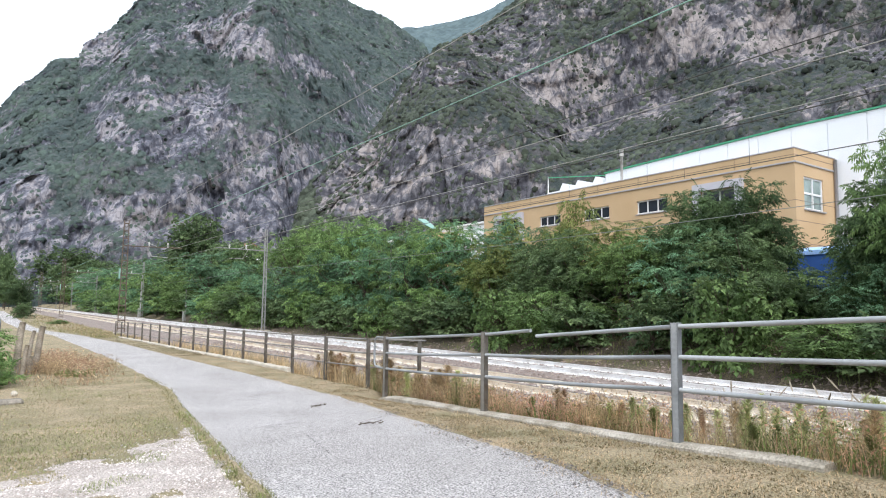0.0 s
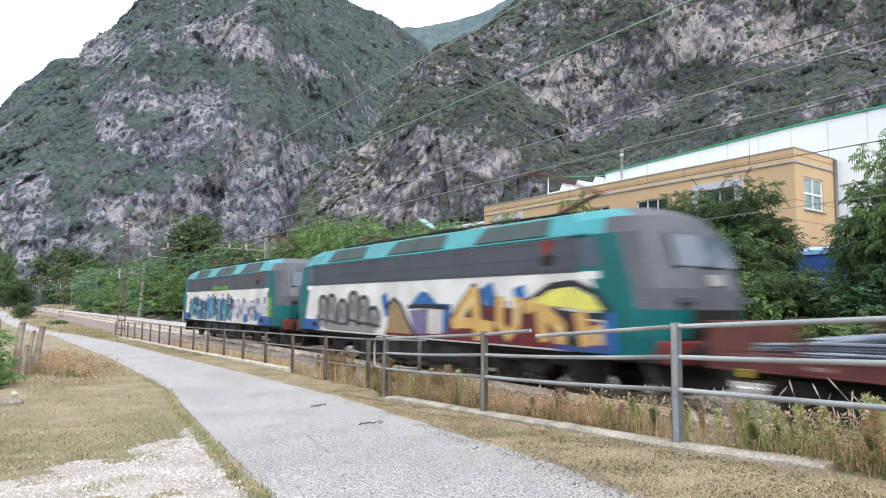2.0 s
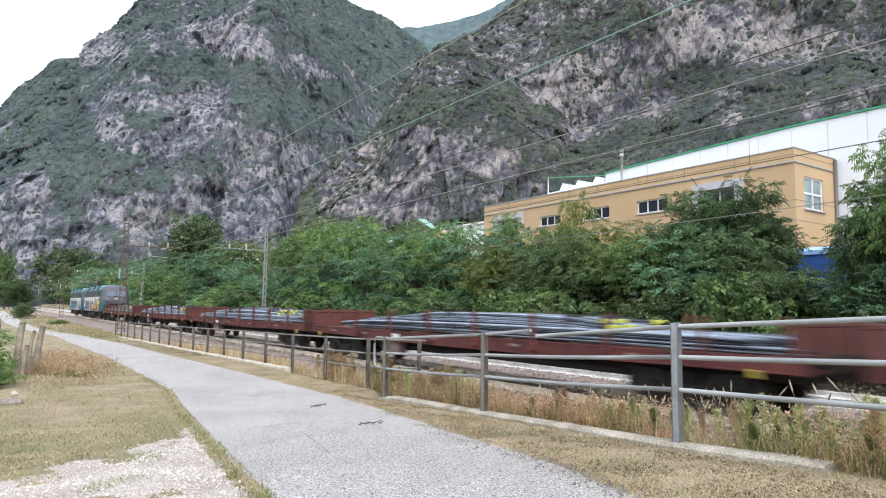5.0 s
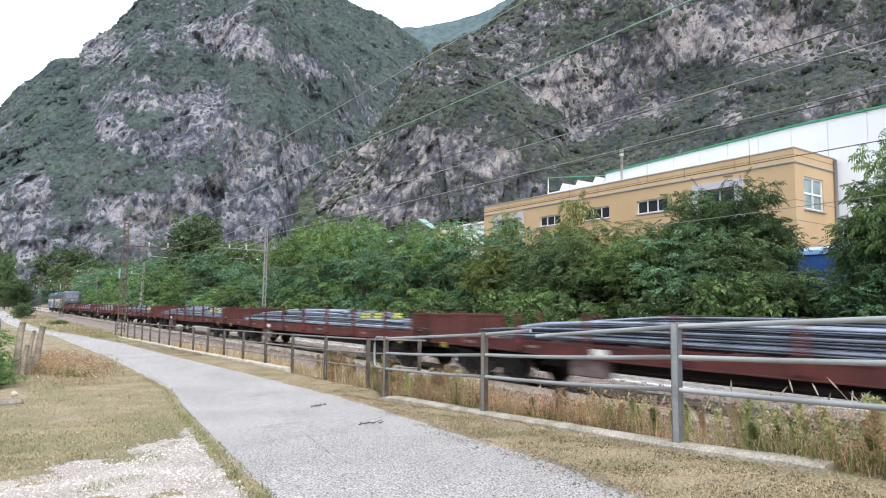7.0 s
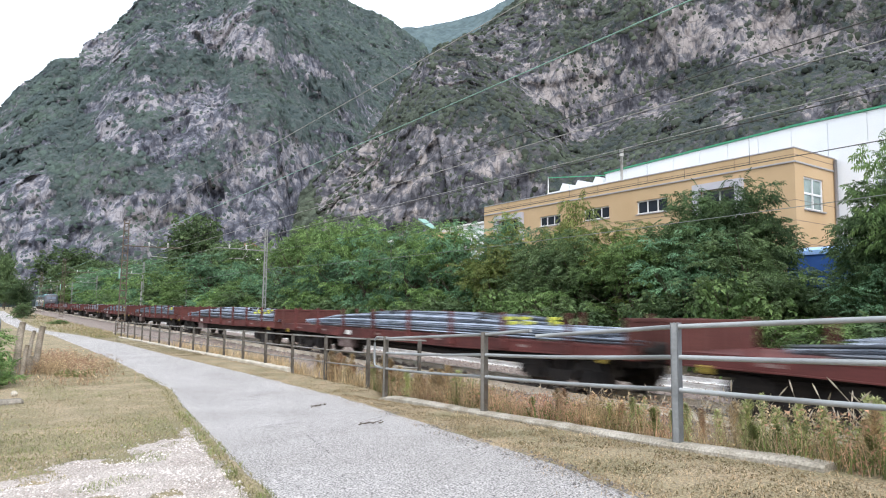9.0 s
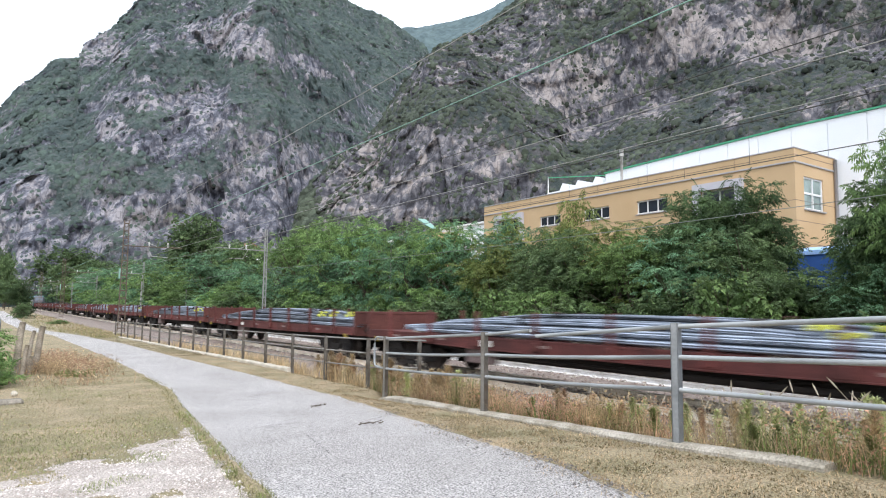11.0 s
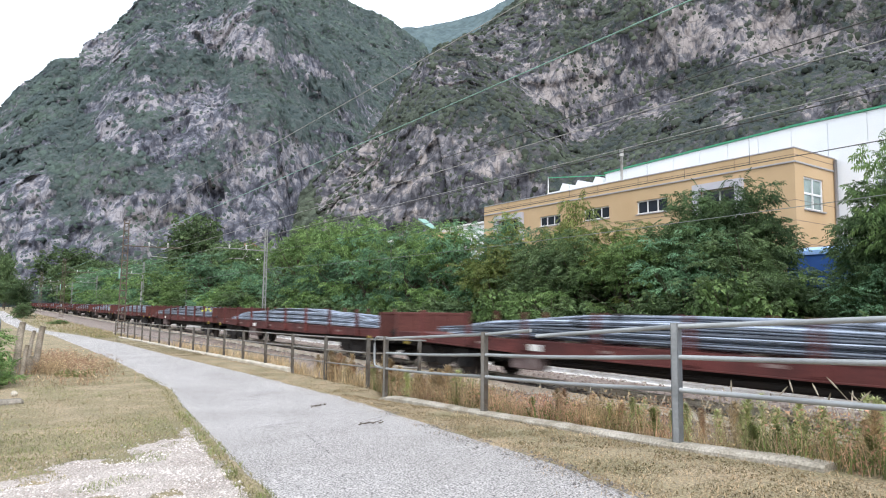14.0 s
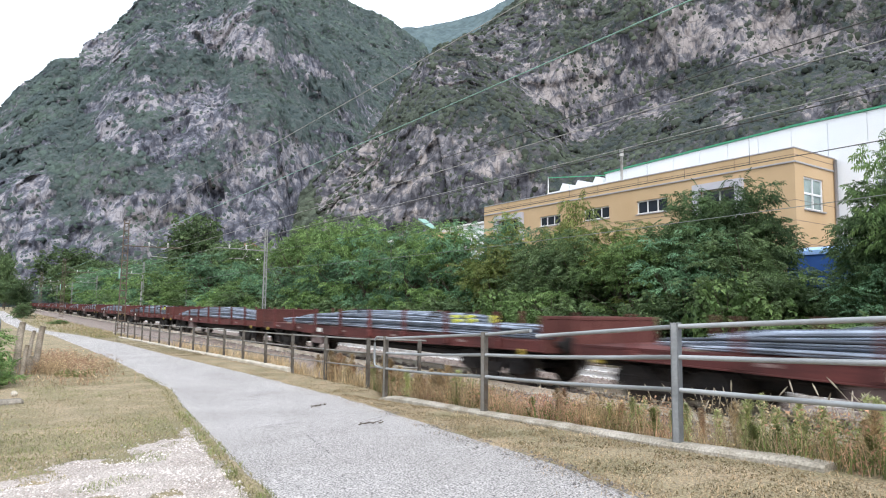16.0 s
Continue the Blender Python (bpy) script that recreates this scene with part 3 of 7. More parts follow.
CLIFF_FOOT = [(46.8, 15.2, 2.18, 1.23, 0.45), (27.4, 10.6, 3.01, 3.42, 0.64), (23.9, 10.9, 1.67, 2.42, 0.6), (31.4, 12.2, 3.56, 3.42, 0.6), (37.0, 11.7, 4.04, 2.95, 0.61), (41.0, 11.7, 2.5, 2.25, 0.5), (47.6, 24.9, 1.08, 0.6, 0.4), (68.9, 19.0, 1.74, 1.17, 0.3), (64.7, 15.6, 1.14, 1.26, 0.4), (34.3, 20.4, 2.58, 1.39, 0.25)]
CLIFF_WOODS = [(49.8, 24.4, 2.87, 1.12, 0.5), (56.7, 19.2, 2.7, 0.87, 0.8), (61.9, 16.5, 2.78, 0.94, 0.5), (55.0, 14.6, 3.94, 0.91, 0.7), (51.3, 13.2, 5.01, 1.03, 0.7), (67.2, 21.9, 2.17, 0.77, 0.4), (43.0, 17.2, 2.5, 0.66, 0.4), (45.5, 12.6, 3.88, 1.06, 0.5), (38.0, 17.6, 3.06, 1.14, 0.35), (29.3, 16.7, 2.55, 1.14, 0.6), (22.6, 9.6, 0.68, 2.67, 0.8), (40.5, 10.0, 1.0, 1.48, 0.4), (46.1, 23.3, 1.49, 1.15, 0.4), (66.7, 18.2, 2.18, 0.97, 0.35), (34.4, 17.1, 3.59, 0.96, 0.35), (51.9, 23.1, 1.88, 0.69, 0.4)]
fan = spread(np.concatenate([np.arange(-76, -3, 2.0), np.arange(-3, 36, 0.11), np.arange(36, 53, 1.0)]))
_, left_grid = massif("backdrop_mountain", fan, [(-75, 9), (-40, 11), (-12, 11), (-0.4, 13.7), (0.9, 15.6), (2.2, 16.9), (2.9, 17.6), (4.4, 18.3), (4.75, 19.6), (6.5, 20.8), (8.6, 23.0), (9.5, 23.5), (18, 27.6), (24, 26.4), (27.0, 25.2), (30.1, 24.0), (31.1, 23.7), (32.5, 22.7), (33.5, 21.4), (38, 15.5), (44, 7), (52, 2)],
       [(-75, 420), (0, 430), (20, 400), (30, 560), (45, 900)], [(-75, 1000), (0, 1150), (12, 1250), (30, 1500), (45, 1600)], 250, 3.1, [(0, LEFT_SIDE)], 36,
       "steep grey limestone mountain side with wooded ledges, haze in its colour", HIGH_SCARS + LOW_SCARS, LEFT_WOODS, -0.16)
fan = spread(np.concatenate([np.arange(20.6, 72, 0.12), np.arange(72, 151, 2.0)]))
_, right_grid = massif("backdrop_cliff", fan, [(20.6, 1.0), (21.6, 6), (22.2, 9), (25.6, 12.8), (27.4, 14.2), (28.8, 15.6), (29.8, 17.4), (31.0, 19.2), (32.5, 20.6), (34.3, 22), (36.9, 23.6), (39, 24.9), (41, 26.0), (46, 29), (60, 34), (100, 33), (150, 15)],
       [(20.6, 330), (35, 260), (60, 210), (150, 240)], [(20.6, 360), (24, 400), (30, 520), (40, 640), (60, 640), (150, 600)], 250, 11.7, [(22, GORGE), (33, GORGE), (46, WALLS)], 27,
       "near grey-pink limestone cliffs with dark scrub in the clefts", CLIFF_SCARS + CLIFF_FOOT, CLIFF_WOODS, -0.15)
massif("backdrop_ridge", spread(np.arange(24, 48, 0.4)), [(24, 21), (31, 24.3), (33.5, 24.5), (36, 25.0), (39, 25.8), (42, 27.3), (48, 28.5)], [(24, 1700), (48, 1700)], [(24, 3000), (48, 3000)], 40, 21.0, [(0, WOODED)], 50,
       "distant wooded ridge with blue-green haze in its base colour")
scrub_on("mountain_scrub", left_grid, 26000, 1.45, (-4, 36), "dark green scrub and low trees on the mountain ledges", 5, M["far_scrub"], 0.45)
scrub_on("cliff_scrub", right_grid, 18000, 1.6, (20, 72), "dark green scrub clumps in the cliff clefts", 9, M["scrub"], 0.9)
# ---- trees and shrubs ----
def leaf_material(name, light, dark):
    m = material(name, light, 0.65, 0.25, 0.9, dark, 0.0, 3.0, island=0.42, per_object=0.22, spec=0.25)
    n, l = m.node_tree.nodes, m.node_tree.links
    b = n["Principled BSDF"]
    tr = n.new("ShaderNodeBsdfTranslucent")
    l.new(b.inputs["Base Color"].links[0].from_socket, tr.inputs[0])
    mix = n.new("ShaderNodeMixShader")
    mix.inputs[0].default_value = 0.4
    l.new(b.outputs[0], mix.inputs[1])
    l.new(tr.outputs[0], mix.inputs[2])
    l.new(mix.outputs[0], n["Material Output"].inputs[0])
    return m


M["leaf_blue"] = leaf_material("blue_green_leaves", (0.165, 0.285, 0.155), (0.1, 0.195, 0.11))
M["leaf_mid"] = leaf_material("green_leaves", (0.205, 0.305, 0.105), (0.115, 0.19, 0.068))
M["leaf_dark"] = leaf_material("dark_green_leaves", (0.155, 0.22, 0.095), (0.08, 0.13, 0.06))
M["leaf_heaven"] = leaf_material("tree_of_heaven_leaves", (0.1, 0.153, 0.064), (0.052, 0.09, 0.041))
M["leaf_yellow"] = leaf_material("yellow_green_leaves", (0.27, 0.305, 0.095), (0.125, 0.175, 0.052))


def frond(pairs, length, leaf, width):
    """A pinnate leaf: pairs of leaflets along a drooping rib, and one at its tip. Points along +x."""
    vs, fs = [], []

    def leaflet(base, out, w):
        side = Vector((-out.y, out.x, 0)).normalized() * w
        k = len(vs)
        vs.extend([base, base + out * 0.5 + side + Vector((0, 0, 0.02)), base + out + Vector((0, 0, -0.05)), base + out * 0.5 - side + Vector((0, 0, 0.02))])
        fs.append((k, k + 1, k + 2, k + 3))

    for i in range(pairs):
        t = (i + 0.7) / (pairs + 0.6)
        base = Vector((length * t, 0, -0.25 * length * t * t))
        grow = leaf * (1 - 0.45 * abs(t - 0.45))
        for s in (-1, 1):
            leaflet(base, Vector((0.45 * grow, s * grow, -0.12 * grow)), width * grow)
    leaflet(Vector((length * 0.93, 0, -0.22 * length)), Vector((leaf * 0.9, 0, -0.2 * leaf)), width * leaf)
    return np.array([v[:] for v in vs]), np.array(fs)


def crown_mesh(name, rng, clumps, per, template, size, spread_r):
    """Fronds round each clump centre, pointing outwards and drooping."""
    tv, tf = template
    V, F = [], []
    for c in clumps:
        for _ in range(per):
            d = rng.standard_normal(3)
            d /= np.linalg.norm(d) + 1e-9
            d[2] = abs(d[2]) * 0.7 - 0.15
            at = np.array(c) + d * spread_r * rng.random() ** 0.5 * np.array([1, 1, 0.75])
            yaw, pitch, roll = np.arctan2(d[1], d[0]) + rng.normal(0, 0.5), rng.normal(0.15, 0.4), rng.normal(0, 0.5)
            R = np.array(Euler((roll, pitch, yaw)).to_matrix())
            k = sum(len(v) for v in V) if not V else total
            v = (tv * size * rng.uniform(0.7, 1.25)) @ R.T + at
            total = k + len(v)
            V.append(v)
            F.append(tf + k)
    me = bpy.data.meshes.new(name)
    me.from_pydata(np.concatenate(V).tolist(), [], np.concatenate(F).tolist())
    return me


def make_tree(seed, height, radius, low, n_clumps, per, template, leaf_size, mat, name="tree", lean=0.0, uneven=0.35):
    """Trunk with limbs that lead to the clumps of a lobed crown. Stands at the origin."""
    rng = np.random.default_rng(seed)
    lobes = [(rng.uniform(-0.5, 0.5) * radius, rng.uniform(-0.5, 0.5) * radius, height * rng.uniform(low + 0.1, 0.82), radius * rng.uniform(0.45, 0.75)) for _ in range(7)]
    lobes.append((lean * height, 0, height * 0.78, radius * 0.6))
    clumps = []
    while len(clumps) < n_clumps:
        x, y, z, r = lobes[int(rng.integers(len(lobes)))]
        d = rng.standard_normal(3)
        d /= np.linalg.norm(d)
        p = np.array([x, y, z]) + d * r * (0.55 + 0.45 * rng.random()) * np.array([1, 1, 0.9]) * (1 + uneven * rng.standard_normal() * 0.4)
        if low * height < p[2] < height:
            clumps.append(p)
    tree = thing(name, pose(0, 0, 0), "", "")
    bm = bmesh.new()
    mid = [Vector((lean * height * t * t + 0.08 * math.sin(5 * t + seed), 0.08 * math.cos(4 * t + seed), height * 0.72 * t - 0.3 * (t == 0))) for t in (0, 0.25, 0.5, 0.75, 1)]
    r0 = 0.018 * height + 0.03
    tube(bm, mid, [r0, r0 * 0.8, r0 * 0.6, r0 * 0.42, r0 * 0.2], 7)
    for k in range(0, len(clumps), max(1, len(clumps) // 26)):
        c = Vector(clumps[k])
        t = min(0.95, max(0.2, c.z / height - 0.25))
        i = min(3, int(t * 4))
        s = mid[i].lerp(mid[i + 1], t * 4 - i)
        m2 = s.lerp(c, 0.55) + Vector((0, 0, -0.05 * height * rng.random()))
        tube(bm, [s, m2, c], [r0 * 0.32, r0 * 0.2, r0 * 0.07], 4)
    part("trunk", bm, M["bark"], tree)
    part("crown", crown_mesh("crown", rng, clumps, per, template, leaf_size, radius * 0.3), mat, tree)
    return tree


PINNATE = frond(5, 0.55, 0.2, 0.22)
FINE = frond(5, 0.5, 0.145, 0.3)
BROAD = frond(2, 0.3, 0.2, 0.42)
TREES = {
    "locust": make_tree(11, 7.0, 3.0, 0.03, 95, 8, FINE, 1.2, M["leaf_blue"]),
    "ailanthus": make_tree(12, 7.0, 3.0, 0.05, 105, 8, PINNATE, 1.15, M["leaf_dark"], uneven=0.4),
    "light": make_tree(13, 6.5, 2.8, 0.04, 90, 8, PINNATE, 1.05, M["leaf_mid"]),
    "yellow": make_tree(14, 6.0, 2.6, 0.1, 70, 9, PINNATE, 1.0, M["leaf_yellow"], uneven=0.5),
    "far_locust": make_tree(21, 7.0, 3.0, 0.03, 60, 6, FINE, 2.0, M["leaf_blue"]),
    "far_light": make_tree(23, 6.5, 2.8, 0.04, 60, 6, PINNATE, 1.7, M["leaf_mid"]),
    "dome": make_tree(31, 7.0, 3.0, 0.04, 210, 15, PINNATE, 0.92, M["leaf_heaven"], uneven=0.2),
    "shrub": make_tree(15, 2.6, 1.7, 0.0, 48, 9, BROAD, 0.95, M["leaf_dark"], "shrub"),
    "bright": make_tree(16, 2.8, 1.5, 0.02, 42, 9, FINE, 1.0, M["leaf_mid"], "shrub"),
    "vine": make_tree(17, 2.4, 1.9, 0.0, 50, 9, BROAD, 1.0, M["leaf_mid"], "shrub"),
    "big": make_tree(18, 12.0, 5.5, 0.12, 150, 9, BROAD, 2.2, M["leaf_dark"]),
}
WORDS = {
    "locust": "bushy black locust tree with blue-green feathery leaves beside the railway",
    "ailanthus": "dark green tree of heaven with long drooping leaves",
    "far_locust": "bushy black locust tree with blue-green leaves farther along the line",
    "far_light": "fresh green bushy tree farther along the line",
    "dome": "dense rounded dark green tree of heaven before the factory",
    "light": "fresh green tree with feathery leaves on the railway bank",
    "yellow": "yellowish green tree with sparse feathery leaves",
    "shrub": "low dark green shrub at the foot of the trees",
    "bright": "bright green sapling shrub on the railway bank",
    "vine": "green climbing plant spread over the bank",
    "big": "tall green broadleaf tree in the valley",
}
# kind, x, y, height, width
STAND_OF_TREES = [
    ("light", 11.9, 4.9, 7.2, 3.6), ("dome", 12.8, 6.4, 5.6, 3.4), ("locust", 10.2, 2.0, 5.0, 5.0), ("shrub", 9.6, 7.0, 1.2, 2.4), ("dome", 13.6, 5.2, 6.9, 3.2), ("locust", 12.4, 6.2, 2.9, 3.6),
    ("dome", 12.6, 13.4, 6.0, 4.2), ("dome", 12.2, 10.9, 6.0, 3.8), ("ailanthus", 12.6, 14.6, 5.0, 4.2), ("locust", 10.6, 12.6, 4.8, 4.8), ("ailanthus", 10.8, 10.2, 4.3, 4.6), ("bright", 9.3, 9.4, 2.0, 1.7), ("ailanthus", 14.5, 9.6, 2.6, 3.4),
    ("yellow", 12.6, 17.4, 5.1, 4.6), ("light", 11.5, 16.0, 4.4, 4.6), ("ailanthus", 12.4, 19.8, 4.8, 4.6), ("yellow", 14.0, 21.6, 6.9, 3.2), ("yellow", 13.8, 27.4, 6.7, 3.6), ("ailanthus", 11.2, 21.4, 4.6, 5.0),
    ("locust", 13.2, 25.6, 6.1, 4.8), ("yellow", 11.4, 25.4, 4.8, 4.4), ("ailanthus", 14.6, 24.0, 5.6, 3.6), ("locust", 12.2, 28.8, 6.5, 5.6), ("light", 11.8, 31.6, 6.5, 5.6),
    ("locust", 11.4, 34.6, 6.6, 5.8), ("light", 12.6, 37.4, 7.2, 5.8), ("locust", 11.6, 40.6, 7.2, 6.2), ("light", 12.6, 45.0, 8.3, 6.6), ("locust", 11.2, 47.6, 6.2, 6.0),
    ("light", 13.2, 51.0, 8.8, 7.0), ("light", 12.6, 56.6, 8.8, 7.0), ("locust", 10.6, 55.4, 5.2, 5.4), ("light", 12.8, 61.0, 8.0, 6.2), ("locust", 10.8, 63.0, 4.6, 4.6),
    ("bright", 10.4, 68.0, 4.2, 4.6), ("locust", 13.6, 75.0, 5.6, 6.0), ("locust", 11.6, 84.0, 7.6, 8.0), ("light", 11.0, 93.0, 7.0, 7.0), ("light", 13.2, 104.0, 9.2, 9.5),
    ("locust", 13.0, 120.0, 8.6, 10.0), ("light", 14.0, 141.0, 8.6, 11.0), ("locust", 15.0, 160.0, 9.4, 12.0), ("light", 16.0, 180.0, 10.6, 13.0), ("locust", 14.0, 199.0, 10.0, 13.0),
    ("locust", 16.0, 235.0, 12.0, 16.0), ("light", 16.0, 273.0, 13.0, 18.0), ("locust", 15.0, 343.0, 14.0, 24.0),
    ("big", 24.0, 143.0, 20.0, 17.0), ("big", 30.0, 130.0, 14.0, 14.0), ("big", 26.0, 114.0, 12.0, 11.0), ("big", 34.0, 165.0, 14.0, 16.0), ("big", 20.0, 420.0, 32.0, 38.0), ("big", 13.0, 300.0, 17.0, 14.0), ("big", 22.0, 290.0, 18.0, 16.0), ("big", -14.0, 300.0, 15.0, 14.0), ("big", 34.0, 300.0, 19.0, 18.0), ("big", 46.0, 320.0, 20.0, 20.0), ("big", 60.0, 330.0, 21.0, 22.0),
    ("big", 4.0, 475.0, 33.0, 38.0), ("big", -16.0, 480.0, 34.0, 38.0), ("big", -40.0, 460.0, 26.0, 34.0), ("dome", -8.0, 118.0, 6.2, 4.2), ("big", -8.0, 320.0, 22.0, 11.0), ("big", -9.0, 420.0, 32.0, 16.0), ("big", -8.5, 245.0, 9.0, 8.0), ("big", -6.5, 300.0, 12.0, 6.0), ("big", -30.0, 330.0, 30.0, 30.0), ("big", -22.0, 260.0, 15.0, 16.0),
]
rng = random.Random(3)
for i in range(19):
    y = 4 + i * 3.1
    STAND_OF_TREES.append((("shrub", "bright", "vine", "shrub")[i % 4], 8.9 + rng.uniform(-0.3, 0.7), y + rng.uniform(-0.8, 0.8), rng.uniform(1.6, 3.0), rng.uniform(2.8, 4.0)))
for i in range(26):
    y = 62 + i * 5.5 + rng.uniform(-1.5, 1.5)
    STAND_OF_TREES.append((("shrub", "bright", "vine", "locust")[i % 4], 9.3 + rng.uniform(-0.4, 1.4), y, rng.uniform(2.0, 3.6) * (1 + y / 300), rng.uniform(5.0, 7.0)))
for i in range(34):
    y = 2 + i * 1.9 + rng.uniform(-0.8, 0.8)
    STAND_OF_TREES.append((("shrub", "vine", "shrub", "shrub")[i % 4], 13.4 + rng.uniform(-0.8, 2.2), y, rng.uniform(2.8, 4.4) * (0.55 if 4 < y < 10.5 else 1), rng.uniform(3.6, 5.0)))
BASE_SIZE = {"locust": (7.0, 6.0), "ailanthus": (7.0, 6.0), "far_locust": (7.0, 6.0), "far_light": (6.5, 5.6), "dome": (7.0, 6.0), "light": (6.5, 5.6), "yellow": (6.0, 5.2), "shrub": (2.6, 3.4), "bright": (2.8, 3.0), "vine": (2.4, 3.8), "big": (12.0, 11.0)}
used = set()
for kind, x, y, h, w in STAND_OF_TREES:
    if y > 66 and kind in ("locust", "light"):
        kind = "far_" + kind
    bh, bw = BASE_SIZE[kind]
    m = pose(x, y, ground_at(x, y) - 0.05, 0, 0, rng.uniform(0, 360)) @ Matrix.Diagonal((w / bw, w / bw, h / bh, 1))
    if kind in used:
        ob = copy_thing(TREES[kind], Matrix())
        ob.matrix_basis = m
    else:
        ob = TREES[kind]
        ob.matrix_basis = m
        used.add(kind)
    tagged(ob, WORDS[kind] if x > 0 or kind == "big" else "dense round dark green tree beside the path", "shrub" if ob.name.startswith("shrub") else "tree", "shrubs on the bank" if ob.name.startswith("shrub") else "trees along the railway")
# ---- fences ----
def rail_tube(bm, a, b, radius, sag=0.0):
    a, b = Vector(a), Vector(b)
    pts = [a.lerp(b, k / 4) + Vector((0, 0, -sag * math.sin(math.pi * k / 4))) for k in range(5)]
    tube(bm, pts, radius, 10)


def post_mesh(h, w, d):
    """A rolled channel post: web and two flanges, chamfered top."""
    bm = bmesh.new()
    t = 0.012
    box(bm, -w / 2, -d / 2, -0.3, -w / 2 + t, d / 2, h, 0.002, 1)
    box(bm, -w / 2, -d / 2 - 0.001, -0.3, w / 2, -d / 2 + t, h - 0.004, 0.002)
    box(bm, -w / 2, d / 2 - t, -0.3, w / 2, d / 2 + 0.001, h - 0.004, 0.002)
    box(bm, -w / 2 - 0.001, -d / 2 - 0.002, h - 0.012, w / 2 + 0.001, d / 2 + 0.002, h, 0.003, 1)
    return bm


FENCE_A = [(-6.45, -2.7, 0.8), (-5.92, 1.3, 0.56), (-5.44, 5.06, 0.32), (-4.69, 9.41, 0.05)]
fence = thing("railing", pose(0, 0, 0), "galvanised three-tube steel railing on a concrete kerb, top tube broken", "railing", "railings beside the path")
for x, y, z in FENCE_A:
    # slot 1, on web and cap, is paler than the flanges
    p = part("post", post_mesh(1.2, 0.086, 0.08), [M["post_grey"] if y > 4 else M["post_blue"], M["tube_old"] if y > 4 else M["post_face"]], fence)
    p.location, p.rotation_euler = (x, y, z), (0, 0, radians(8))
HEIGHTS = (1.16, 0.85, 0.52)
for (a, b) in zip(FENCE_A, FENCE_A[1:]):
    for k, h in enumerate(HEIGHTS):
        A, B = Vector(a) + Vector((0, 0, h)), Vector(b) + Vector((0, 0, h))
        if k == 0 and b[1] == 5.06:
            cut = A.lerp(B, 0.64)
            bm = bmesh.new()
            rail_tube(bm, A, cut + Vector((0, 0, -0.05)), 0.025, 0.0)
            part("tube", bm, M["galvanised"], fence, "broken end of the top tube")
            bm = bmesh.new()
            rail_tube(bm, cut + Vector((0.0, 0.12, 0.02)), B, 0.025)
            part("tube", bm, M["galvanised"], fence)
            continue
        bm = bmesh.new()
        rail_tube(bm, A, B, 0.025, 0.02 if k else 0)
        part("tube", bm, M["galvanised"], fence)
end = Vector(FENCE_A[-1])
bm = bmesh.new()
tube(bm, [end + Vector((0, 0, 1.17)), end + Vector((0.0, 0.4, 1.17)), end + Vector((0.0, 0.48, 1.12)), end + Vector((0.0, 0.5, 1.02)), end + Vector((0.0, 0.5, 0.62)), end + Vector((0.0, 0.46, 0.55)), end + Vector((0.0, 0.3, 0.52)), end + Vector((0, 0, 0.52))], 0.025, 8)
part("end_loop", bm, M["galvanised"], fence)

fence_b = thing("railing", pose(0, 0, 0), "long weathered brown steel railing on a low concrete kerb", "railing", "railings beside the path")
FENCE_FOOT = [(11.4, 0.07), (16, 0.0), (20, -0.04), (28, -0.16), (38, -0.27), (49, -0.43)]
FENCE_B = [(-4.35 + 0.28 * math.exp(-i / 1.5), y, lerp(FENCE_FOOT, y)) for i in range(17) for y in [11.35 + 2.15 * i + 0.012 * i * i]]
FENCE_B = [(-3.0, 10.7, 0.06)] + FENCE_B
for x, y, z in FENCE_B:
    p = part("post", post_mesh(1.05, 0.075, 0.07), [M["post_grey"], M["post_grey"]], fence_b)
    p.location, p.rotation_euler = (x, y, z), (0, 0, radians(4))
for a, b in zip(FENCE_B, FENCE_B[1:]):
    for h in (1.02, 0.68, 0.34):
        bm = bmesh.new()
        rail_tube(bm, Vector(a) + Vector((0.0, -0.3 if a[1] < 11 and h > 1 else 0, h)), Vector(b) + Vector((0, 0, h)), 0.02)
        part("tube", bm, M["tube_old"], fence_b)


def kerb(name, points, width, label, mat=None):
    bm = bmesh.new()
    secs = []
    for i, (x, y, z) in enumerate(points):
        w = width / 2
        secs.append([(x - w, y, z - 0.25), (x - w, y, z - 0.03), (x - w + 0.03, y, z), (x + w - 0.03, y, z), (x + w, y, z - 0.03), (x + w, y, z - 0.25)])
    loft(bm, secs)
    return tagged(part(name, bm, mat or M["kerb"]), label, "kerb", kind="structure")


def dense(points, gap=0.35):
    out = []
    for a, b in zip(points, points[1:]):
        n = max(1, int((Vector(b) - Vector(a)).length / gap))
        for k in range(n):
            p = Vector(a).lerp(Vector(b), k / n)
            out.append((p.x + 0.012 * noise.noise((p.y * 3, 0, 0)), p.y, p.z + 0.012 * noise.noise((p.y * 3, 5, 0))))
    return out + [tuple(points[-1])]


kerb("kerb", dense([(-6.0, -0.2, 0.66), (-5.92, 1.3, 0.56), (-5.44, 5.06, 0.32), (-4.95, 8.0, 0.13), (-4.8, 8.9, 0.06), (-4.72, 9.4, -0.04)]), 0.24, "cracked weathered concrete kerb under the railing")
kerb("kerb", dense([(x - 0.05, y, z + 0.05) for x, y, z in FENCE_B[3:]]), 0.22, "pale low concrete kerb under the long railing", M["kerb_pale"])

# ---- the train ----
SPEED = 25.314
DRIFT = [(0, 0), (3, 0), (7, -0.5), (9, -0.5), (12, -0.1), (14, 0.2), (16, 0.7)]  # small lag and lead of the train against an even run
MOVING = []  # (thing, metres that its centre runs behind the start mark)


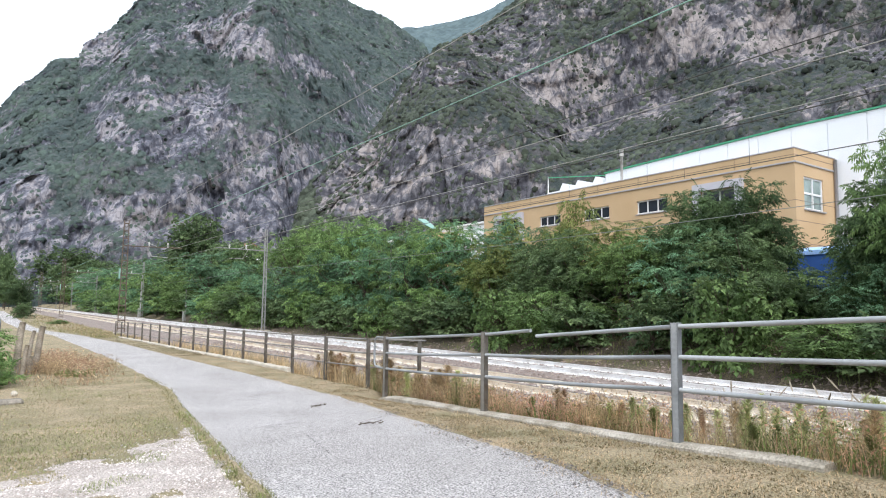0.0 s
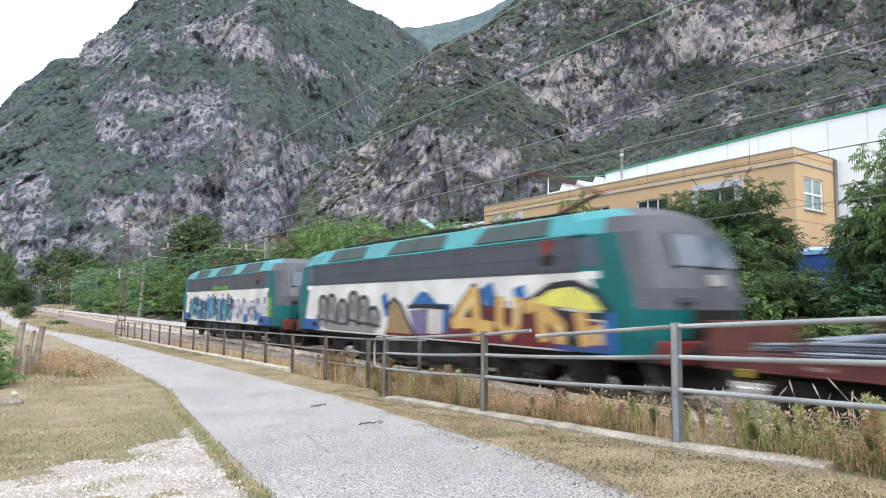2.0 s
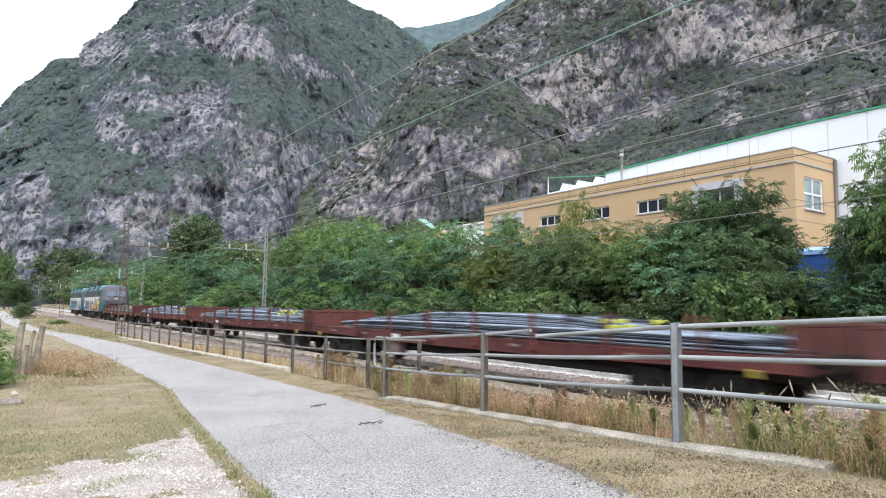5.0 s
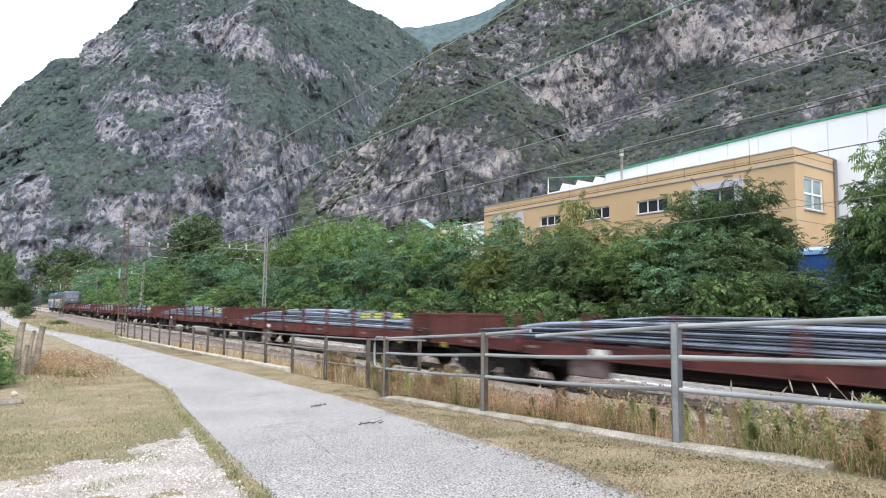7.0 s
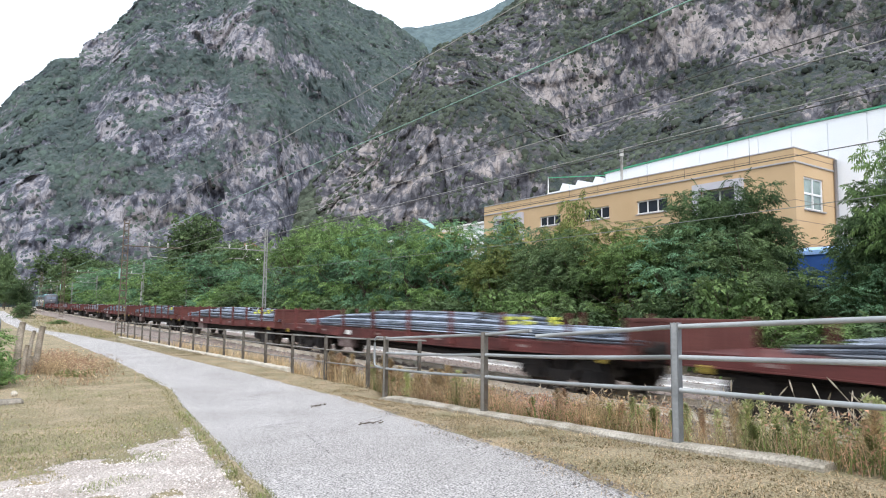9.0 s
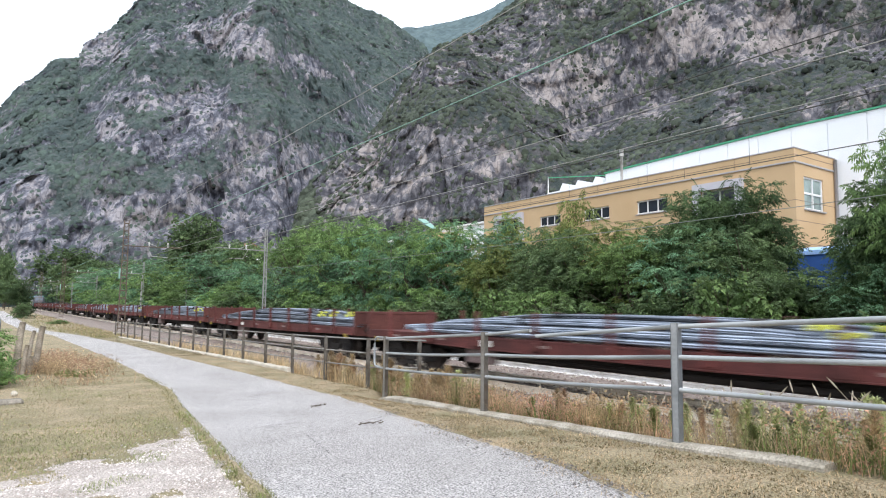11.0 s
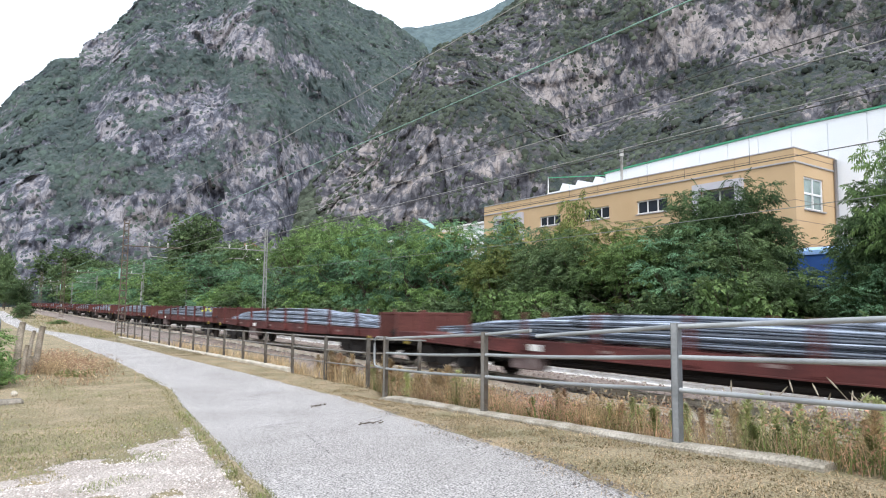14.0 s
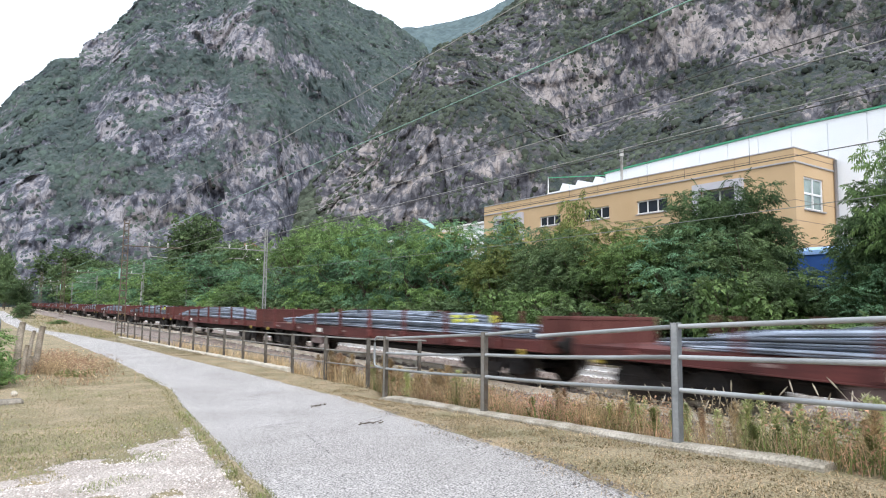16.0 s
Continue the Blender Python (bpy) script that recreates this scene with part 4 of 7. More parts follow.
def lathe(profile, sides=20, axis="x"):
    """Turns (along, radius) points round the x axis."""
    bm = bmesh.new()
    secs = [[(a, r * math.cos(2 * math.pi * k / sides), r * math.sin(2 * math.pi * k / sides)) for k in range(sides)] for a, r in profile]
    return loft(bm, secs, smooth=False)


def wheel_mesh(r):
    me = bpy.data.meshes.new("wheel")
    bm = lathe([(0.0, 0.1), (-0.06, 0.12), (-0.06, 0.3 * r), (-0.02, 0.45 * r), (-0.02, 0.8 * r), (-0.07, 0.84 * r), (-0.07, r), (0.05, r + 0.01), (0.06, r + 0.03), (0.08, r + 0.03), (0.08, 0.82 * r), (0.03, 0.78 * r), (0.03, 0.1)])
    bm.to_mesh(me)
    bm.free()
    me.materials.append(M["wheel"])
    return me


M["wheel"] = material("worn_wheel_steel", (0.1, 0.085, 0.075), 0.6, 0.3, 4, (0.05, 0.04, 0.035), 0.2, 30, metal=0.4)
M["pale_grey"] = material("pale_grey_paint", (0.42, 0.42, 0.4), 0.7, 0.2, 3, (0.3, 0.29, 0.27), 0.1, 30)
M["handle_yellow"] = material("dull_yellow_paint", (0.42, 0.33, 0.05), 0.6, 0.2, 4, (0.28, 0.2, 0.04), 0.1, 30)
M["faded_letters"] = material("faded_white_lettering", (0.3, 0.24, 0.225), 0.7, 0.3, 6, (0.16, 0.09, 0.08), 0.1, 30)
M["dusty"] = material("dusty_brown_steel", (0.22, 0.17, 0.16), 0.85, 0.3, 4, (0.13, 0.09, 0.085), 0.2, 30)
M["white_plate"] = material("white_plate", (0.75, 0.75, 0.72), 0.6, 0.1, 4)
M["screen"] = material("cab_glass", (0.1, 0.125, 0.165), 0.06, 0.1, 1, bump=0, spec=0.9)
WHEEL_L, WHEEL_W = wheel_mesh(0.55), wheel_mesh(0.46)


def bogie(parent, y, wheel, r, base, wide):
    """Side frames with axle boxes and springs, a bolster, and four wheels."""
    bm = bmesh.new()
    for s in (-1, 1):
        x = s * wide
        top = [(x, -base / 2 - 0.45, r), (x, -base / 2 - 0.3, r + 0.22), (x, -0.55, r + 0.2), (x, -0.3, r - 0.05), (x, 0.3, r - 0.05), (x, 0.55, r + 0.2), (x, base / 2 + 0.3, r + 0.22), (x, base / 2 + 0.45, r)]
        loft(bm, [[(x + s * d, p[1], p[2] + h) for d, h in ((-0.06, -0.11), (0.06, -0.11), (0.06, 0.11), (-0.06, 0.11))] for p in top])
        for e in (-1, 1):
            box(bm, x - 0.09, e * base / 2 - 0.16, r - 0.17, x + 0.09, e * base / 2 + 0.16, r + 0.13, 0.02)
            for k in (-0.27, 0.27):
                tube(bm, [(x, e * base / 2 + k, r - 0.16), (x, e * base / 2 + k, r + 0.18)], 0.07, 8)
        for k in (-0.16, 0.0, 0.16):
            tube(bm, [(x, k, r - 0.25), (x, k, r + 0.3)], 0.065, 8)
        box(bm, x - 0.08, -0.28, r - 0.3, x + 0.08, 0.28, r - 0.22, 0.01)
    box(bm, -wide, -0.2, r - 0.1, wide, 0.2, r + 0.25, 0.02)
    for e in (-1, 1):
        tube(bm, [(-0.8, e * base / 2, r), (0.8, e * base / 2, r)], 0.08, 8)
        for s in (-1, 1):
            box(bm, s * 0.75 - 0.06, e * (base / 2 - r - 0.06) - 0.05, r - 0.25, s * 0.75 + 0.06, e * (base / 2 - r - 0.06) + 0.05, r + 0.2, 0.01)
    ob = part("bogie", bm, M["black"], parent)
    ob.location = (0, y, 0)
    for e in (-1, 1):
        for s in (-1, 1):
            w = part("wheel", wheel, None, ob)
            w.location = (s * 0.75, e * base / 2, r)
            w.rotation_euler = (0, 0, 0 if s < 0 else math.pi)
    return ob


# --- locomotive ---
CAB = [  # height, front, corner inset, half width
    (0.98, 8.95, 0.5, 1.47), (1.35, 9.05, 0.5, 1.49), (1.9, 9.2, 0.55, 1.5), (2.3, 9.2, 0.6, 1.5), (2.7, 9.05, 0.6, 1.5), (3.45, 8.75, 0.55, 1.49), (3.8, 8.52, 0.5, 1.3), (4.03, 8.0, 0.5, 1.02), (4.08, 7.4, 0.4, 0.8)]


def cab_mesh(sign):
    """A cab with a raked rounded front, closed at the back."""
    bm = bmesh.new()
    rings = []
    back = 6.6
    for z, f, c, w in CAB:
        pts = [(-w, back), (-w, f - 2.0 * c), (-w + 0.02, f - 1.45 * c), (-w + 0.16, f - 0.75 * c), (-w + 0.42, f - 0.22 * c), (-w * 0.5, f)]
        pts += [(-x, y) for x, y in reversed(pts)]
        rings.append([(x * sign, y * sign, z) for x, y in pts])
    loft(bm, rings)
    for fc in bm.faces:
        c = fc.calc_center_median()
        y = abs(c.y)
        lo = min(v.co.z for v in fc.verts)
        front = min(abs(v.co.y) for v in fc.verts) > 7.5
        wrap = max(abs(v.co.y) for v in fc.verts) > 7.6 and abs(c.x) < 1.44
        fc.material_index = 0
        if lo > 3.4:
            fc.material_index = 2 if wrap and front else 1
        elif wrap and front and c.z > 1.7:
            fc.material_index = 2
        elif wrap and abs(c.x) < 0.9 and c.z <= 1.7:
            fc.material_index = 3
        fc.smooth = False
    return bm


def plate(name, parent, x, corners, mat, label=""):
    """A thin raised sheet on the side plane x, given by (y, z) corners."""
    bm = bmesh.new()
    t = -0.004 if x < 0 else 0.004
    loft(bm, [[(x - t, y, z) for y, z in corners], [(x + t, y, z) for y, z in corners]])
    bmesh.ops.recalc_face_normals(bm, faces=bm.faces[:])
    return part(name, bm, mat, parent, label)


def splash(rng, cy, cz, w, h, lean=0.0, notch=0.25, n=18):
    """A rounded, uneven outline for a painted shape."""
    out = []
    ph = rng.uniform(0, 6)
    for k in range(n):
        a = 2 * math.pi * k / n
        r = 1 + notch * math.sin(3 * a + ph) * 0.5 + notch * rng.uniform(-0.5, 0.5)
        sx, sz = math.copysign(abs(math.cos(a)) ** 0.6, math.cos(a)), math.copysign(abs(math.sin(a)) ** 0.6, math.sin(a))
        y, z = 0.5 * w * sx * r, 0.5 * h * sz * min(r, 1.08)
        out.append((cy + y + lean * z, min(2.62, max(1.03, cz + z))))
    return out


def paint(name, colour):
    if name not in M:
        M[name] = material(name, colour, 0.45, 0.15, 2.0, None, 0.02, 20)
    return M[name]


def layer(parent, x, lift, shapes, mat, label=""):
    """Flat painted shapes, one layer of colour of a graffito."""
    bm = bmesh.new()
    for k, s in enumerate(shapes):
        vs = [bm.verts.new((x - lift - 0.001 * k / len(shapes), y, z)) for y, z in s]
        bm.faces.new(vs)
    bmesh.ops.triangulate(bm, faces=bm.faces[:])
    for f in bm.faces:
        f.normal_update()
        if f.normal.x > 0:
            f.normal_flip()
    return tagged(part("graffiti", bm, mat, parent, label), kind="stuff")


def letter(rng, y, z0, w, h, lean):
    """Strokes of a thick block letter as outlines."""
    s = 0.34 * w
    kinds = [
        [(0, 0, s, h), (w - s, 0, s, h), (0, h - s, w, s)],
        [(0, 0, s, h), (0, 0, w, s), (w - s, 0, s, h * 0.7)],
        [(0, h - s, w, s), (w * 0.5 - s / 2, 0, s, h)],
        [(0, 0, s, h), (0, h - s, w, s), (0, h * 0.4, w * 0.8, s), (0, 0, w, s)],
        [(0, 0, w, s), (0, h * 0.42, w, s * 0.9), (0, h - s, w, s), (w - s, 0, s, h * 0.5), (0, h * 0.45, s, h * 0.5)]]
    out = []
    for a, b, c, d in kinds[rng.randrange(len(kinds))]:
        out.append(splash(rng, y - (a + c / 2), z0 + b + d / 2, c, d, lean, 0.12, 12))
    return out


def graffiti_blue(loco):
    rng = random.Random(8)
    X = -1.509
    sets = {"blue": [], "navy": [], "black": [], "teal": [], "cyan": [], "red": []}
    shade, pale = [], []
    for i in range(9):
        y = 6.55 - i * 0.97
        top = 2.3 + 0.12 * math.sin(i * 1.7)
        for k, off in enumerate((0.0, 0.52)):
            tone = ("navy", "blue", "black", "teal", "blue", "navy", "black")[(2 * i + 3 * k) % 7]
            w, h = rng.uniform(0.3, 0.44), rng.uniform(1.0, 1.3)
            sets[tone].append(splash(rng, y - off - 0.18, top - h / 2, w, h, rng.uniform(-0.12, 0.12), 0.14, 14))
            shade.append(splash(rng, y - off - 0.24, top - h / 2 - 0.06, w + 0.1, h + 0.05, 0.0, 0.14, 14))
        for z in rng.sample((1.25, 1.55, 1.85, 2.15), 2):
            sets[("teal", "blue", "navy")[i % 3]].append(splash(rng, y - 0.42, z, 0.55, 0.2, 0.1, 0.2, 12))
        sets["cyan"] += [splash(rng, y - rng.uniform(0.0, 0.85), rng.uniform(1.2, 1.8), rng.uniform(0.12, 0.3), rng.uniform(0.12, 0.34), 0.2) for _ in range(3)]
        sets["cyan"].append(splash(rng, y - rng.uniform(0.1, 0.8), rng.uniform(1.7, 2.3), 0.08, rng.uniform(0.4, 0.7)))
        pale.append(splash(rng, y - 0.45, 1.35, 0.9, 0.55, 0.0, 0.3))
        if i in (4, 5, 7, 8):
            sets["red"].append(splash(rng, y - 0.3, 2.43, 0.26, 0.14))
    sets["red"] += [splash(rng, y, 1.8, 0.12, 0.8) for y in (6.65, 3.1, -2.2)]
    layer(loco, X, 0.0, pale, paint("pale_blue_spray", (0.34, 0.46, 0.52)), "blue and black sprayed block letters on the side")
    layer(loco, X, 0.001, shade, paint("slate_spray", (0.12, 0.16, 0.2)))
    for k, (tone, colour) in enumerate((("blue", (0.025, 0.13, 0.36)), ("navy", (0.02, 0.05, 0.13)), ("black", (0.018, 0.02, 0.028)), ("teal", (0.05, 0.24, 0.31)), ("cyan", (0.17, 0.45, 0.5)), ("red", (0.25, 0.03, 0.035)))):
        layer(loco, X, 0.002 + 0.0012 * k, sets[tone], paint(tone + "_spray" if tone != "red" else "dull_red_spray", colour))
    pale, lines = [], []
    for i in range(7):
        y = -2.4 - i * 0.8
        pale.append(splash(rng, y, 1.65, 0.85, 1.0, 0, 0.3))
        lines += [splash(rng, y + rng.uniform(-0.3, 0.3), rng.uniform(1.3, 2.2), rng.uniform(0.05, 0.5), rng.uniform(0.05, 0.35)) for _ in range(4)]
    layer(loco, X, 0.0, pale, paint("silver_spray", (0.5, 0.49, 0.53)), "faded silver sprayed letters on the side")
    layer(loco, X, 0.002, lines, paint("grey_spray", (0.2, 0.2, 0.24)))
    layer(loco, X, 0.003, [splash(rng, -2.2, 2.05, 0.5, 0.3), splash(rng, -4.4, 1.25, 0.7, 0.4), splash(rng, -5.9, 1.4, 0.5, 0.5)], paint("blue_spray", (0.02, 0.11, 0.27)))
    layer(loco, X - 0.003, 0.0, [[(y, z + 0.7) for y, z in splash(rng, 1.35 - 0.3 * i + rng.uniform(-0.1, 0.1), 2.1 + rng.uniform(-0.05, 0.05), rng.uniform(0.2, 0.4), rng.uniform(0.12, 0.32), 0.3, 0.5)] for i in range(10)], paint("green_spray", (0.12, 0.32, 0.04)), "green sprayed tag on the grey band")
    layer(loco, X - 0.003, 0.0, [splash(rng, -7.75, z, 0.5, 0.3) for z in (2.1, 1.8, 1.5)], M["green_spray"])


def stroke(points, w):
    """The outline of a broad painted stroke along a few points, with blunt ends."""
    pts = [Vector(p) for p in points]
    one, two = [], []
    for i, p in enumerate(pts):
        d = (pts[min(i + 1, len(pts) - 1)] - pts[max(i - 1, 0)]).normalized()
        side = Vector((-d.y, d.x)) * w / 2
        end = d * w * 0.25 * ((i == len(pts) - 1) - (i == 0))
        one.append(tuple(p + side + end))
        two.append(tuple(p - side + end))
    return one + two[::-1]


def graffiti_gold(loco):
    rng = random.Random(21)
    X = -1.509
    mass, fill, line, halo = [splash(rng, 4.0, 1.38, 4.9, 0.78, 0, 0.1, 40)], [], [], [splash(rng, 4.0, 1.36, 5.3, 0.72, 0, 0.1, 40)]
    for k, y in enumerate((6.0, 5.25, 4.35, 3.5, 2.75, 2.05)):
        top = (2.24, 2.28, 2.1, 2.36, 2.2, 1.85)[k]
        arch = [(y + 0.36, 1.3), (y + 0.34, top - 0.14), (y + 0.18, top), (y - 0.18, top), (y - 0.34, top - 0.14), (y - 0.37, 1.25)]
        fill.append(arch)
        halo.append([(y + (p - y) * 1.35, 1.2 + (q - 1.2) * 1.08) for p, q in arch])
        line.append(stroke(arch, 0.14))
        line.append(stroke([(y + 0.05, top - 0.28), (y, top - 0.62)], 0.12))
        line.append(stroke([(y + 0.4, 1.3 + 0.1 * (k % 2)), (y, 1.42 - 0.08 * (k % 3)), (y - 0.4, 1.3)], 0.09))
    layer(loco, X, 0.0, halo, paint("pale_grey_spray", (0.6, 0.6, 0.6)), "grey and black sprayed block letters on the side")
    layer(loco, X, 0.0015, mass + fill, paint("sprayed_grey", (0.25, 0.25, 0.25)))
    layer(loco, X, 0.003, line, paint("charcoal_spray", (0.035, 0.035, 0.04)))
    field = [[(-2.15, 1.02), (-2.1, 1.5), (-2.6, 2.0), (-3.2, 2.0), (-4.2, 1.85), (-6.0, 1.8), (-7.55, 1.62), (-7.75, 1.02)], [(1.3, 1.02), (1.2, 1.25), (-2.2, 1.2), (-2.2, 1.02)]]
    blue = [stroke([(1.38, 2.2), (1.15, 1.7)], 0.36), [(-0.15, 1.9), (-0.45, 2.15), (-0.8, 2.36), (-1.15, 2.3), (-1.6, 2.0), (-2.3, 1.98), (-2.25, 1.06), (-1.85, 1.06), (-1.9, 1.85)], stroke([(-3.85, 2.35), (-4.1, 1.75)], 0.5), stroke([(-5.05, 2.3), (-5.2, 1.8)], 0.42), stroke([(-7.75, 1.75), (-7.85, 1.1)], 0.3)]
    brown = [[(1.2, 1.1), (1.05, 1.85), (0.75, 2.05), (0.45, 1.9), (-0.35, 1.1)]]
    violet = [[(-0.15, 1.78), (-1.05, 1.84), (-1.05, 1.12), (-0.45, 1.12)]]
    cream = [[(-1.12, 1.82), (-1.85, 1.8), (-1.8, 1.15), (-1.12, 1.15)], stroke([(-3.45, 1.7), (-3.5, 1.4)], 0.2)]
    four = [stroke([(-2.45, 1.45), (-2.8, 1.85), (-3.3, 2.28)], 0.34), stroke([(-3.3, 2.34), (-3.4, 1.8), (-3.5, 1.16)], 0.36), stroke([(-2.4, 1.48), (-3.2, 1.5), (-4.05, 1.42)], 0.28)]
    bowl = [stroke([(-4.35, 2.1), (-4.35, 1.5), (-4.65, 1.22), (-4.95, 1.5), (-5.0, 2.08)], 0.3)]
    bend = [stroke([(-5.3, 1.92), (-5.7, 2.02), (-6.05, 1.75), (-6.4, 1.5), (-6.4, 1.2)], 0.32), stroke([(-5.72, 2.0), (-5.9, 1.22)], 0.3)]
    stem = [stroke([(-7.0, 1.75), (-7.15, 1.2)], 0.32), stroke([(-7.45, 1.5), (-7.5, 1.22)], 0.24)]
    gold = four + bowl + bend + stem
    ink = [stroke(p, w) for p, w in (([(-2.25, 1.45), (-2.7, 1.98), (-3.3, 2.5), (-3.55, 2.3), (-3.7, 1.65)], 0.13), ([(-4.15, 2.2), (-4.15, 1.45), (-4.5, 1.08)], 0.1), ([(-4.65, 2.05), (-4.65, 1.5)], 0.08), ([(-5.2, 2.1), (-5.2, 1.5)], 0.09), ([(-2.85, 1.62), (-3.15, 1.95), (-3.2, 1.62)], 0.09), ([(-6.15, 2.0), (-6.65, 1.5), (-6.65, 1.15)], 0.12), ([(-0.1, 1.9), (-1.1, 1.93), (-2.15, 1.88)], 0.12), ([(1.25, 1.85), (0.75, 2.15), (0.35, 1.95), (-0.45, 1.08)], 0.13), ([(-1.1, 1.85), (-1.1, 1.1)], 0.08), ([(-6.85, 1.8), (-6.95, 1.1)], 0.09))]
    ink += [stroke([(-5.4, 2.06), (-6.1, 2.39), (-6.8, 2.45), (-7.4, 2.23), (-7.75, 1.85)], 0.15), stroke([(-5.95, 1.84), (-6.9, 1.76), (-7.65, 1.74)], 0.13)]
    yellow = [[(-5.55, 2.02), (-6.1, 2.31), (-6.75, 2.37), (-7.3, 2.17), (-7.62, 1.88), (-7.25, 1.84), (-6.85, 1.9), (-6.2, 1.94)]]
    pale = [stroke([(-2.75, 1.62), (-3.25, 2.12)], 0.13), stroke([(-4.95, 1.55), (-5.0, 2.0)], 0.12), stroke([(-6.38, 1.5), (-6.38, 1.25)], 0.12), stroke([(-7.45, 1.48), (-7.5, 1.28)], 0.1)]
    layer(loco, X, 0.0, blue, paint("blue_spray", (0.025, 0.13, 0.36)), "gold, red and yellow sprayed lettering on the side")
    layer(loco, X, 0.0015, field, paint("dark_red_spray", (0.13, 0.02, 0.025)))
    layer(loco, X, 0.003, brown, paint("brown_spray", (0.3, 0.2, 0.1)))
    layer(loco, X, 0.0045, violet, paint("violet_spray", (0.18, 0.15, 0.28)))
    layer(loco, X, 0.006, cream, paint("cream_spray", (0.58, 0.53, 0.5)))
    layer(loco, X, 0.0075, ink, paint("black_spray", (0.018, 0.02, 0.028)))
    layer(loco, X, 0.009, gold, paint("gold_spray", (0.62, 0.38, 0.13)))
    layer(loco, X, 0.0105, yellow, paint("yellow_spray", (0.68, 0.64, 0.14)))
    layer(loco, X, 0.012, pale, paint("pale_gold_spray", (0.72, 0.6, 0.32)))


def pantograph(loco, y, raised, facing):
    bm = bmesh.new()
    z = 4.14
    for s in (-0.7, 0.7):
        tube(bm, [(s, y - 0.9, z), (s, y + 0.9, z)], 0.03, 6)
        for e in (-0.8, 0.8):
            tube(bm, [(s, y + e, z - 0.2), (s, y + e, z)], 0.06, 8)
    for e in (-0.9, 0.9):
        tube(bm, [(-0.7, y + e, z), (0.7, y + e, z)], 0.03, 6)
    knee = (0, y + facing * (-1.25 if raised else -1.1), z + (0.5 if raised else 0.16))
    head_y, head_z = y + facing * (0.55 if raised else 0.7), z + (1.2 if raised else 0.3)
    part("pantograph", bm, M["black"], loco, "dark roof pantograph frame")
    bm = bmesh.new()
    tube(bm, [(0, y + facing * 0.7, z + 0.02), knee], 0.045, 6)
    tube(bm, [(-0.05, knee[1], knee[2]), (-0.3, head_y, head_z)], 0.028, 6)
    tube(bm, [(0.05, knee[1], knee[2]), (0.3, head_y, head_z)], 0.028, 6)
    for e in (-0.16, 0.16):
        tube(bm, [(-0.95, head_y + e, head_z - 0.16), (-0.7, head_y + e, head_z), (0.7, head_y + e, head_z), (0.95, head_y + e, head_z - 0.16)], 0.02, 6)
    tube(bm, [(-0.5, head_y - 0.16, head_z), (-0.5, head_y + 0.16, head_z)], 0.02, 6)
    tube(bm, [(0.5, head_y - 0.16, head_z), (0.5, head_y + 0.16, head_z)], 0.02, 6)
    part("pantograph_arm", bm, M["rust_red"], loco, "rust-red pantograph arm")


M["rust_red"] = material("rust_red_paint", (0.12, 0.045, 0.036), 0.7, 0.2, 3)


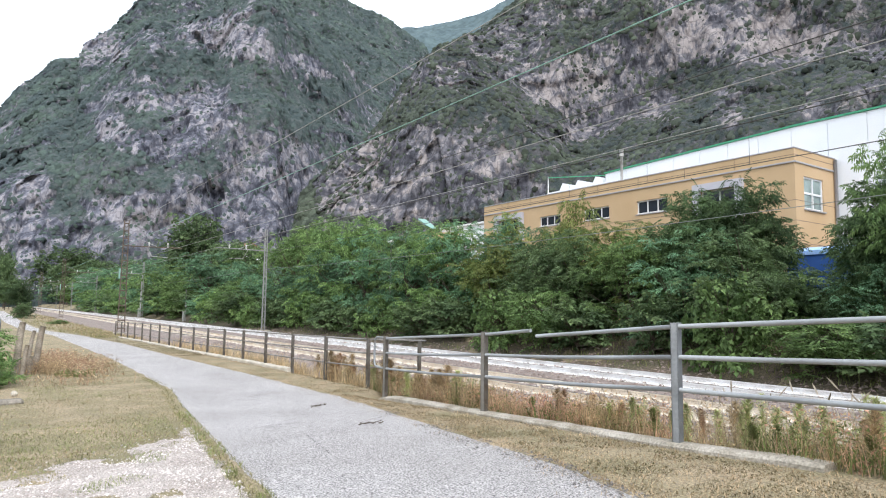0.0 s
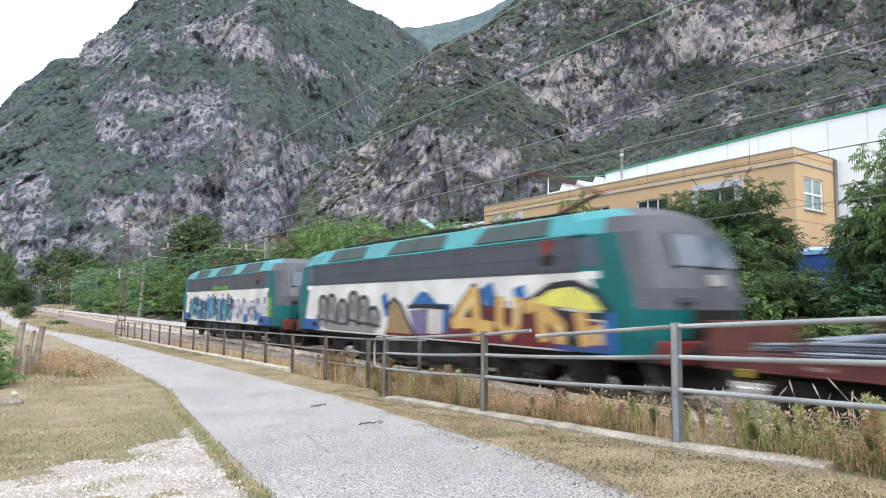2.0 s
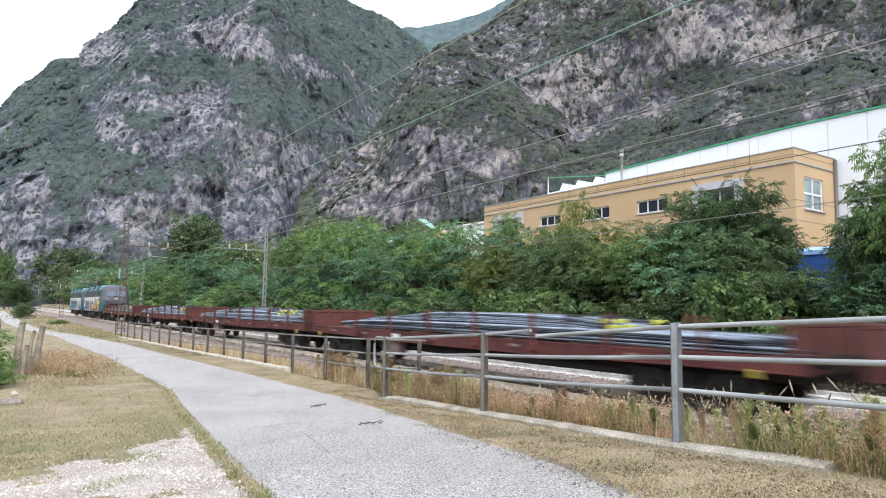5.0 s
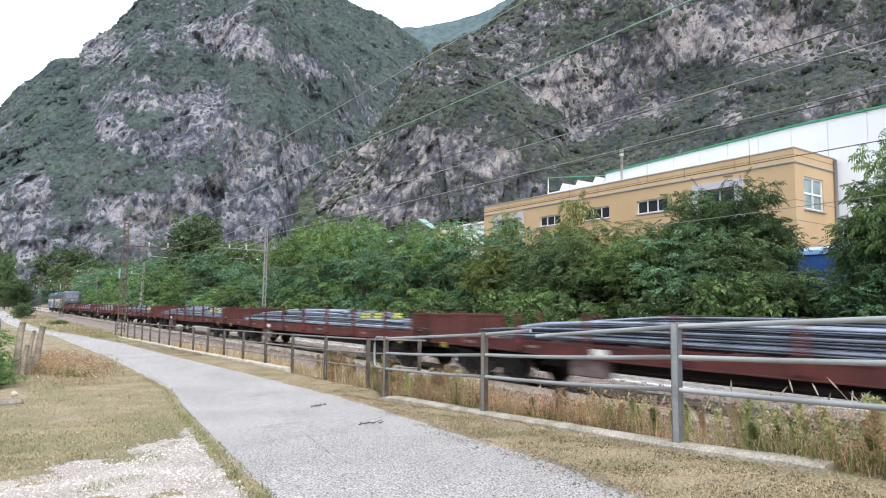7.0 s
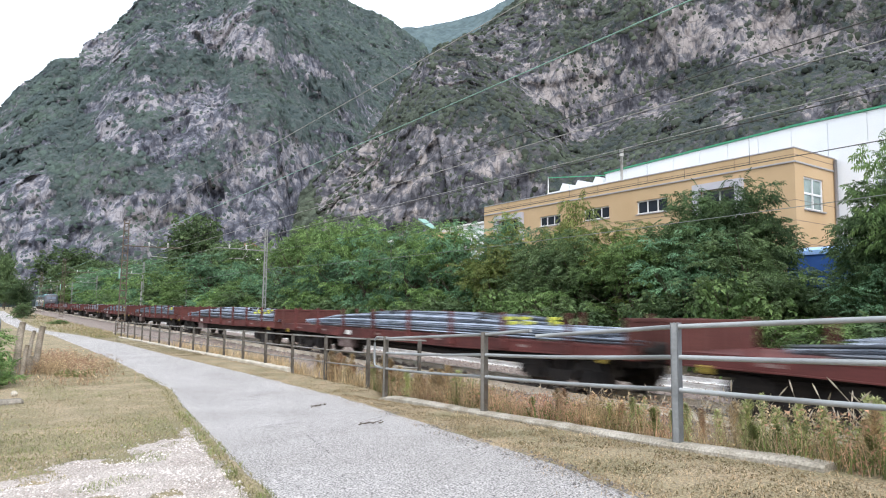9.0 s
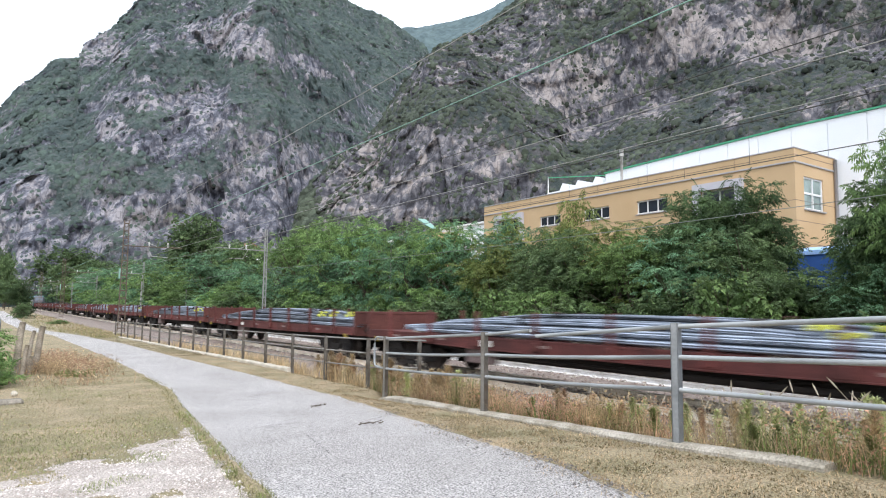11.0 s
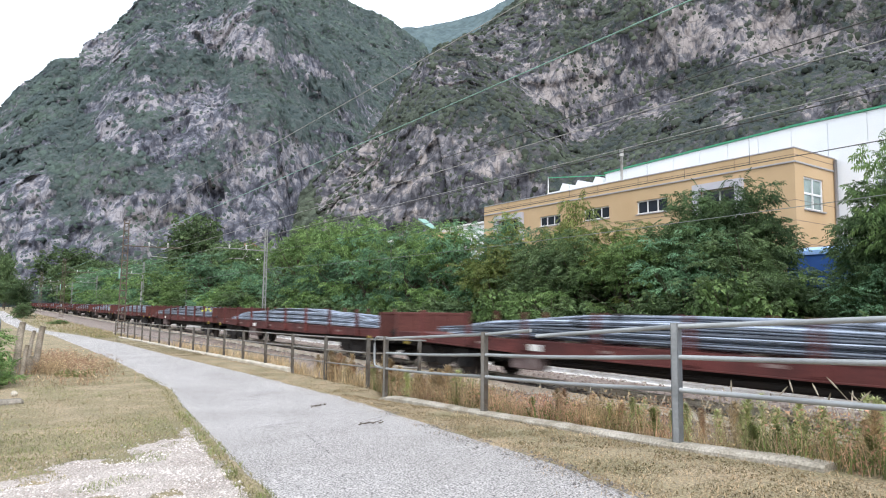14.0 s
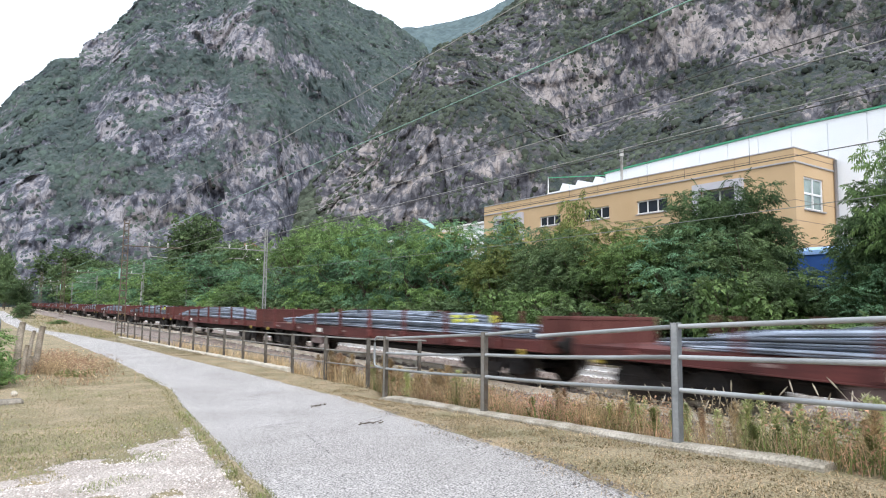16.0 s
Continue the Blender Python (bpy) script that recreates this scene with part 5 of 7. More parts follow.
def locomotive(label):
    loco = thing("locomotive", pose(0, 0, 0), label, "locomotive", "double-headed locomotives")
    bm = bmesh.new()
    prof = [(-1.5, 0.98), (-1.5, 3.45), (-1.12, 4.0), (-0.8, 4.08), (0.8, 4.08), (1.12, 4.0), (1.5, 3.45), (1.5, 0.98)]
    loft(bm, [[(x, y, z) for x, z in prof] for y in (-6.6, 6.6)])
    for f in bm.faces:
        c = f.calc_center_median()
        f.material_index = 1 if c.z > 3.5 else 0
    part("body", bm, [M["loco_white"], M["teal_roof"]], loco)
    for sign in (1, -1):
        cab = part("cab", cab_mesh(sign), [M["teal"], M["teal_roof"], M["nose_grey"], M["black"]], loco, "teal cab with a grey raked nose")
        for s in (-1, 1):
            bm = bmesh.new()
            quad = [(s * 0.025, 9.03, 2.72), (s * 1.0, 8.96, 2.72), (s * 0.96, 8.74, 3.36), (s * 0.025, 8.82, 3.36)]
            loft(bm, [[(x * sign, y * sign, z) for x, y, z in quad], [(x * sign, (y + 0.05) * sign, z + 0.035) for x, y, z in quad]])
            bmesh.ops.recalc_face_normals(bm, faces=bm.faces[:])
            part("windscreen", bm, M["screen"], cab)
            bm = bmesh.new()
            rim = [Vector((x * sign, (y + 0.03) * sign, z + 0.02)) for x, y, z in quad]
            for a, b in zip(rim, rim[1:] + rim[:1]):
                tube(bm, [a, b], 0.025, 5)
            part("window_seal", bm, M["black"], cab)
            lamp = part("headlight", cube(s * 0.95 - 0.16, 9.12 if sign > 0 else -9.27, 2.02, s * 0.95 + 0.16, 9.27 if sign > 0 else -9.12, 2.16, 0.02), M["loco_grey"], cab)
            buf = part("buffer", lathe([(0, 0.09), (0.35, 0.09), (0.36, 0.23), (0.41, 0.24), (0.45, 0.2)], 16), M["black"], loco)
            buf.rotation_euler, buf.location = (0, 0, sign * math.pi / 2), (s * 0.87, sign * 9.05, 1.06)
            plate("cab_window", cab, s * 1.503, [(sign * 7.6, 2.78), (sign * 6.95, 2.78), (sign * 6.95, 3.38), (sign * 7.45, 3.38)], M["screen"])
            plate("marker_plate", cab, s * 1.506, [(sign * 7.5, 2.52), (sign * 6.95, 2.52), (sign * 6.95, 2.68), (sign * 7.5, 2.68)], M["white_plate"])
        part("buffer_beam", cube(-1.25, min(sign * 8.5, sign * 9.1), 0.85, 1.25, max(sign * 8.5, sign * 9.1), 1.3, 0.03), M["beam"], loco, "dirty red buffer beam")
        part("plough", loft(bmesh.new(), [[(x, sign * (8.6 + 0.2 * (1 - abs(x))), 0.86) for x in (-1.2, -0.5, 0.5, 1.2)] + [(x, sign * (8.3 + 0.2 * (1 - abs(x))), 0.86) for x in (1.2, 0.5, -0.5, -1.2)], [(x, sign * (8.8 + 0.2 * (1 - abs(x))), 0.25) for x in (-1.2, -0.5, 0.5, 1.2)] + [(x, sign * (8.7 + 0.2 * (1 - abs(x))), 0.25) for x in (1.2, 0.5, -0.5, -1.2)]]), M["black"], loco)
        bm = bmesh.new()
        box(bm, -0.16, sign * 9.14 - 0.1, 2.36, 0.16, sign * 9.14 + 0.1, 2.58, 0.01)
        part("emblem", bm, M["pale_grey"], loco, "pale railway emblem on the nose")
    for s in (-1, 1):
        X = s * 1.504
        plate("grey_band", loco, X, [(6.9, 2.67), (-6.9, 2.67), (-6.95, 3.43), (6.95, 3.43)], M["loco_grey"], "dark grey band along the side")
        plate("white_panel", loco, s * 1.502, [(7.7, 1.03), (6.5, 1.03), (6.5, 2.66), (7.25, 2.66)], M["loco_white"])
        plate("white_panel", loco, s * 1.502, [(-7.8, 1.03), (-6.5, 1.03), (-6.5, 2.66), (-7.25, 2.66)], M["loco_white"])
        for z in (2.73, 3.02, 3.36):
            plate("rib", loco, s * 1.513, [(6.8, z), (-6.8, z), (-6.8, z + 0.012), (6.8, z + 0.012)], M["nose_grey"])
        for e in (1, -1):
            plate("blue_panel", loco, s * 1.5065, [(e * 7.9, 1.0), (e * 6.2, 1.0), (e * 6.2, 1.4), (e * 7.8, 1.4)], M["loco_blue"], "blue corner panel")
            plate("vent", loco, s * 1.512, [(e * 6.9, 1.12), (e * 6.5, 1.12), (e * 6.5, 1.28), (e * 6.9, 1.28)], M["black"])
        for a, b in ((5.8, 3.0), (1.35, -1.75), (-3.2, -5.95)):
            bm = bmesh.new()
            n = Vector((0.55, 0, 0.38)).normalized()
            lo, hi = Vector((1.455, 0, 3.52)), Vector((1.165, 0, 3.94))
            quad = [(lo.x, a), (lo.x, b), (hi.x, b + 0.18), (hi.x, a - 0.18)]
            zz = [lo.z, lo.z, hi.z, hi.z]
            loft(bm, [[(s * x, y, z) for (x, y), z in zip(quad, zz)], [(s * (x + 0.02), y, z + 0.02) for (x, y), z in zip(quad, zz)]])
            bmesh.ops.recalc_face_normals(bm, faces=bm.faces[:])
            grid = part("roof_grille", bm, M["grille"], loco, "dark green roof grille")
            if a > 0:
                mid = (a + b) / 2 + (0.25 if a > 3 else 0.0)
                part("grille_frame", loft(bmesh.new(), [[(s * 1.47, mid - 0.07, 3.535), (s * 1.185, mid - 0.07, 3.955), (s * 1.2, mid - 0.07, 3.985), (s * 1.49, mid - 0.07, 3.565)], [(s * 1.47, mid + 0.07, 3.535), (s * 1.185, mid + 0.07, 3.955), (s * 1.2, mid + 0.07, 3.985), (s * 1.49, mid + 0.07, 3.565)]]), M["grille"], grid)
            k = b + 0.35
            while k < a - 0.2:
                part("grille_bar", tube(bmesh.new(), [(s * 1.48, k, 3.54), (s * 1.19, k, 3.96)], 0.014, 4), M["loco_grey"], grid)
                k += 0.32
        bm = bmesh.new()
        tube(bm, [(s * 1.5, 7.2, 3.47), (s * 1.5, -7.2, 3.47)], 0.035, 6)
        part("gutter", bm, M["teal_roof"], loco)
    plate("red_lamp_box", loco, -1.52, [(-5.85, 3.12), (-6.15, 3.12), (-6.15, 3.42), (-5.85, 3.42)], M["red"], "red box high on the side")
    plate("step_box", loco, -1.515, [(-5.8, 2.85), (-6.2, 2.85), (-6.2, 3.08), (-5.8, 3.08)], M["black"])
    bm = bmesh.new()
    box(bm, -1.35, -3.2, 0.32, 1.35, 3.2, 0.98, 0.04)
    for k in (-2.2, -0.6, 1.0, 2.3):
        box(bm, -1.44, k - 0.5, 0.4, 1.44, k + 0.5, 0.85, 0.04)
    box(bm, -1.3, -8.8, 0.86, 1.3, 8.8, 0.99, 0.02)
    part("underframe", bm, M["black"], loco)
    for y in (5.2, -5.2):
        bogie(loco, y, WHEEL_L, 0.55, 2.65, 1.1)
    bm = bmesh.new()
    for x in (-0.5, 0.5):
        tube(bm, [(x, -4.5, 4.2), (x, 4.5, 4.2)], 0.025, 6)
        for y in np.arange(-4.4, 4.5, 1.1):
            tube(bm, [(x, float(y), 4.06), (x, float(y), 4.2)], 0.045, 6)
    box(bm, -0.4, -0.8, 4.07, 0.4, 0.6, 4.3, 0.03)
    box(bm, -0.6, 2.2, 4.07, 0.1, 3.0, 4.22, 0.03)
    part("roof_gear", bm, M["black"], loco)
    pantograph(loco, -5.0, True, 1)
    pantograph(loco, 5.0, False, -1)
    return loco


loco_one = locomotive("teal, white and grey electric locomotive covered in blue graffiti")
graffiti_blue(loco_one)
MOVING.append((loco_one, 17.45))
loco_two = locomotive("teal, white and grey electric locomotive with gold and red graffiti")
graffiti_gold(loco_two)
MOVING.append((loco_two, 36.87))


# --- flat wagon with stakes ---
def flat_wagon():
    wagon = thing("flat_wagon", pose(0, 0, 0), "rust-brown flat wagon with side stakes and low end walls", "wagon", "flat wagons of the train")
    for s in (-1, 1):
        bm = bmesh.new()
        x = s * 1.3
        fish = [(-9.3, 0.92), (-7.0, 0.91), (-3.5, 0.85), (3.5, 0.85), (7.0, 0.91), (9.3, 0.92)]
        loft(bm, [[(x - 0.04, y, lo), (x + 0.04, y, lo), (x + 0.04, y, 1.13), (x - 0.04, y, 1.13)] for y, lo in fish])
        box(bm, x - 0.09 if s > 0 else x - 0.05, -9.3, 1.1, x + 0.05 if s > 0 else x + 0.09, 9.3, 1.145)
        loft(bm, [[(x - 0.08, y, lo - 0.025), (x + 0.08, y, lo - 0.025), (x + 0.08, y, lo), (x - 0.08, y, lo)] for y, lo in fish])
        part("side_sill", bm, M["wagon"], wagon)
        for k in range(8):
            y = -7.7 + k * 2.2
            bm = bmesh.new()
            box(bm, s * 1.4 - 0.045, y - 0.045, 0.88, s * 1.4 + 0.045, y + 0.045, 1.8, 0.012)
            box(bm, s * 1.39 - 0.07, y - 0.075, 0.9, s * 1.39 + 0.07, y + 0.075, 1.1, 0.015)
            part("stake", bm, M["wagon"], wagon)
        plate("data_plate", wagon, s * 1.345, [(3.2, 0.91), (2.8, 0.91), (2.8, 1.06), (3.2, 1.06)], M["white_plate"], "white data plate")
        for y0 in (7.6, 5.2, 1.1, -2.4, -6.0):
            plate("lettering", wagon, s * 1.344, [(y0, 0.98), (y0 - 0.34, 0.98), (y0 - 0.34, 1.04), (y0, 1.04)], M["faded_letters"])
    part("deck", cube(-1.255, -9.2, 1.04, 1.255, 9.2, 1.13), M["wagon"], wagon)
    for y in (-6.6, -4.4, -2.2, 0, 2.2, 4.4, 6.6):
        part("bolster", cube(-1.2, y - 0.08, 1.13, 1.2, y + 0.08, 1.18, 0.01), M["old_wood"], wagon, "worn timber bolster")
    for e in (-1, 1):
        bm = bmesh.new()
        y = e * 9.25
        box(bm, -1.33, y - 0.03, 0.86, 1.33, y + 0.03, 1.68, 0.008)
        for x in (-1.3, -0.65, 0, 0.65, 1.3):
            box(bm, x - 0.05, y - 0.06, 0.88, x + 0.05, y + 0.06, 1.7, 0.01)
        box(bm, -1.36, y - 0.05, 1.64, 1.36, y + 0.05, 1.72, 0.01)
        part("end_wall", bm, M["wagon_end"], wagon, "rust-brown low end wall")
        for s in (-1, 1):
            buf = part("buffer", lathe([(0, 0.08), (0.3, 0.08), (0.31, 0.21), (0.36, 0.22), (0.4, 0.18)], 14), M["black"], wagon)
            buf.rotation_euler, buf.location = (0, 0, e * math.pi / 2), (s * 0.87, e * 9.28, 1.06)
        for s in (-1, 1):
            part("brake_handle", cube(s * 1.36 - 0.03, e * 8.6 - 0.09, 0.78, s * 1.36 + 0.03, e * 8.6 + 0.09, 0.93, 0.02), M["handle_yellow"], wagon, "dull yellow shunter's handle")
        bogie(wagon, e * 7.1, WHEEL_W, 0.46, 1.8, 1.0)
    bm = bmesh.new()
    for x in (-0.5, 0.5):
        box(bm, x - 0.3, -9.2, 0.705, x + 0.3, 9.2, 1.036)
    box(bm, -0.6, -5.5, 0.535, 0.6, 5.5, 0.7)
    # lower box is added to hide the bank behind and keep the underside dark
    box(bm, 0.12, -5.3, 0.43, 0.56, 5.3, 0.53)
    for x in (-0.9, 0.9):
        tube(bm, [(x, -5.4, 0.8), (x, -3.0, 0.64), (x, 3.0, 0.64), (x, 5.4, 0.8)], 0.035, 6)
    tube(bm, [(0.3, 1.0, 0.62), (0.3, 2.2, 0.62)], 0.2, 10)
    part("underframe", bm, M["black"], wagon)
    part("brake_box", cube(-1.28, 2.9, 0.45, -1.0, 3.9, 0.85, 0.03), M["dusty"], wagon, "dusty grey-brown brake gear box")
    for x in (-1.0, 1.0):
        part("brake_rigging", cube(x - 0.03, -5.6, 0.6, x + 0.03, -1.0, 0.7, 0.01), M["black"], wagon)
    return wagon


def bar_load(tagged_ends, seed):
    """Bundles of long steel bars that sag between and rise over the bolsters."""
    rng = random.Random(seed)
    load = thing("steel_bars", pose(0, 0, 0), "bundles of blue-grey steel bars" + (" with yellow end tags" if tagged_ends else " between stakes"), "steel bars", "steel bar loads")
    rows = [(1.215, [-1.12, -0.55, 0.0, 0.55, 1.12], 6.9, -9.0, 0.0), (1.36, [-1.0, -0.45, 0.05, 0.55, 0.95], 6.7, -8.6, 0.04), (1.5, [-0.75, -0.25, 0.25, 0.75], 6.3, -5.2 if tagged_ends else -7.0, 0.07), (1.61, [-0.4, 0.1, 0.5], 5.0, -4.9 if tagged_ends else -3.2, 0.08)]
    for level, (z, xs, front, back, arch) in enumerate(rows):
        for x in xs:
            f, b = front + rng.uniform(-0.9, 0.5), back + rng.uniform(-0.4, 0.5)
            for k in range(9):
                ring = 0 if k == 0 else 1
                a = k * 2 * math.pi / 8
                dx, dz = ring * 0.15 * math.cos(a) + rng.uniform(-0.03, 0.03), ring * 0.062 * math.sin(a)
                pts = []
                skew = rng.uniform(-0.06, 0.06)
                ff, bb = f + rng.uniform(-0.25, 0.25), b + rng.uniform(-0.12, 0.12)
                for t in (0, 0.08, 0.25, 0.5, 0.75, 0.92, 1):
                    y = ff + (bb - ff) * t
                    lift = arch * math.sin(math.pi * min(1, max(0, t))) ** 0.7 - (0.06 * (level + 0.5)) * (ease(0.14, 0, t) * 0.9 + ease(0.88, 1, t) * (0.2 if tagged_ends else 1.2))
                    pts.append((max(-1.3, min(1.3, x + dx + skew * math.sin(7 * t + k))), y, max(1.2, z + dz + lift)))
                part("bar", tube(bmesh.new(), pts, 0.019 + 0.007 * (k % 3 == 0), 5), M["bar"], load)
            if tagged_ends and level >= 2:
                bm = bmesh.new()
                for q in range(2):
                    box(bm, x - 0.16 + q * 0.2, b - 0.23, z - 0.04 + 0.02 * q, x - 0.05 + q * 0.2, b - 0.15, z + 0.06, 0.01)
                part("tag", bm, M["yellow"], load, "yellow tag on the bar ends")
                bm = bmesh.new()
                for t in (0.35, 0.9):
                    y = f + (b - f) * t
                    lift = arch * math.sin(math.pi * t) ** 0.7
                    box(bm, x - 0.2, y - 0.03, z + lift - 0.11, x + 0.2, y + 0.03, z + lift + 0.11, 0.02)
                part("strap", bm, M["black"], load)
    return load


wagon_one = flat_wagon()
load_a, load_b = bar_load(True, 4), bar_load(False, 9)
spare = {True: load_a, False: load_b}
for k in range(19):
    behind = 56.0 + 19.55 * k
    wagon = wagon_one if k == 0 else copy_thing(wagon_one, Matrix())
    MOVING.append((wagon, behind))
    kind = k + 1 not in (13, 15, 17)
    load = spare.pop(kind, None) or copy_thing(load_a if kind else load_b, Matrix())
    MOVING.append((load, behind - (1.3 if k == 0 else 0)))
# ---- factory building ----
M["seam"] = material("dark_seam", (0.12, 0.1, 0.09), 0.8, 0.1, 3)
factory = thing("factory", pose(0, 0, 0), "long ochre factory front before a white clad hall", "building")
WINDOWS = [(20.17, 22.35, 7.63, 8.43), (24.48, 26.63, 7.68, 8.45), (28.76, 30.84, 7.7, 8.4)]
RECESS = [(15.9, 18.0, 6.9, 8.4), (32.9, 35.3, 7.2, 8.55)]


def wall_with_holes(name, along, u0, u1, z0, z1, at, thick, holes, mat):
    """A wall with rectangular openings; along 'y' stands in the plane x = at, along 'x' in y = at."""
    bm = bmesh.new()
    us = sorted({u0, u1, *[h[0] for h in holes], *[h[1] for h in holes]})
    zs = sorted({z0, z1, *[h[2] for h in holes], *[h[3] for h in holes]})
    for a, b in zip(us, us[1:]):
        for c, d in zip(zs, zs[1:]):
            if not any(h[0] <= a and b <= h[1] and h[2] <= c and d <= h[3] for h in holes):
                if along == "y":
                    box(bm, at, a, c, at + thick, b, d)
                else:
                    box(bm, a, at, c, b, at + thick, d)
    bmesh.ops.remove_doubles(bm, verts=bm.verts[:], dist=0.001)
    return part(name, bm, mat, factory)


wall_with_holes("wall", "y", 12.9, 37.2, 0.6, 9.87, 20.0, 0.3, WINDOWS + RECESS, M["ochre"])
SIDE_WINDOW = (20.84, 22.8, 6.95, 8.58)
wall_with_holes("wall", "x", 20.3, 24.2, 0.6, 9.87, 12.9, 0.3, [SIDE_WINDOW], M["ochre"])
part("wall", cube(20.3, 36.9, 0.6, 24.2, 37.2, 9.87), M["ochre"], factory)
part("roof", cube(20.3, 13.2, 9.3, 24.2, 36.9, 9.5), M["trim"], factory)
part("coping", cube(19.96, 12.86, 9.87, 20.36, 37.24, 9.93, 0.01), M["trim"], factory, "grey metal coping")
part("coping", cube(20.36, 12.86, 9.87, 24.2, 13.26, 9.93, 0.01), M["trim"], factory, "grey metal coping")
part("string_course", cube(19.93, 12.83, 9.16, 20.0, 37.2, 9.24, 0.008), M["trim"], factory)
part("string_course", cube(20.0, 12.83, 9.16, 24.2, 12.9, 9.24, 0.008), M["trim"], factory)
for z in (9.55, 7.3, 6.3, 5.2):
    part("groove", cube(19.992, 12.9, z, 20.002, 37.2, z + 0.02), M["seam"], factory)
    part("groove", cube(20.0, 12.892, z, 24.1, 12.902, z + 0.02), M["seam"], factory)
for y in (16.0, 19.0, 22.2, 25.4, 28.6, 31.8, 35.0):
    part("groove", cube(19.991, y, 9.27, 20.002, y + 0.02, 9.86), M["seam"], factory)


def window_front(y0, y1, z0, z1, panes):
    win = part("window", cube(20.14, y0, z0, 20.16, y1, z1), M["glass"], factory)
    bm = bmesh.new()
    f = 0.07
    for a, b in [(y0, y0 + f), (y1 - f, y1)] + [(y0 + (y1 - y0) * k / panes - f / 2, y0 + (y1 - y0) * k / panes + f / 2) for k in range(1, panes)]:
        box(bm, 20.1, a, z0, 20.2, b, z1)
    box(bm, 20.1, y0 + f, z0, 20.2, y1 - f, z0 + f)
    box(bm, 20.1, y0 + f, z1 - f, 20.2, y1 - f, z1)
    part("window_frame", bm, M["white_frame"], win, "white window frame")
    part("window_sill", cube(19.94, y0 - 0.06, z0 - 0.07, 20.12, y1 + 0.06, z0 - 0.005, 0.01), M["trim"], win)


for w in WINDOWS:
    window_front(*w, 3)
for y0, y1, z0, z1 in RECESS:
    window_front(y0, y1, z0, z1, 2)
    bm = bmesh.new()
    box(bm, 19.75, y0 - 0.4, z0 - 0.3, 20.0, y0, z1 + 0.38)
    box(bm, 19.75, y1, z0 - 0.3, 20.0, y1 + 0.4, z1 + 0.38)
    box(bm, 19.75, y0, z1, 20.0, y1, z1 + 0.38)
    part("window_surround", bm, M["lilac_trim"] if "lilac_trim" in M else M.setdefault("lilac_trim", material("pale_lilac_panel", (0.5, 0.49, 0.54), 0.6, 0.08, 2)), factory, "pale grey projecting window surround")
x0, x1, z0, z1 = SIDE_WINDOW
win = part("window", cube(x0, 13.02, z0, x1, 13.04, z1), M["curtain"] if "curtain" in M else M.setdefault("curtain", material("pane_with_net_curtain", (0.3, 0.38, 0.36), 0.15, 0.2, 1.2, (0.16, 0.22, 0.22), 0)), factory)
bm = bmesh.new()
for a, b in ((x0, x0 + 0.08), (x1 - 0.08, x1), ((x0 + x1) / 2 - 0.05, (x0 + x1) / 2 + 0.05)):
    box(bm, a, 12.96, z0, b, 13.08, z1)
for a, b in ((z0, z0 + 0.08), (z1 - 0.08, z1), ((z0 + z1) / 2 - 0.05, (z0 + z1) / 2 + 0.05)):
    box(bm, x0, 12.97, a, x1, 13.07, b)
part("window_frame", bm, M["white_frame"], win, "white cross window frame")
part("window_sill", cube(x0 - 0.08, 12.8, z0 - 0.08, x1 + 0.08, 13.0, z0 - 0.01, 0.01), M["trim"], win)
bm = bmesh.new()
tube(bm, [(24.0, 12.8, 0.9), (24.0, 12.8, 9.8)], 0.09, 8)
part("downpipe", bm, M["trim"], factory)
bm = bmesh.new()
tube(bm, [(21.4, 24.6, 9.4), (21.4, 24.6, 11.9)], 0.09, 8)
tube(bm, [(21.4, 24.6, 11.85), (21.4, 24.6, 12.3)], 0.14, 8)
part("flue", bm, M["pale_grey"], factory, "metal flue pipe on the roof")
# white hall behind, clad in upright sheets
HALL_EDGE = [(-40, 12.2), (15, 12.2), (28.5, 11.78)]  # the roof edge dips towards the far end
bm = bmesh.new()
loft(bm, [[(24.3, y, 0.6), (60, y, 0.6), (60, y, z - 0.2), (24.3, y, z - 0.2)] for y, z in HALL_EDGE])
part("hall_core", bm, M["white_sheet"], factory)
for k in range(36):
    y = 28.4 - 1.9 * (k + 1)
    z0, z1 = lerp(HALL_EDGE, y) - 0.12, lerp(HALL_EDGE, y + 1.9) - 0.12
    bm = bmesh.new()
    loft(bm, [[(24.2, v, 0.7), (24.28, v, 0.7), (24.28, v, t), (24.2, v, t)] for v, t in ((y + 0.012, z0), (y + 1.888, z1))])
    part("cladding_panel", bm, M["white_sheet"], factory)
bm = bmesh.new()
loft(bm, [[(24.12, y, z - 0.1), (24.45, y, z - 0.1), (24.45, y, z), (24.12, y, z)] for y, z in HALL_EDGE])
part("roof_trim", bm, M["green_trim"], factory, "green metal roof edge")
part("roof_trim", cube(24.45, 28.4, 11.66, 60, 28.52, 11.78, 0.01), M["green_trim"], factory, "green metal roof edge")
part("low_parapet", cube(24.2, 28.4, 0.7, 24.5, 34.4, 11.1), M["white_sheet"], factory)
for y in (33.6, 32.0, 30.2):
    bm = bmesh.new()
    loft(bm, [[(x, y, 11.0), (x, y - 1.2, 11.0), (x, y - 1.2, 11.55), (x, y - 0.5, 11.75)] for x in (24.6, 30)])
    part("skylight", bm, M["white_sheet"], factory, "white sawtooth skylight")
bm = bmesh.new()
tube(bm, [(24.3, 34.4, 11.0), (24.3, 34.4, 12.4)], 0.05, 6)
part("antenna_post", bm, M["white_frame"], factory)
bm = bmesh.new()
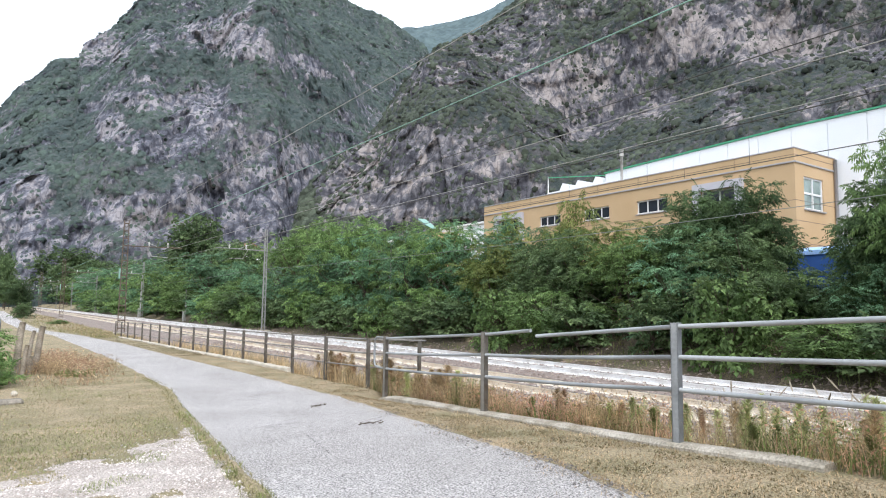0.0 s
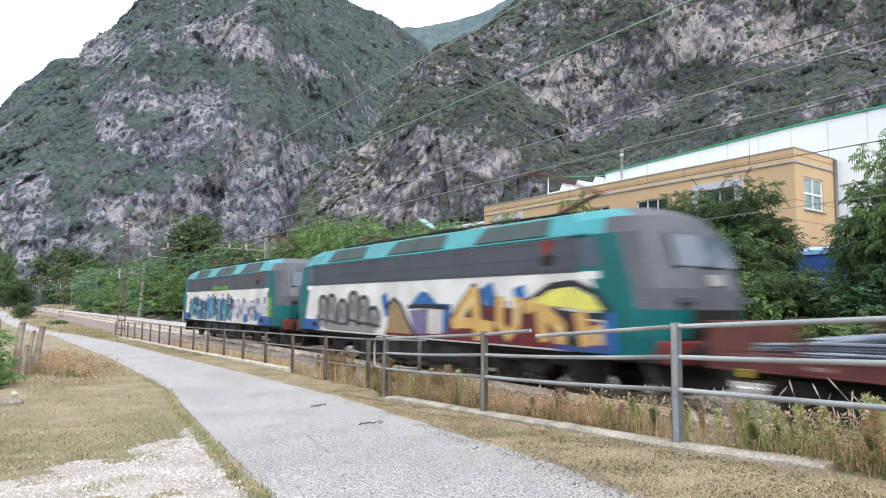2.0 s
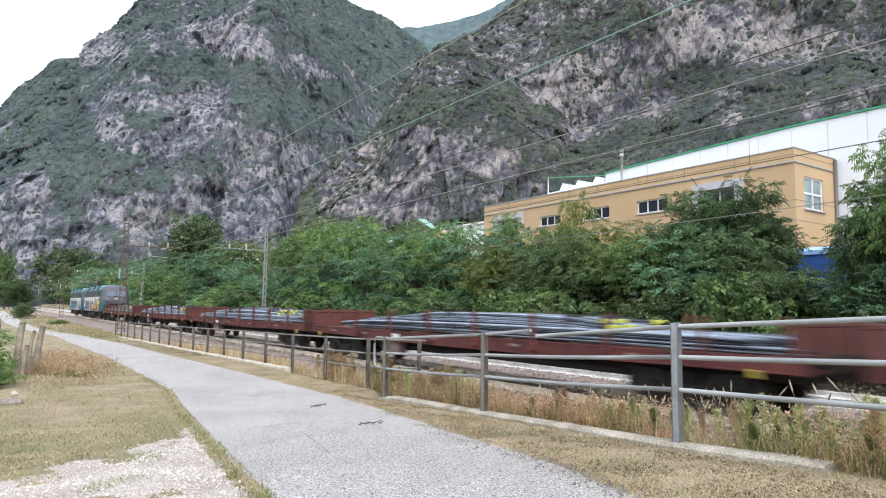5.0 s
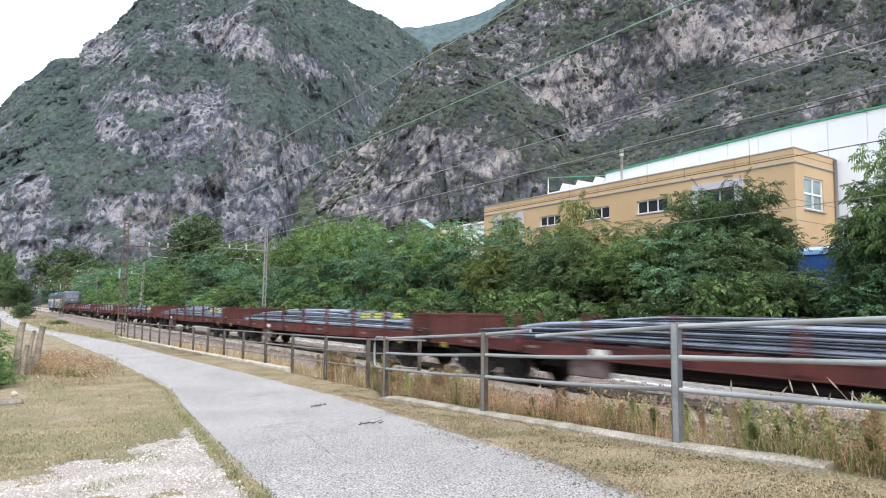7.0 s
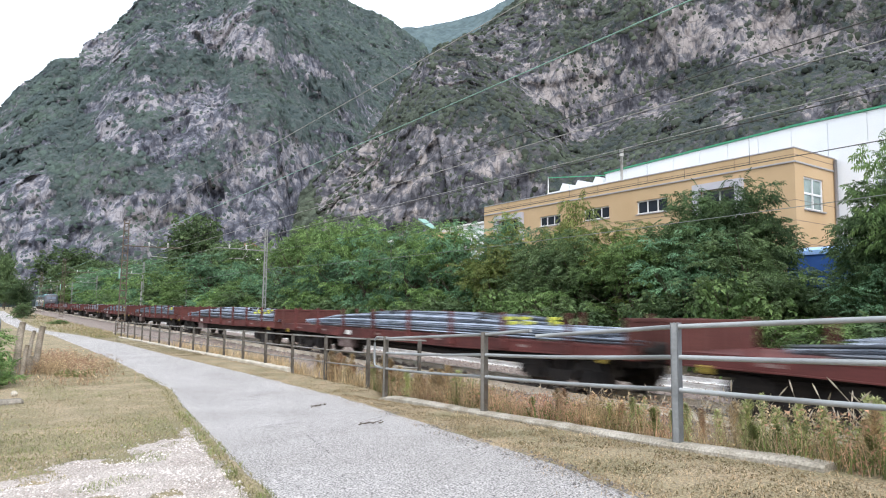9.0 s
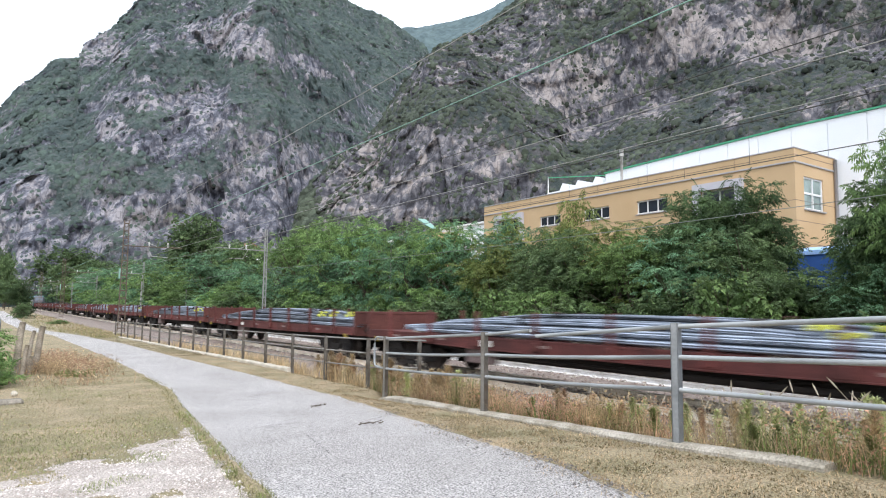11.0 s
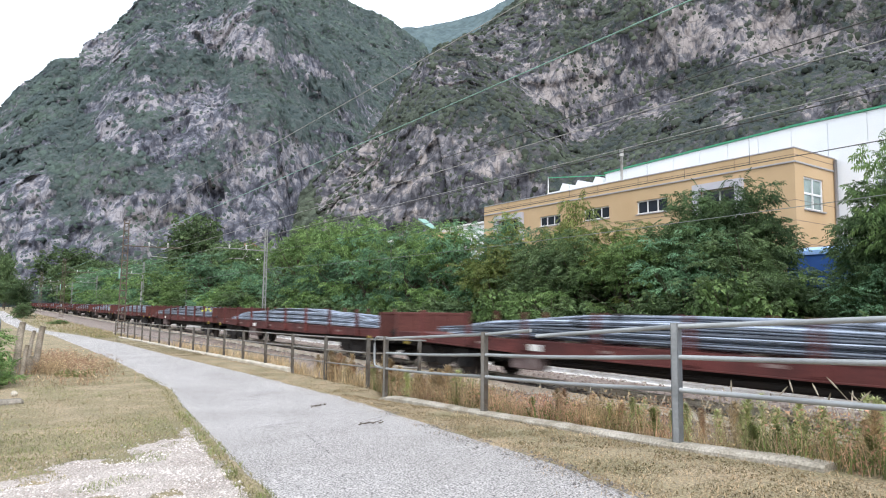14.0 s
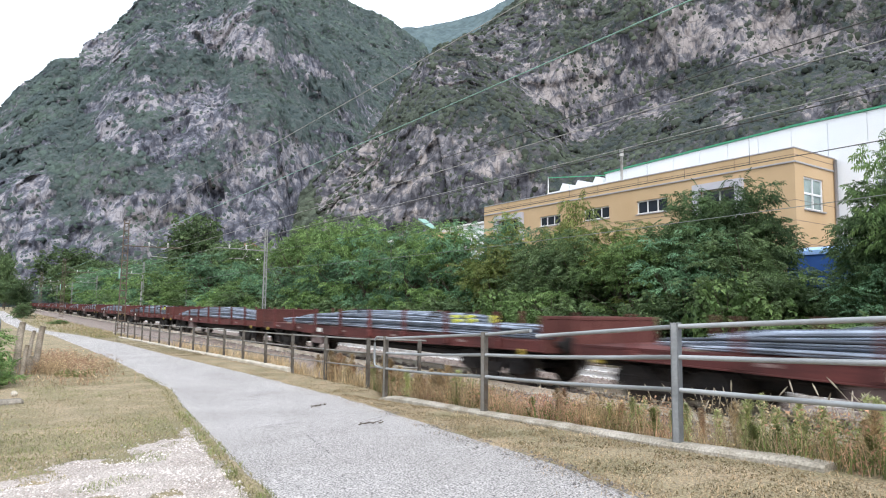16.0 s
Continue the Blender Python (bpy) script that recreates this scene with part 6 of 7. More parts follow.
tube(bm, [(24.3, 34.4, 12.35), (26.5, 29, 12.0)], 0.04, 6)
part("guard_rail", bm, M["green_trim"], factory, "green guard rail on the roof")

# low white annexe and a gabled roof beyond the trees
annexe = thing("annexe", pose(0, 0, 0), "low white flat-roofed annexe with pale green roof edge", "building")
part("wall", cube(23, 41, 0.8, 30, 47.5, 9.2), M["white_sheet"], annexe)
part("roof", cube(22.85, 40.85, 9.2, 30.2, 47.65, 9.4, 0.02), M["white_frame"], annexe)
part("roof", loft(bmesh.new(), [[(19.5, 44.2, 8.78), (19.5, 46.2, 9.8), (19.5, 46.2, 9.9), (19.5, 44.2, 8.88)], [(20.3, 44.2, 8.78), (20.3, 46.2, 9.8), (20.3, 46.2, 9.9), (20.3, 44.2, 8.88)]]), M["wire_green"], annexe, "pale green pitched roof edge")
part("wall", cube(19.9, 44.4, 0.8, 22.8, 48, 8.6), M["ochre"], annexe)

house = thing("house", pose(0, 0, 0), "small pale house with a red tiled roof among trees", "house")
part("wall", cube(37.2, 156, 1.2, 43, 164, 15.6), M["white_sheet"], house)
part("roof", loft(bmesh.new(), [[(36.8, y, 15.6), (40.1, y, 17.6), (43.4, y, 15.6)] for y in (155.5, 164.5)]), M["red_tile"] if "red_tile" in M else M.setdefault("red_tile", material("red_roof_tile", (0.3, 0.13, 0.09), 0.9, 0.3, 1)), house)
for y in (157.5, 160, 162.5):
    part("window", cube(37.15, y - 0.5, 13.2, 37.3, y + 0.5, 14.6), M["glass"], house)

# parked lorry with blue tarpaulin
lorry = thing("lorry_trailer", pose(0, 0, 0), "lorry trailer with blue tarpaulin and pale roof, parked", "lorry")
part("tarpaulin", cube(16.6, 5.2, 2.2, 19.0, 11.7, 4.32, 0.05), M["blue_tarp"], lorry, "blue tarpaulin sides")
bm = bmesh.new()
loft(bm, [[(16.55, y, 4.3), (16.55, y, 4.48), (17.8, y, 4.72), (19.05, y, 4.48), (19.05, y, 4.3)] for y in (5.15, 11.75)])
part("roof", bm, M["pale_tarp"], lorry, "pale blue tarpaulin roof")
part("chassis", cube(16.8, 5.2, 1.9, 18.8, 11.7, 2.2), M["black"], lorry)
for y in (6.4, 7.7, 9.0):
    for x in (16.75, 18.6):
        w = part("wheel", lathe([(0, 0.2), (0.05, 0.3), (0.05, 0.48), (0.3, 0.5), (0.32, 0.2)], 18), M["black"], lorry)
        w.location = (x - 0.05, y, 1.7)
part("light_panel", cube(16.58, 10.2, 2.06, 16.62, 11.4, 2.18), M["white_plate"], lorry)


# ---- overhead line ----
def wire(name, points, radius, mat, label):
    bm = bmesh.new()
    tube(bm, points, radius, 5)
    return tagged(part(name, bm, mat), label, "overhead wire", "overhead wires")


M["dull_cable"] = material("dull_grey_cable", (0.24, 0.26, 0.235), 0.7, 0.15, 5)
SPANS = [-55.0, 0.0, 55.0, 110.0, 165.0, 220.0, 275.0, 330.0]


def sagging(x, z, sag, shift=-1.0):
    pts = []
    for a, b in zip(SPANS, SPANS[1:]):
        for k in range(8):
            t = k / 8
            pts.append((x, a + (b - a) * t + shift, z - sag * 4 * t * (1 - t)))
    return pts + [(x, SPANS[-1] + shift, z)]


wire("contact_wire", sagging(0.0, 5.5, 0.0), 0.012, M["copper"], "dark contact wire over the near track")
wire("contact_wire", sagging(4.2, 5.68, 0.0), 0.012, M["copper"], "dark contact wire over the far track")
wire("catenary_wire", sagging(0.0, 6.75, 0.05), 0.012, M["copper"], "dark carrying cable over the near track")
wire("catenary_wire", sagging(4.2, 6.93, 0.05), 0.012, M["pale_grey"], "grey carrying cable over the far track")
wire("catenary_wire", sagging(0.25, 6.43, 0.03), 0.012, M["pale_grey"], "pale grey cable over the near track")
wire("feeder_wire", sagging(-3.2, 6.64, 0.05), 0.013, M["wire_green"], "verdigris feeder cable beside the railway")
wire("feeder_wire", sagging(-3.3, 8.06, 0.05), 0.01, M["pale_grey"], "thin grey earth wire along the mast tops")
wire("feeder_wire", sagging(7.4, 5.1, 0.35), 0.012, M["dull_cable"], "pale sagging cable in front of the trees")
bm = bmesh.new()
for a in np.arange(3.0, 160.0, 3.2):
    for x, lo, hi in ((4.2, 5.68, 6.9), (0.0, 5.5, 6.72)):
        if x or a > 30:
            tube(bm, [(x, float(a), lo), (x, float(a), hi)], 0.006, 3)
tagged(part("dropper_wires", bm, M["copper"]), "thin droppers between carrying cable and contact wire", "overhead wire", kind="stuff")


def mast(x, y, base, top, reach, label, mat, wide=1.0):
    """A lattice mast of two channels with battens, and a bracket that holds the wires."""
    ob = thing("catenary_mast", pose(x, y, base), label, "catenary mast", "catenary masts")
    h = top - base
    for s in (-1, 1):
        bm = bmesh.new()
        w0, w1 = 0.26 * wide, 0.17 * wide
        loft(bm, [[(s * w - 0.03, -0.08, z), (s * w + 0.03, -0.08, z), (s * w + 0.03, 0.08, z), (s * w - 0.03, 0.08, z)] for w, z in ((w0, -0.2), (w1, h))])
        part("leg", bm, mat, ob)
    for k in range(int(h / 0.6)):
        z = 0.4 + k * 0.6
        w = (0.26 - 0.09 * z / h) * wide
        part("batten", cube(-w, -0.085, z, w, -0.07, z + 0.09), mat, ob)
        if z + 0.55 < h:
            bm = bmesh.new()
            s = 1 if k % 2 else -1
            tube(bm, [(-s * w, 0.075, z), (s * w, 0.075, z + 0.6)], 0.015, 4)
            part("brace", bm, mat, ob)
    part("footing", cube(-0.5, -0.45, -0.5, 0.5, 0.45, 0.12, 0.03), M["kerb"], ob)
    sgn = 1 if reach > 0 else -1
    bm = bmesh.new()
    zb = 6.55 - base
    tube(bm, [(0, 0, zb), (reach * 1.35, 0, zb + 0.05)], 0.045, 6)
    part("bracket", bm, mat, ob)
    bm = bmesh.new()
    tube(bm, [(0, 0, zb + 1.0), (reach * 0.75, 0, zb + 0.05)], 0.02, 5)
    tube(bm, [(reach * 0.5, 0, zb), (reach * 0.62, 0, zb - 0.75), (reach * 1.0, 0, 5.75 - base)], 0.025, 5)
    part("stay", bm, M["pale_grey"], ob)
    for k in (0.55, 1.0):
        bm = bmesh.new()
        for i in range(4):
            tube(bm, [(reach * k, 0, zb + 0.06 + 0.1 * i), (reach * k, 0, zb + 0.11 + 0.1 * i)], 0.07, 8)
        part("insulator", bm, M["white_plate"], ob)
    return ob


near_mast = mast(-3.2, 54.3, -0.5, 8.6, 3.2, "rusty lattice catenary mast with a bracket over the near track", M["mast"])
part("sign", cube(-0.4, -0.12, 4.4, -0.27, -0.1, 5.2), M["wire_green"], near_mast, "pale green plate on the mast")
far_mast = mast(7.3, 51.3, -0.3, 8.4, -3.1, "grey lattice catenary mast with a bracket over the far track", M["pale_mast"] if "pale_mast" in M else M.setdefault("pale_mast", material("grey_mast_steel", (0.3, 0.3, 0.29), 0.7, 0.2, 4)), 0.5)
for y in (109.3, 164.3, 219.3, 274.3):
    copy_thing(far_mast, pose(7.3, y - 3, -0.3))
    copy_thing(near_mast, pose(-3.2, y, -0.5))
# slim posts by the line
for x, y, h in ((7.4, 108.0, 7.0), (8.2, 163.0, 6.0), (8.6, 84.0, 4.0)):
    p = thing("pole", pose(x, y, -0.2), "slim grey pole by the railway line", "pole", "poles along the line")
    bm = bmesh.new()
    tube(bm, [(0, 0, -0.3), (0, 0, h)], [0.11, 0.07], 8)
    part("shaft", bm, M["pale_grey"], p)
    part("cabinet", cube(-0.35, -0.3, -0.1, -0.12, 0.1, 1.4, 0.02), M["pale_grey"], p)


def lamp(x, y, base, h, globe, label):
    ob = thing("street_lamp", pose(x, y, base), label, "street lamp", "street lamps")
    bm = bmesh.new()
    tube(bm, [(0, 0, -0.2), (0, 0, h - (0.25 if globe else 0))], [0.08, 0.05], 8)
    part("post", bm, M["pale_grey"], ob)
    if globe:
        bm = bmesh.new()
        bmesh.ops.create_uvsphere(bm, u_segments=16, v_segments=10, radius=0.27)
        for f in bm.faces:
            f.smooth = True
        part("globe", bm, M["white_plate"], ob, "white lamp globe").location = (0, 0, h)
        part("collar", lathe([(0, 0.08), (0.1, 0.12), (0.12, 0.08)], 12), M["trim"], ob).location = (0, 0, h - 0.28)
    else:
        bm = bmesh.new()
        loft(bm, [[(-0.16, y2, z), (0.16, y2, z), (0.13, y2, z + t), (-0.13, y2, z + t)] for y2, z, t in ((-0.7, 0, 0.12), (-0.2, 0.04, 0.16), (0.2, 0.02, 0.1))])
        part("head", bm, M["white_plate"], ob, "white lamp head").location = (0, 0, h)
    return ob


lamp(11.4, 37.0, 1.0, 5.6, True, "street lamp with a white globe among the trees")
lamp(15.5, 25.1, 1.2, 3.0, False, "street lamp with a flat white head among leaves")

# ---- beside the path ----
rng = random.Random(2)
for i, (x, y, h, tilt) in enumerate(((-11.14, 18.0, 1.55, 7), (-11.0, 17.6, 0.95, 5), (-10.88, 18.6, 1.3, 9), (-10.66, 19.0, 1.4, 5), (-10.98, 19.3, 1.35, -4), (-10.8, 18.3, 0.6, 3))):
    post = thing("wooden_post", pose(x, y, ground_at(x, y) - 0.1, rng.uniform(-5, 5), tilt * 1.5, rng.uniform(0, 90)), "weathered leaning timber stake of an old vineyard fence", "post", "old timber stakes")
    bm = bmesh.new()
    w = 0.095 if i in (0, 3) else 0.06
    tube(bm, [(0, 0, -0.3), (0.01, 0, h * 0.4), (0, 0.015, h * 0.8), (0.01, 0, h)], [w, w * 0.95, w * 0.9, w * 0.8], 6)
    part("shaft", bm, M["old_wood"], post)
stone = bmesh.new()
bmesh.ops.create_icosphere(stone, subdivisions=2, radius=0.065)
for v in stone.verts:
    v.co *= 1 + 0.25 * noise.noise(v.co * 9)
tagged(part("stone", stone, M["kerb_pale"]), "pale rounded stone on the grass", "stone").location = (-11.24, 13.2, 0.03)
slab = part("stone_slab", cube(-0.35, -0.2, -0.1, 0.25, 0.15, 0.07, 0.05), M["field_stone"])
tagged(slab, "low weathered stone slab in the grass", "stone").location = (-11.36, 12.0, 0.0)
for x, y, r in ((-6.99, 7.69, 20), (-7.44, 4.99, -15)):
    twig = thing("twig", pose(x, y, lerp(RAMP, y) + 0.035, 0, 0, r), "small dark broken twig with shrivelled leaves lying on the asphalt", "twig", "twigs on the path")
    part("stem", tube(bmesh.new(), [(-0.16, 0, 0.01), (-0.1, 0.035, 0.02), (-0.02, 0.0, 0.035), (0.06, 0.04, 0.02), (0.17, 0.05, 0.05)], [0.008, 0.007, 0.007, 0.006, 0.003], 5), M["bark"], twig)
    for k in range(7):
        a = -0.14 + 0.05 * k
        part("leaf", tube(bmesh.new(), [(a, 0.01, 0.02), (a + 0.015, 0.03 * (-1) ** k, 0.03), (a + 0.03, 0.05 * (-1) ** k, 0.035)], [0.003, 0.013, 0.004], 4), M["bark"], twig)
# far end of the path: dark car, hut with sign
car = thing("parked_car", pose(-11.9, 62.5, lerp(RAMP, 62.5)), "dark grey parked car on the path's far end", "car")
bm = bmesh.new()
loft(bm, [[(-0.85, y, lo), (-0.85, y, mid), (-0.7, y, hi), (0.7, y, hi), (0.85, y, mid), (0.85, y, lo)] for y, lo, mid, hi in ((-2.1, 0.4, 0.6, 0.65), (-2.0, 0.25, 0.75, 0.8), (-1.1, 0.22, 0.85, 0.95), (-0.4, 0.22, 0.9, 1.42), (1.2, 0.22, 0.9, 1.45), (1.9, 0.25, 0.85, 1.0), (2.05, 0.4, 0.7, 0.75))])
part("body", bm, M["loco_grey"], car)
part("windscreen", loft(bmesh.new(), [[(-0.62, -1.05, 0.96), (0.62, -1.05, 0.96)], [(-0.6, -0.45, 1.4), (0.6, -0.45, 1.4)]], closed=False), M["screen"], car)
for x in (-0.8, 0.62):
    for y in (-1.3, 1.3):
        w = part("wheel", lathe([(0, 0.15), (0.02, 0.31), (0.18, 0.31), (0.2, 0.15)], 16), M["black"], car)
        w.location = (x, y, 0.31)
for x in (-0.6, 0.6):
    part("headlight", cube(x - 0.15, -2.1, 0.58, x + 0.15, -2.0, 0.7, 0.02), M["white_plate"], car)
# ---- grasses, weeds, gravel ----
M["straw"] = material("straw", (0.45, 0.335, 0.205), 0.9, 0.2, 1.5, (0.25, 0.17, 0.095), 0, 20, island=0.45)
M["lawn"] = material("dry_lawn", (0.29, 0.25, 0.13), 0.9, 0.2, 0.9, (0.165, 0.17, 0.065), 0, 20, island=0.4)
M["dry_weed"] = leaf_material("dry_weed", (0.58, 0.47, 0.3), (0.47, 0.35, 0.21))
M["rust_weed"] = leaf_material("rust_weed", (0.5, 0.29, 0.2), (0.47, 0.35, 0.21))
M["green_weed"] = leaf_material("green_weed", (0.17, 0.23, 0.075), (0.25, 0.25, 0.1))
M["lawn_green"] = material("green_lawn", (0.24, 0.265, 0.105), 0.9, 0.2, 1.4, (0.18, 0.21, 0.075), 0, 20, island=0.4)
M["pale_weed"] = leaf_material("pale_green_plume", (0.62, 0.63, 0.34), (0.48, 0.52, 0.24))
M["pale_ear"] = leaf_material("pale_bristly_ear", (0.58, 0.52, 0.42), (0.44, 0.37, 0.29))
M["pebble"] = material("pale_pebbles", (0.62, 0.565, 0.53), 0.9, 0.2, 2, (0.42, 0.37, 0.34), 0, 20, island=0.42)
nrng = np.random.default_rng(77)


def joined(name, verts, faces, mat, label, category):
    me = bpy.data.meshes.new(name)
    me.from_pydata(verts, [], faces)
    return tagged(part(name, me, mat), label, category, kind="stuff")


def blades(name, spots, tall, wide, lay, mat, label, category="grass"):
    """Narrow blades at (x, y, z) spots; lay 0 upright to 1 flat."""
    vs, fs = [], []
    for x, y, z in spots:
        a = nrng.uniform(0, 2 * math.pi)
        h = tall * nrng.uniform(0.5, 1.3)
        out = h * min(0.97, max(0.05, lay + nrng.normal(0, 0.15)))
        up = math.sqrt(max(0.0001, h * h - out * out))
        w = wide * nrng.uniform(0.6, 1.3)
        dx, dy = math.cos(a), math.sin(a)
        k = len(vs)
        vs += [(x - dy * w, y + dx * w, z), (x + dy * w, y - dx * w, z), (x + dx * out * 0.55 + dy * w * 0.7, y + dy * out * 0.55 - dx * w * 0.7, z + up * 0.75), (x + dx * out, y + dy * out, z + up), (x + dx * out * 0.55 - dy * w * 0.7, y + dy * out * 0.55 + dx * w * 0.7, z + up * 0.75)]
        fs += [(k, k + 1, k + 2, k + 4), (k + 4, k + 2, k + 3)]
    return joined(name, vs, fs, mat, label, category)


def scatter(n, xr, yr, keep):
    out = []
    while len(out) < n:
        y = yr[0] + (yr[1] - yr[0]) * nrng.random() ** 1.5
        lo, hi = (xr(y) if callable(xr) else xr)
        x = nrng.uniform(lo, hi)
        if keep(x, y):
            out.append((x, y, max(ground_at(x, y), lerp(RAMP, y) + 0.03 if lerp(LEFT_EDGE, y) < x < lerp(RIGHT_EDGE, y) else -9)))
    return out


def fence_x(y):
    return lerp([(-3, -6.5), (1.3, -5.92), (5.06, -5.44), (9.41, -4.69), (11.4, -4.1), (14, -4.3), (50, -4.35)], y)


clump = lambda x, y, s, k: noise.noise((x * s, y * s, k))
# straw on the verge, mown grass on the other side
blades("mown_straw", scatter(20000, lambda y: (lerp(RIGHT_EDGE, y) - 0.1, fence_x(y) + 0.0), (-1.5, 26), lambda x, y: clump(x, y, 1.1, 3) > -0.35), 0.05, 0.0028, 0.93, M["straw"], "mown straw lying on the verge of the path")
blades("mown_straw", scatter(4000, lambda y: (lerp(LEFT_EDGE, y) - 0.17, lerp(LEFT_EDGE, y) + 0.05), (0, 16), lambda x, y: True), 0.04, 0.003, 0.7, M["lawn"], "dry tufts of grass along the path's edge")


blades("strewn_straw", scatter(1600, lambda y: (lerp(RIGHT_EDGE, y) - 0.7, lerp(RIGHT_EDGE, y)), (-1, 14), lambda x, y: nrng.random() < ease(-0.7, 0, x - lerp(RIGHT_EDGE, y)) ** 2), 0.045, 0.0025, 0.97, M["straw"], "straw strewn on the edge of the asphalt")


def is_gravel(x, y):
    edge = lerp([(-14, 2.6), (-11.56, 4.1), (-11.1, 4.55), (-10.55, 5.0), (-10.18, 5.5), (-9.73, 6.1), (-9.4, 6.6)], x)
    wob = 0.35 * clump(x, y, 2.2, 9) + 0.12 * clump(x, y, 7, 2)
    if ((x + 11.3) / 3.2) ** 2 + ((y - 0.8) / 7.2) ** 2 > 1 + 2 * wob:
        return False
    return y < edge + wob and x < lerp(LEFT_EDGE, y) - 0.13 + 0.3 * wob


blades("mown_lawn", scatter(30000, lambda y: (-17.0 if y > 9 else -14.5, lerp(LEFT_EDGE, y) - 0.05), (2.5, 26), lambda x, y: not is_gravel(x, y) and clump(x, y * 0.5, 0.8, 5) > -0.15), 0.034, 0.0028, 0.65, M["lawn"], "short dry mown grass beside the path")
blades("mown_lawn", scatter(12000, lambda y: (-15.0, lerp(LEFT_EDGE, y) - 0.1), (3.5, 18), lambda x, y: not is_gravel(x, y) and clump(x, y * 0.5, 1.4, 15) > -0.2), 0.05, 0.003, 0.93, M["straw"], "straw clippings on the mown grass")
blades("mown_lawn", scatter(26000, lambda y: (-16.0, lerp(LEFT_EDGE, y) - 0.3), (3.2, 15), lambda x, y: not is_gravel(x, y) and clump(x, y * 0.5, 0.5, 25) + 0.5 * clump(x, y * 0.5, 2.1, 26) > -0.2 + 0.06 * max(0, y - 6)), 0.027, 0.0024, 0.62, M["lawn_green"], "patches of green grass in the dry lawn")
blades("green_tufts", scatter(1500, lambda y: (lerp(LEFT_EDGE, y) - 0.15, lerp(LEFT_EDGE, y) + 0.04), (0, 9), lambda x, y: clump(x, y, 2.5, 40) > 0.0), 0.045, 0.0028, 0.55, M["lawn_green"], "green tufts of grass along the asphalt edge")
M["dead_thatch"] = material("dead_thatch", (0.21, 0.165, 0.095), 0.95, 0.3, 1.4, (0.15, 0.125, 0.065), 0, 20, island=0.35)
blades("thatch", scatter(9000, lambda y: (-16.0, lerp(LEFT_EDGE, y) - 0.3), (3.2, 18), lambda x, y: not is_gravel(x, y) and clump(x, y * 0.4, 2.2, 50) + 0.5 * clump(x, y * 0.5, 6, 51) > 0.2), 0.045, 0.0028, 0.93, M["dead_thatch"], "dark dead thatch in the mown grass")
blades("thatch", scatter(5000, lambda y: (lerp(RIGHT_EDGE, y), fence_x(y)), (-1.2, 16), lambda x, y: clump(x, y, 3.2, 52) + 0.5 * clump(x, y, 9, 53) > 0.15), 0.05, 0.003, 0.93, M["dead_thatch"], "dark dead stalks among the straw")
blades("bank_grass", scatter(6000, lambda y: (lerp(RIGHT_EDGE, y) + 0.1, -3.0), (46, 150), lambda x, y: clump(x, y, 0.25, 80) > -0.2), 0.16, 0.014, 0.6, M["lawn"], "olive dry grass on the bank between path and line")
blades("mown_straw", scatter(5000, lambda y: (lerp(RIGHT_EDGE, y), -4.3), (24, 50), lambda x, y: clump(x, y, 0.7, 31) > -0.2), 0.07, 0.007, 0.9, M["dead_thatch"], "dull straw on the verge along the long railing")
# gravel: pebbles of many sizes
octa = np.array([(1, 0, 0), (-1, 0, 0), (0, 1, 0), (0, -1, 0), (0, 0, 0.75)])
octf = np.array([(0, 2, 4), (2, 1, 4), (1, 3, 4), (3, 0, 4)])


def pebbles(name, spots, size, mat, label, category):
    n = len(spots)
    base = np.array(spots)
    s = size * (0.4 + 1.1 * nrng.random((n, 1, 1)) ** 2)
    shape = octa[None] * (1 + 0.4 * nrng.uniform(-1, 1, (n, 5, 1)))
    a = nrng.uniform(0, 6.28, n)
    c, t = np.cos(a)[:, None], np.sin(a)[:, None]
    rot = np.stack([shape[..., 0] * c - shape[..., 1] * t, shape[..., 0] * t + shape[..., 1] * c, shape[..., 2]], -1)
    vs = (base[:, None] + rot * s).reshape(-1, 3)
    fs = (octf[None] + 5 * np.arange(n)[:, None, None]).reshape(-1, 3)
    return joined(name, vs.tolist(), fs.tolist(), mat, label, category)


def near_gravel(x, y):
    """Gravel thins out over half a metre into the grass."""
    if x > lerp(LEFT_EDGE, y) - 0.05:
        return False
    return is_gravel(x, y) or (nrng.random() < 0.22 and is_gravel(x + nrng.normal(0, 0.22), y - abs(nrng.normal(0, 0.28))))


spots = [(x, y, z + 0.005) for x, y, z in scatter(36000, (-14.6, -9.0), (-1.2, 7.8), near_gravel)]
stones = [(x, y, z + 0.004) for x, y, z in scatter(3000, (-14.6, -9.0), (0.5, 7.6), near_gravel)]
cells = [(x, y) for x in np.arange(-15, -8.8, 0.045) for y in np.arange(-7, 7.4, 0.045) if is_gravel(x, y)]
bed_v, bed_f = [], []
for x, y in cells:
    k = len(bed_v)
    bed_v += [(float(x + a), float(y + b), ground_at(x + a, y + b) + 0.006) for a, b in ((0, 0), (0.047, 0), (0.047, 0.047), (0, 0.047))]
    bed_f.append((k, k + 1, k + 2, k + 3))
M["gravel_bed"] = material("pale_gravel_bed", (0.45, 0.4, 0.365), 0.95, 0.55, 1.5, (0.36, 0.31, 0.275), 0.9, 70)
joined("gravel_bed", bed_v, bed_f, M["gravel_bed"], "pale gravel bed beside the path", "gravel")
pebbles("gravel", spots, 0.0105, M["pebble"], "pale crushed gravel beside the path", "gravel")
pebbles("gravel", stones, 0.0145, M["pebble"], "coarse pale stones in the gravel beside the path", "gravel")
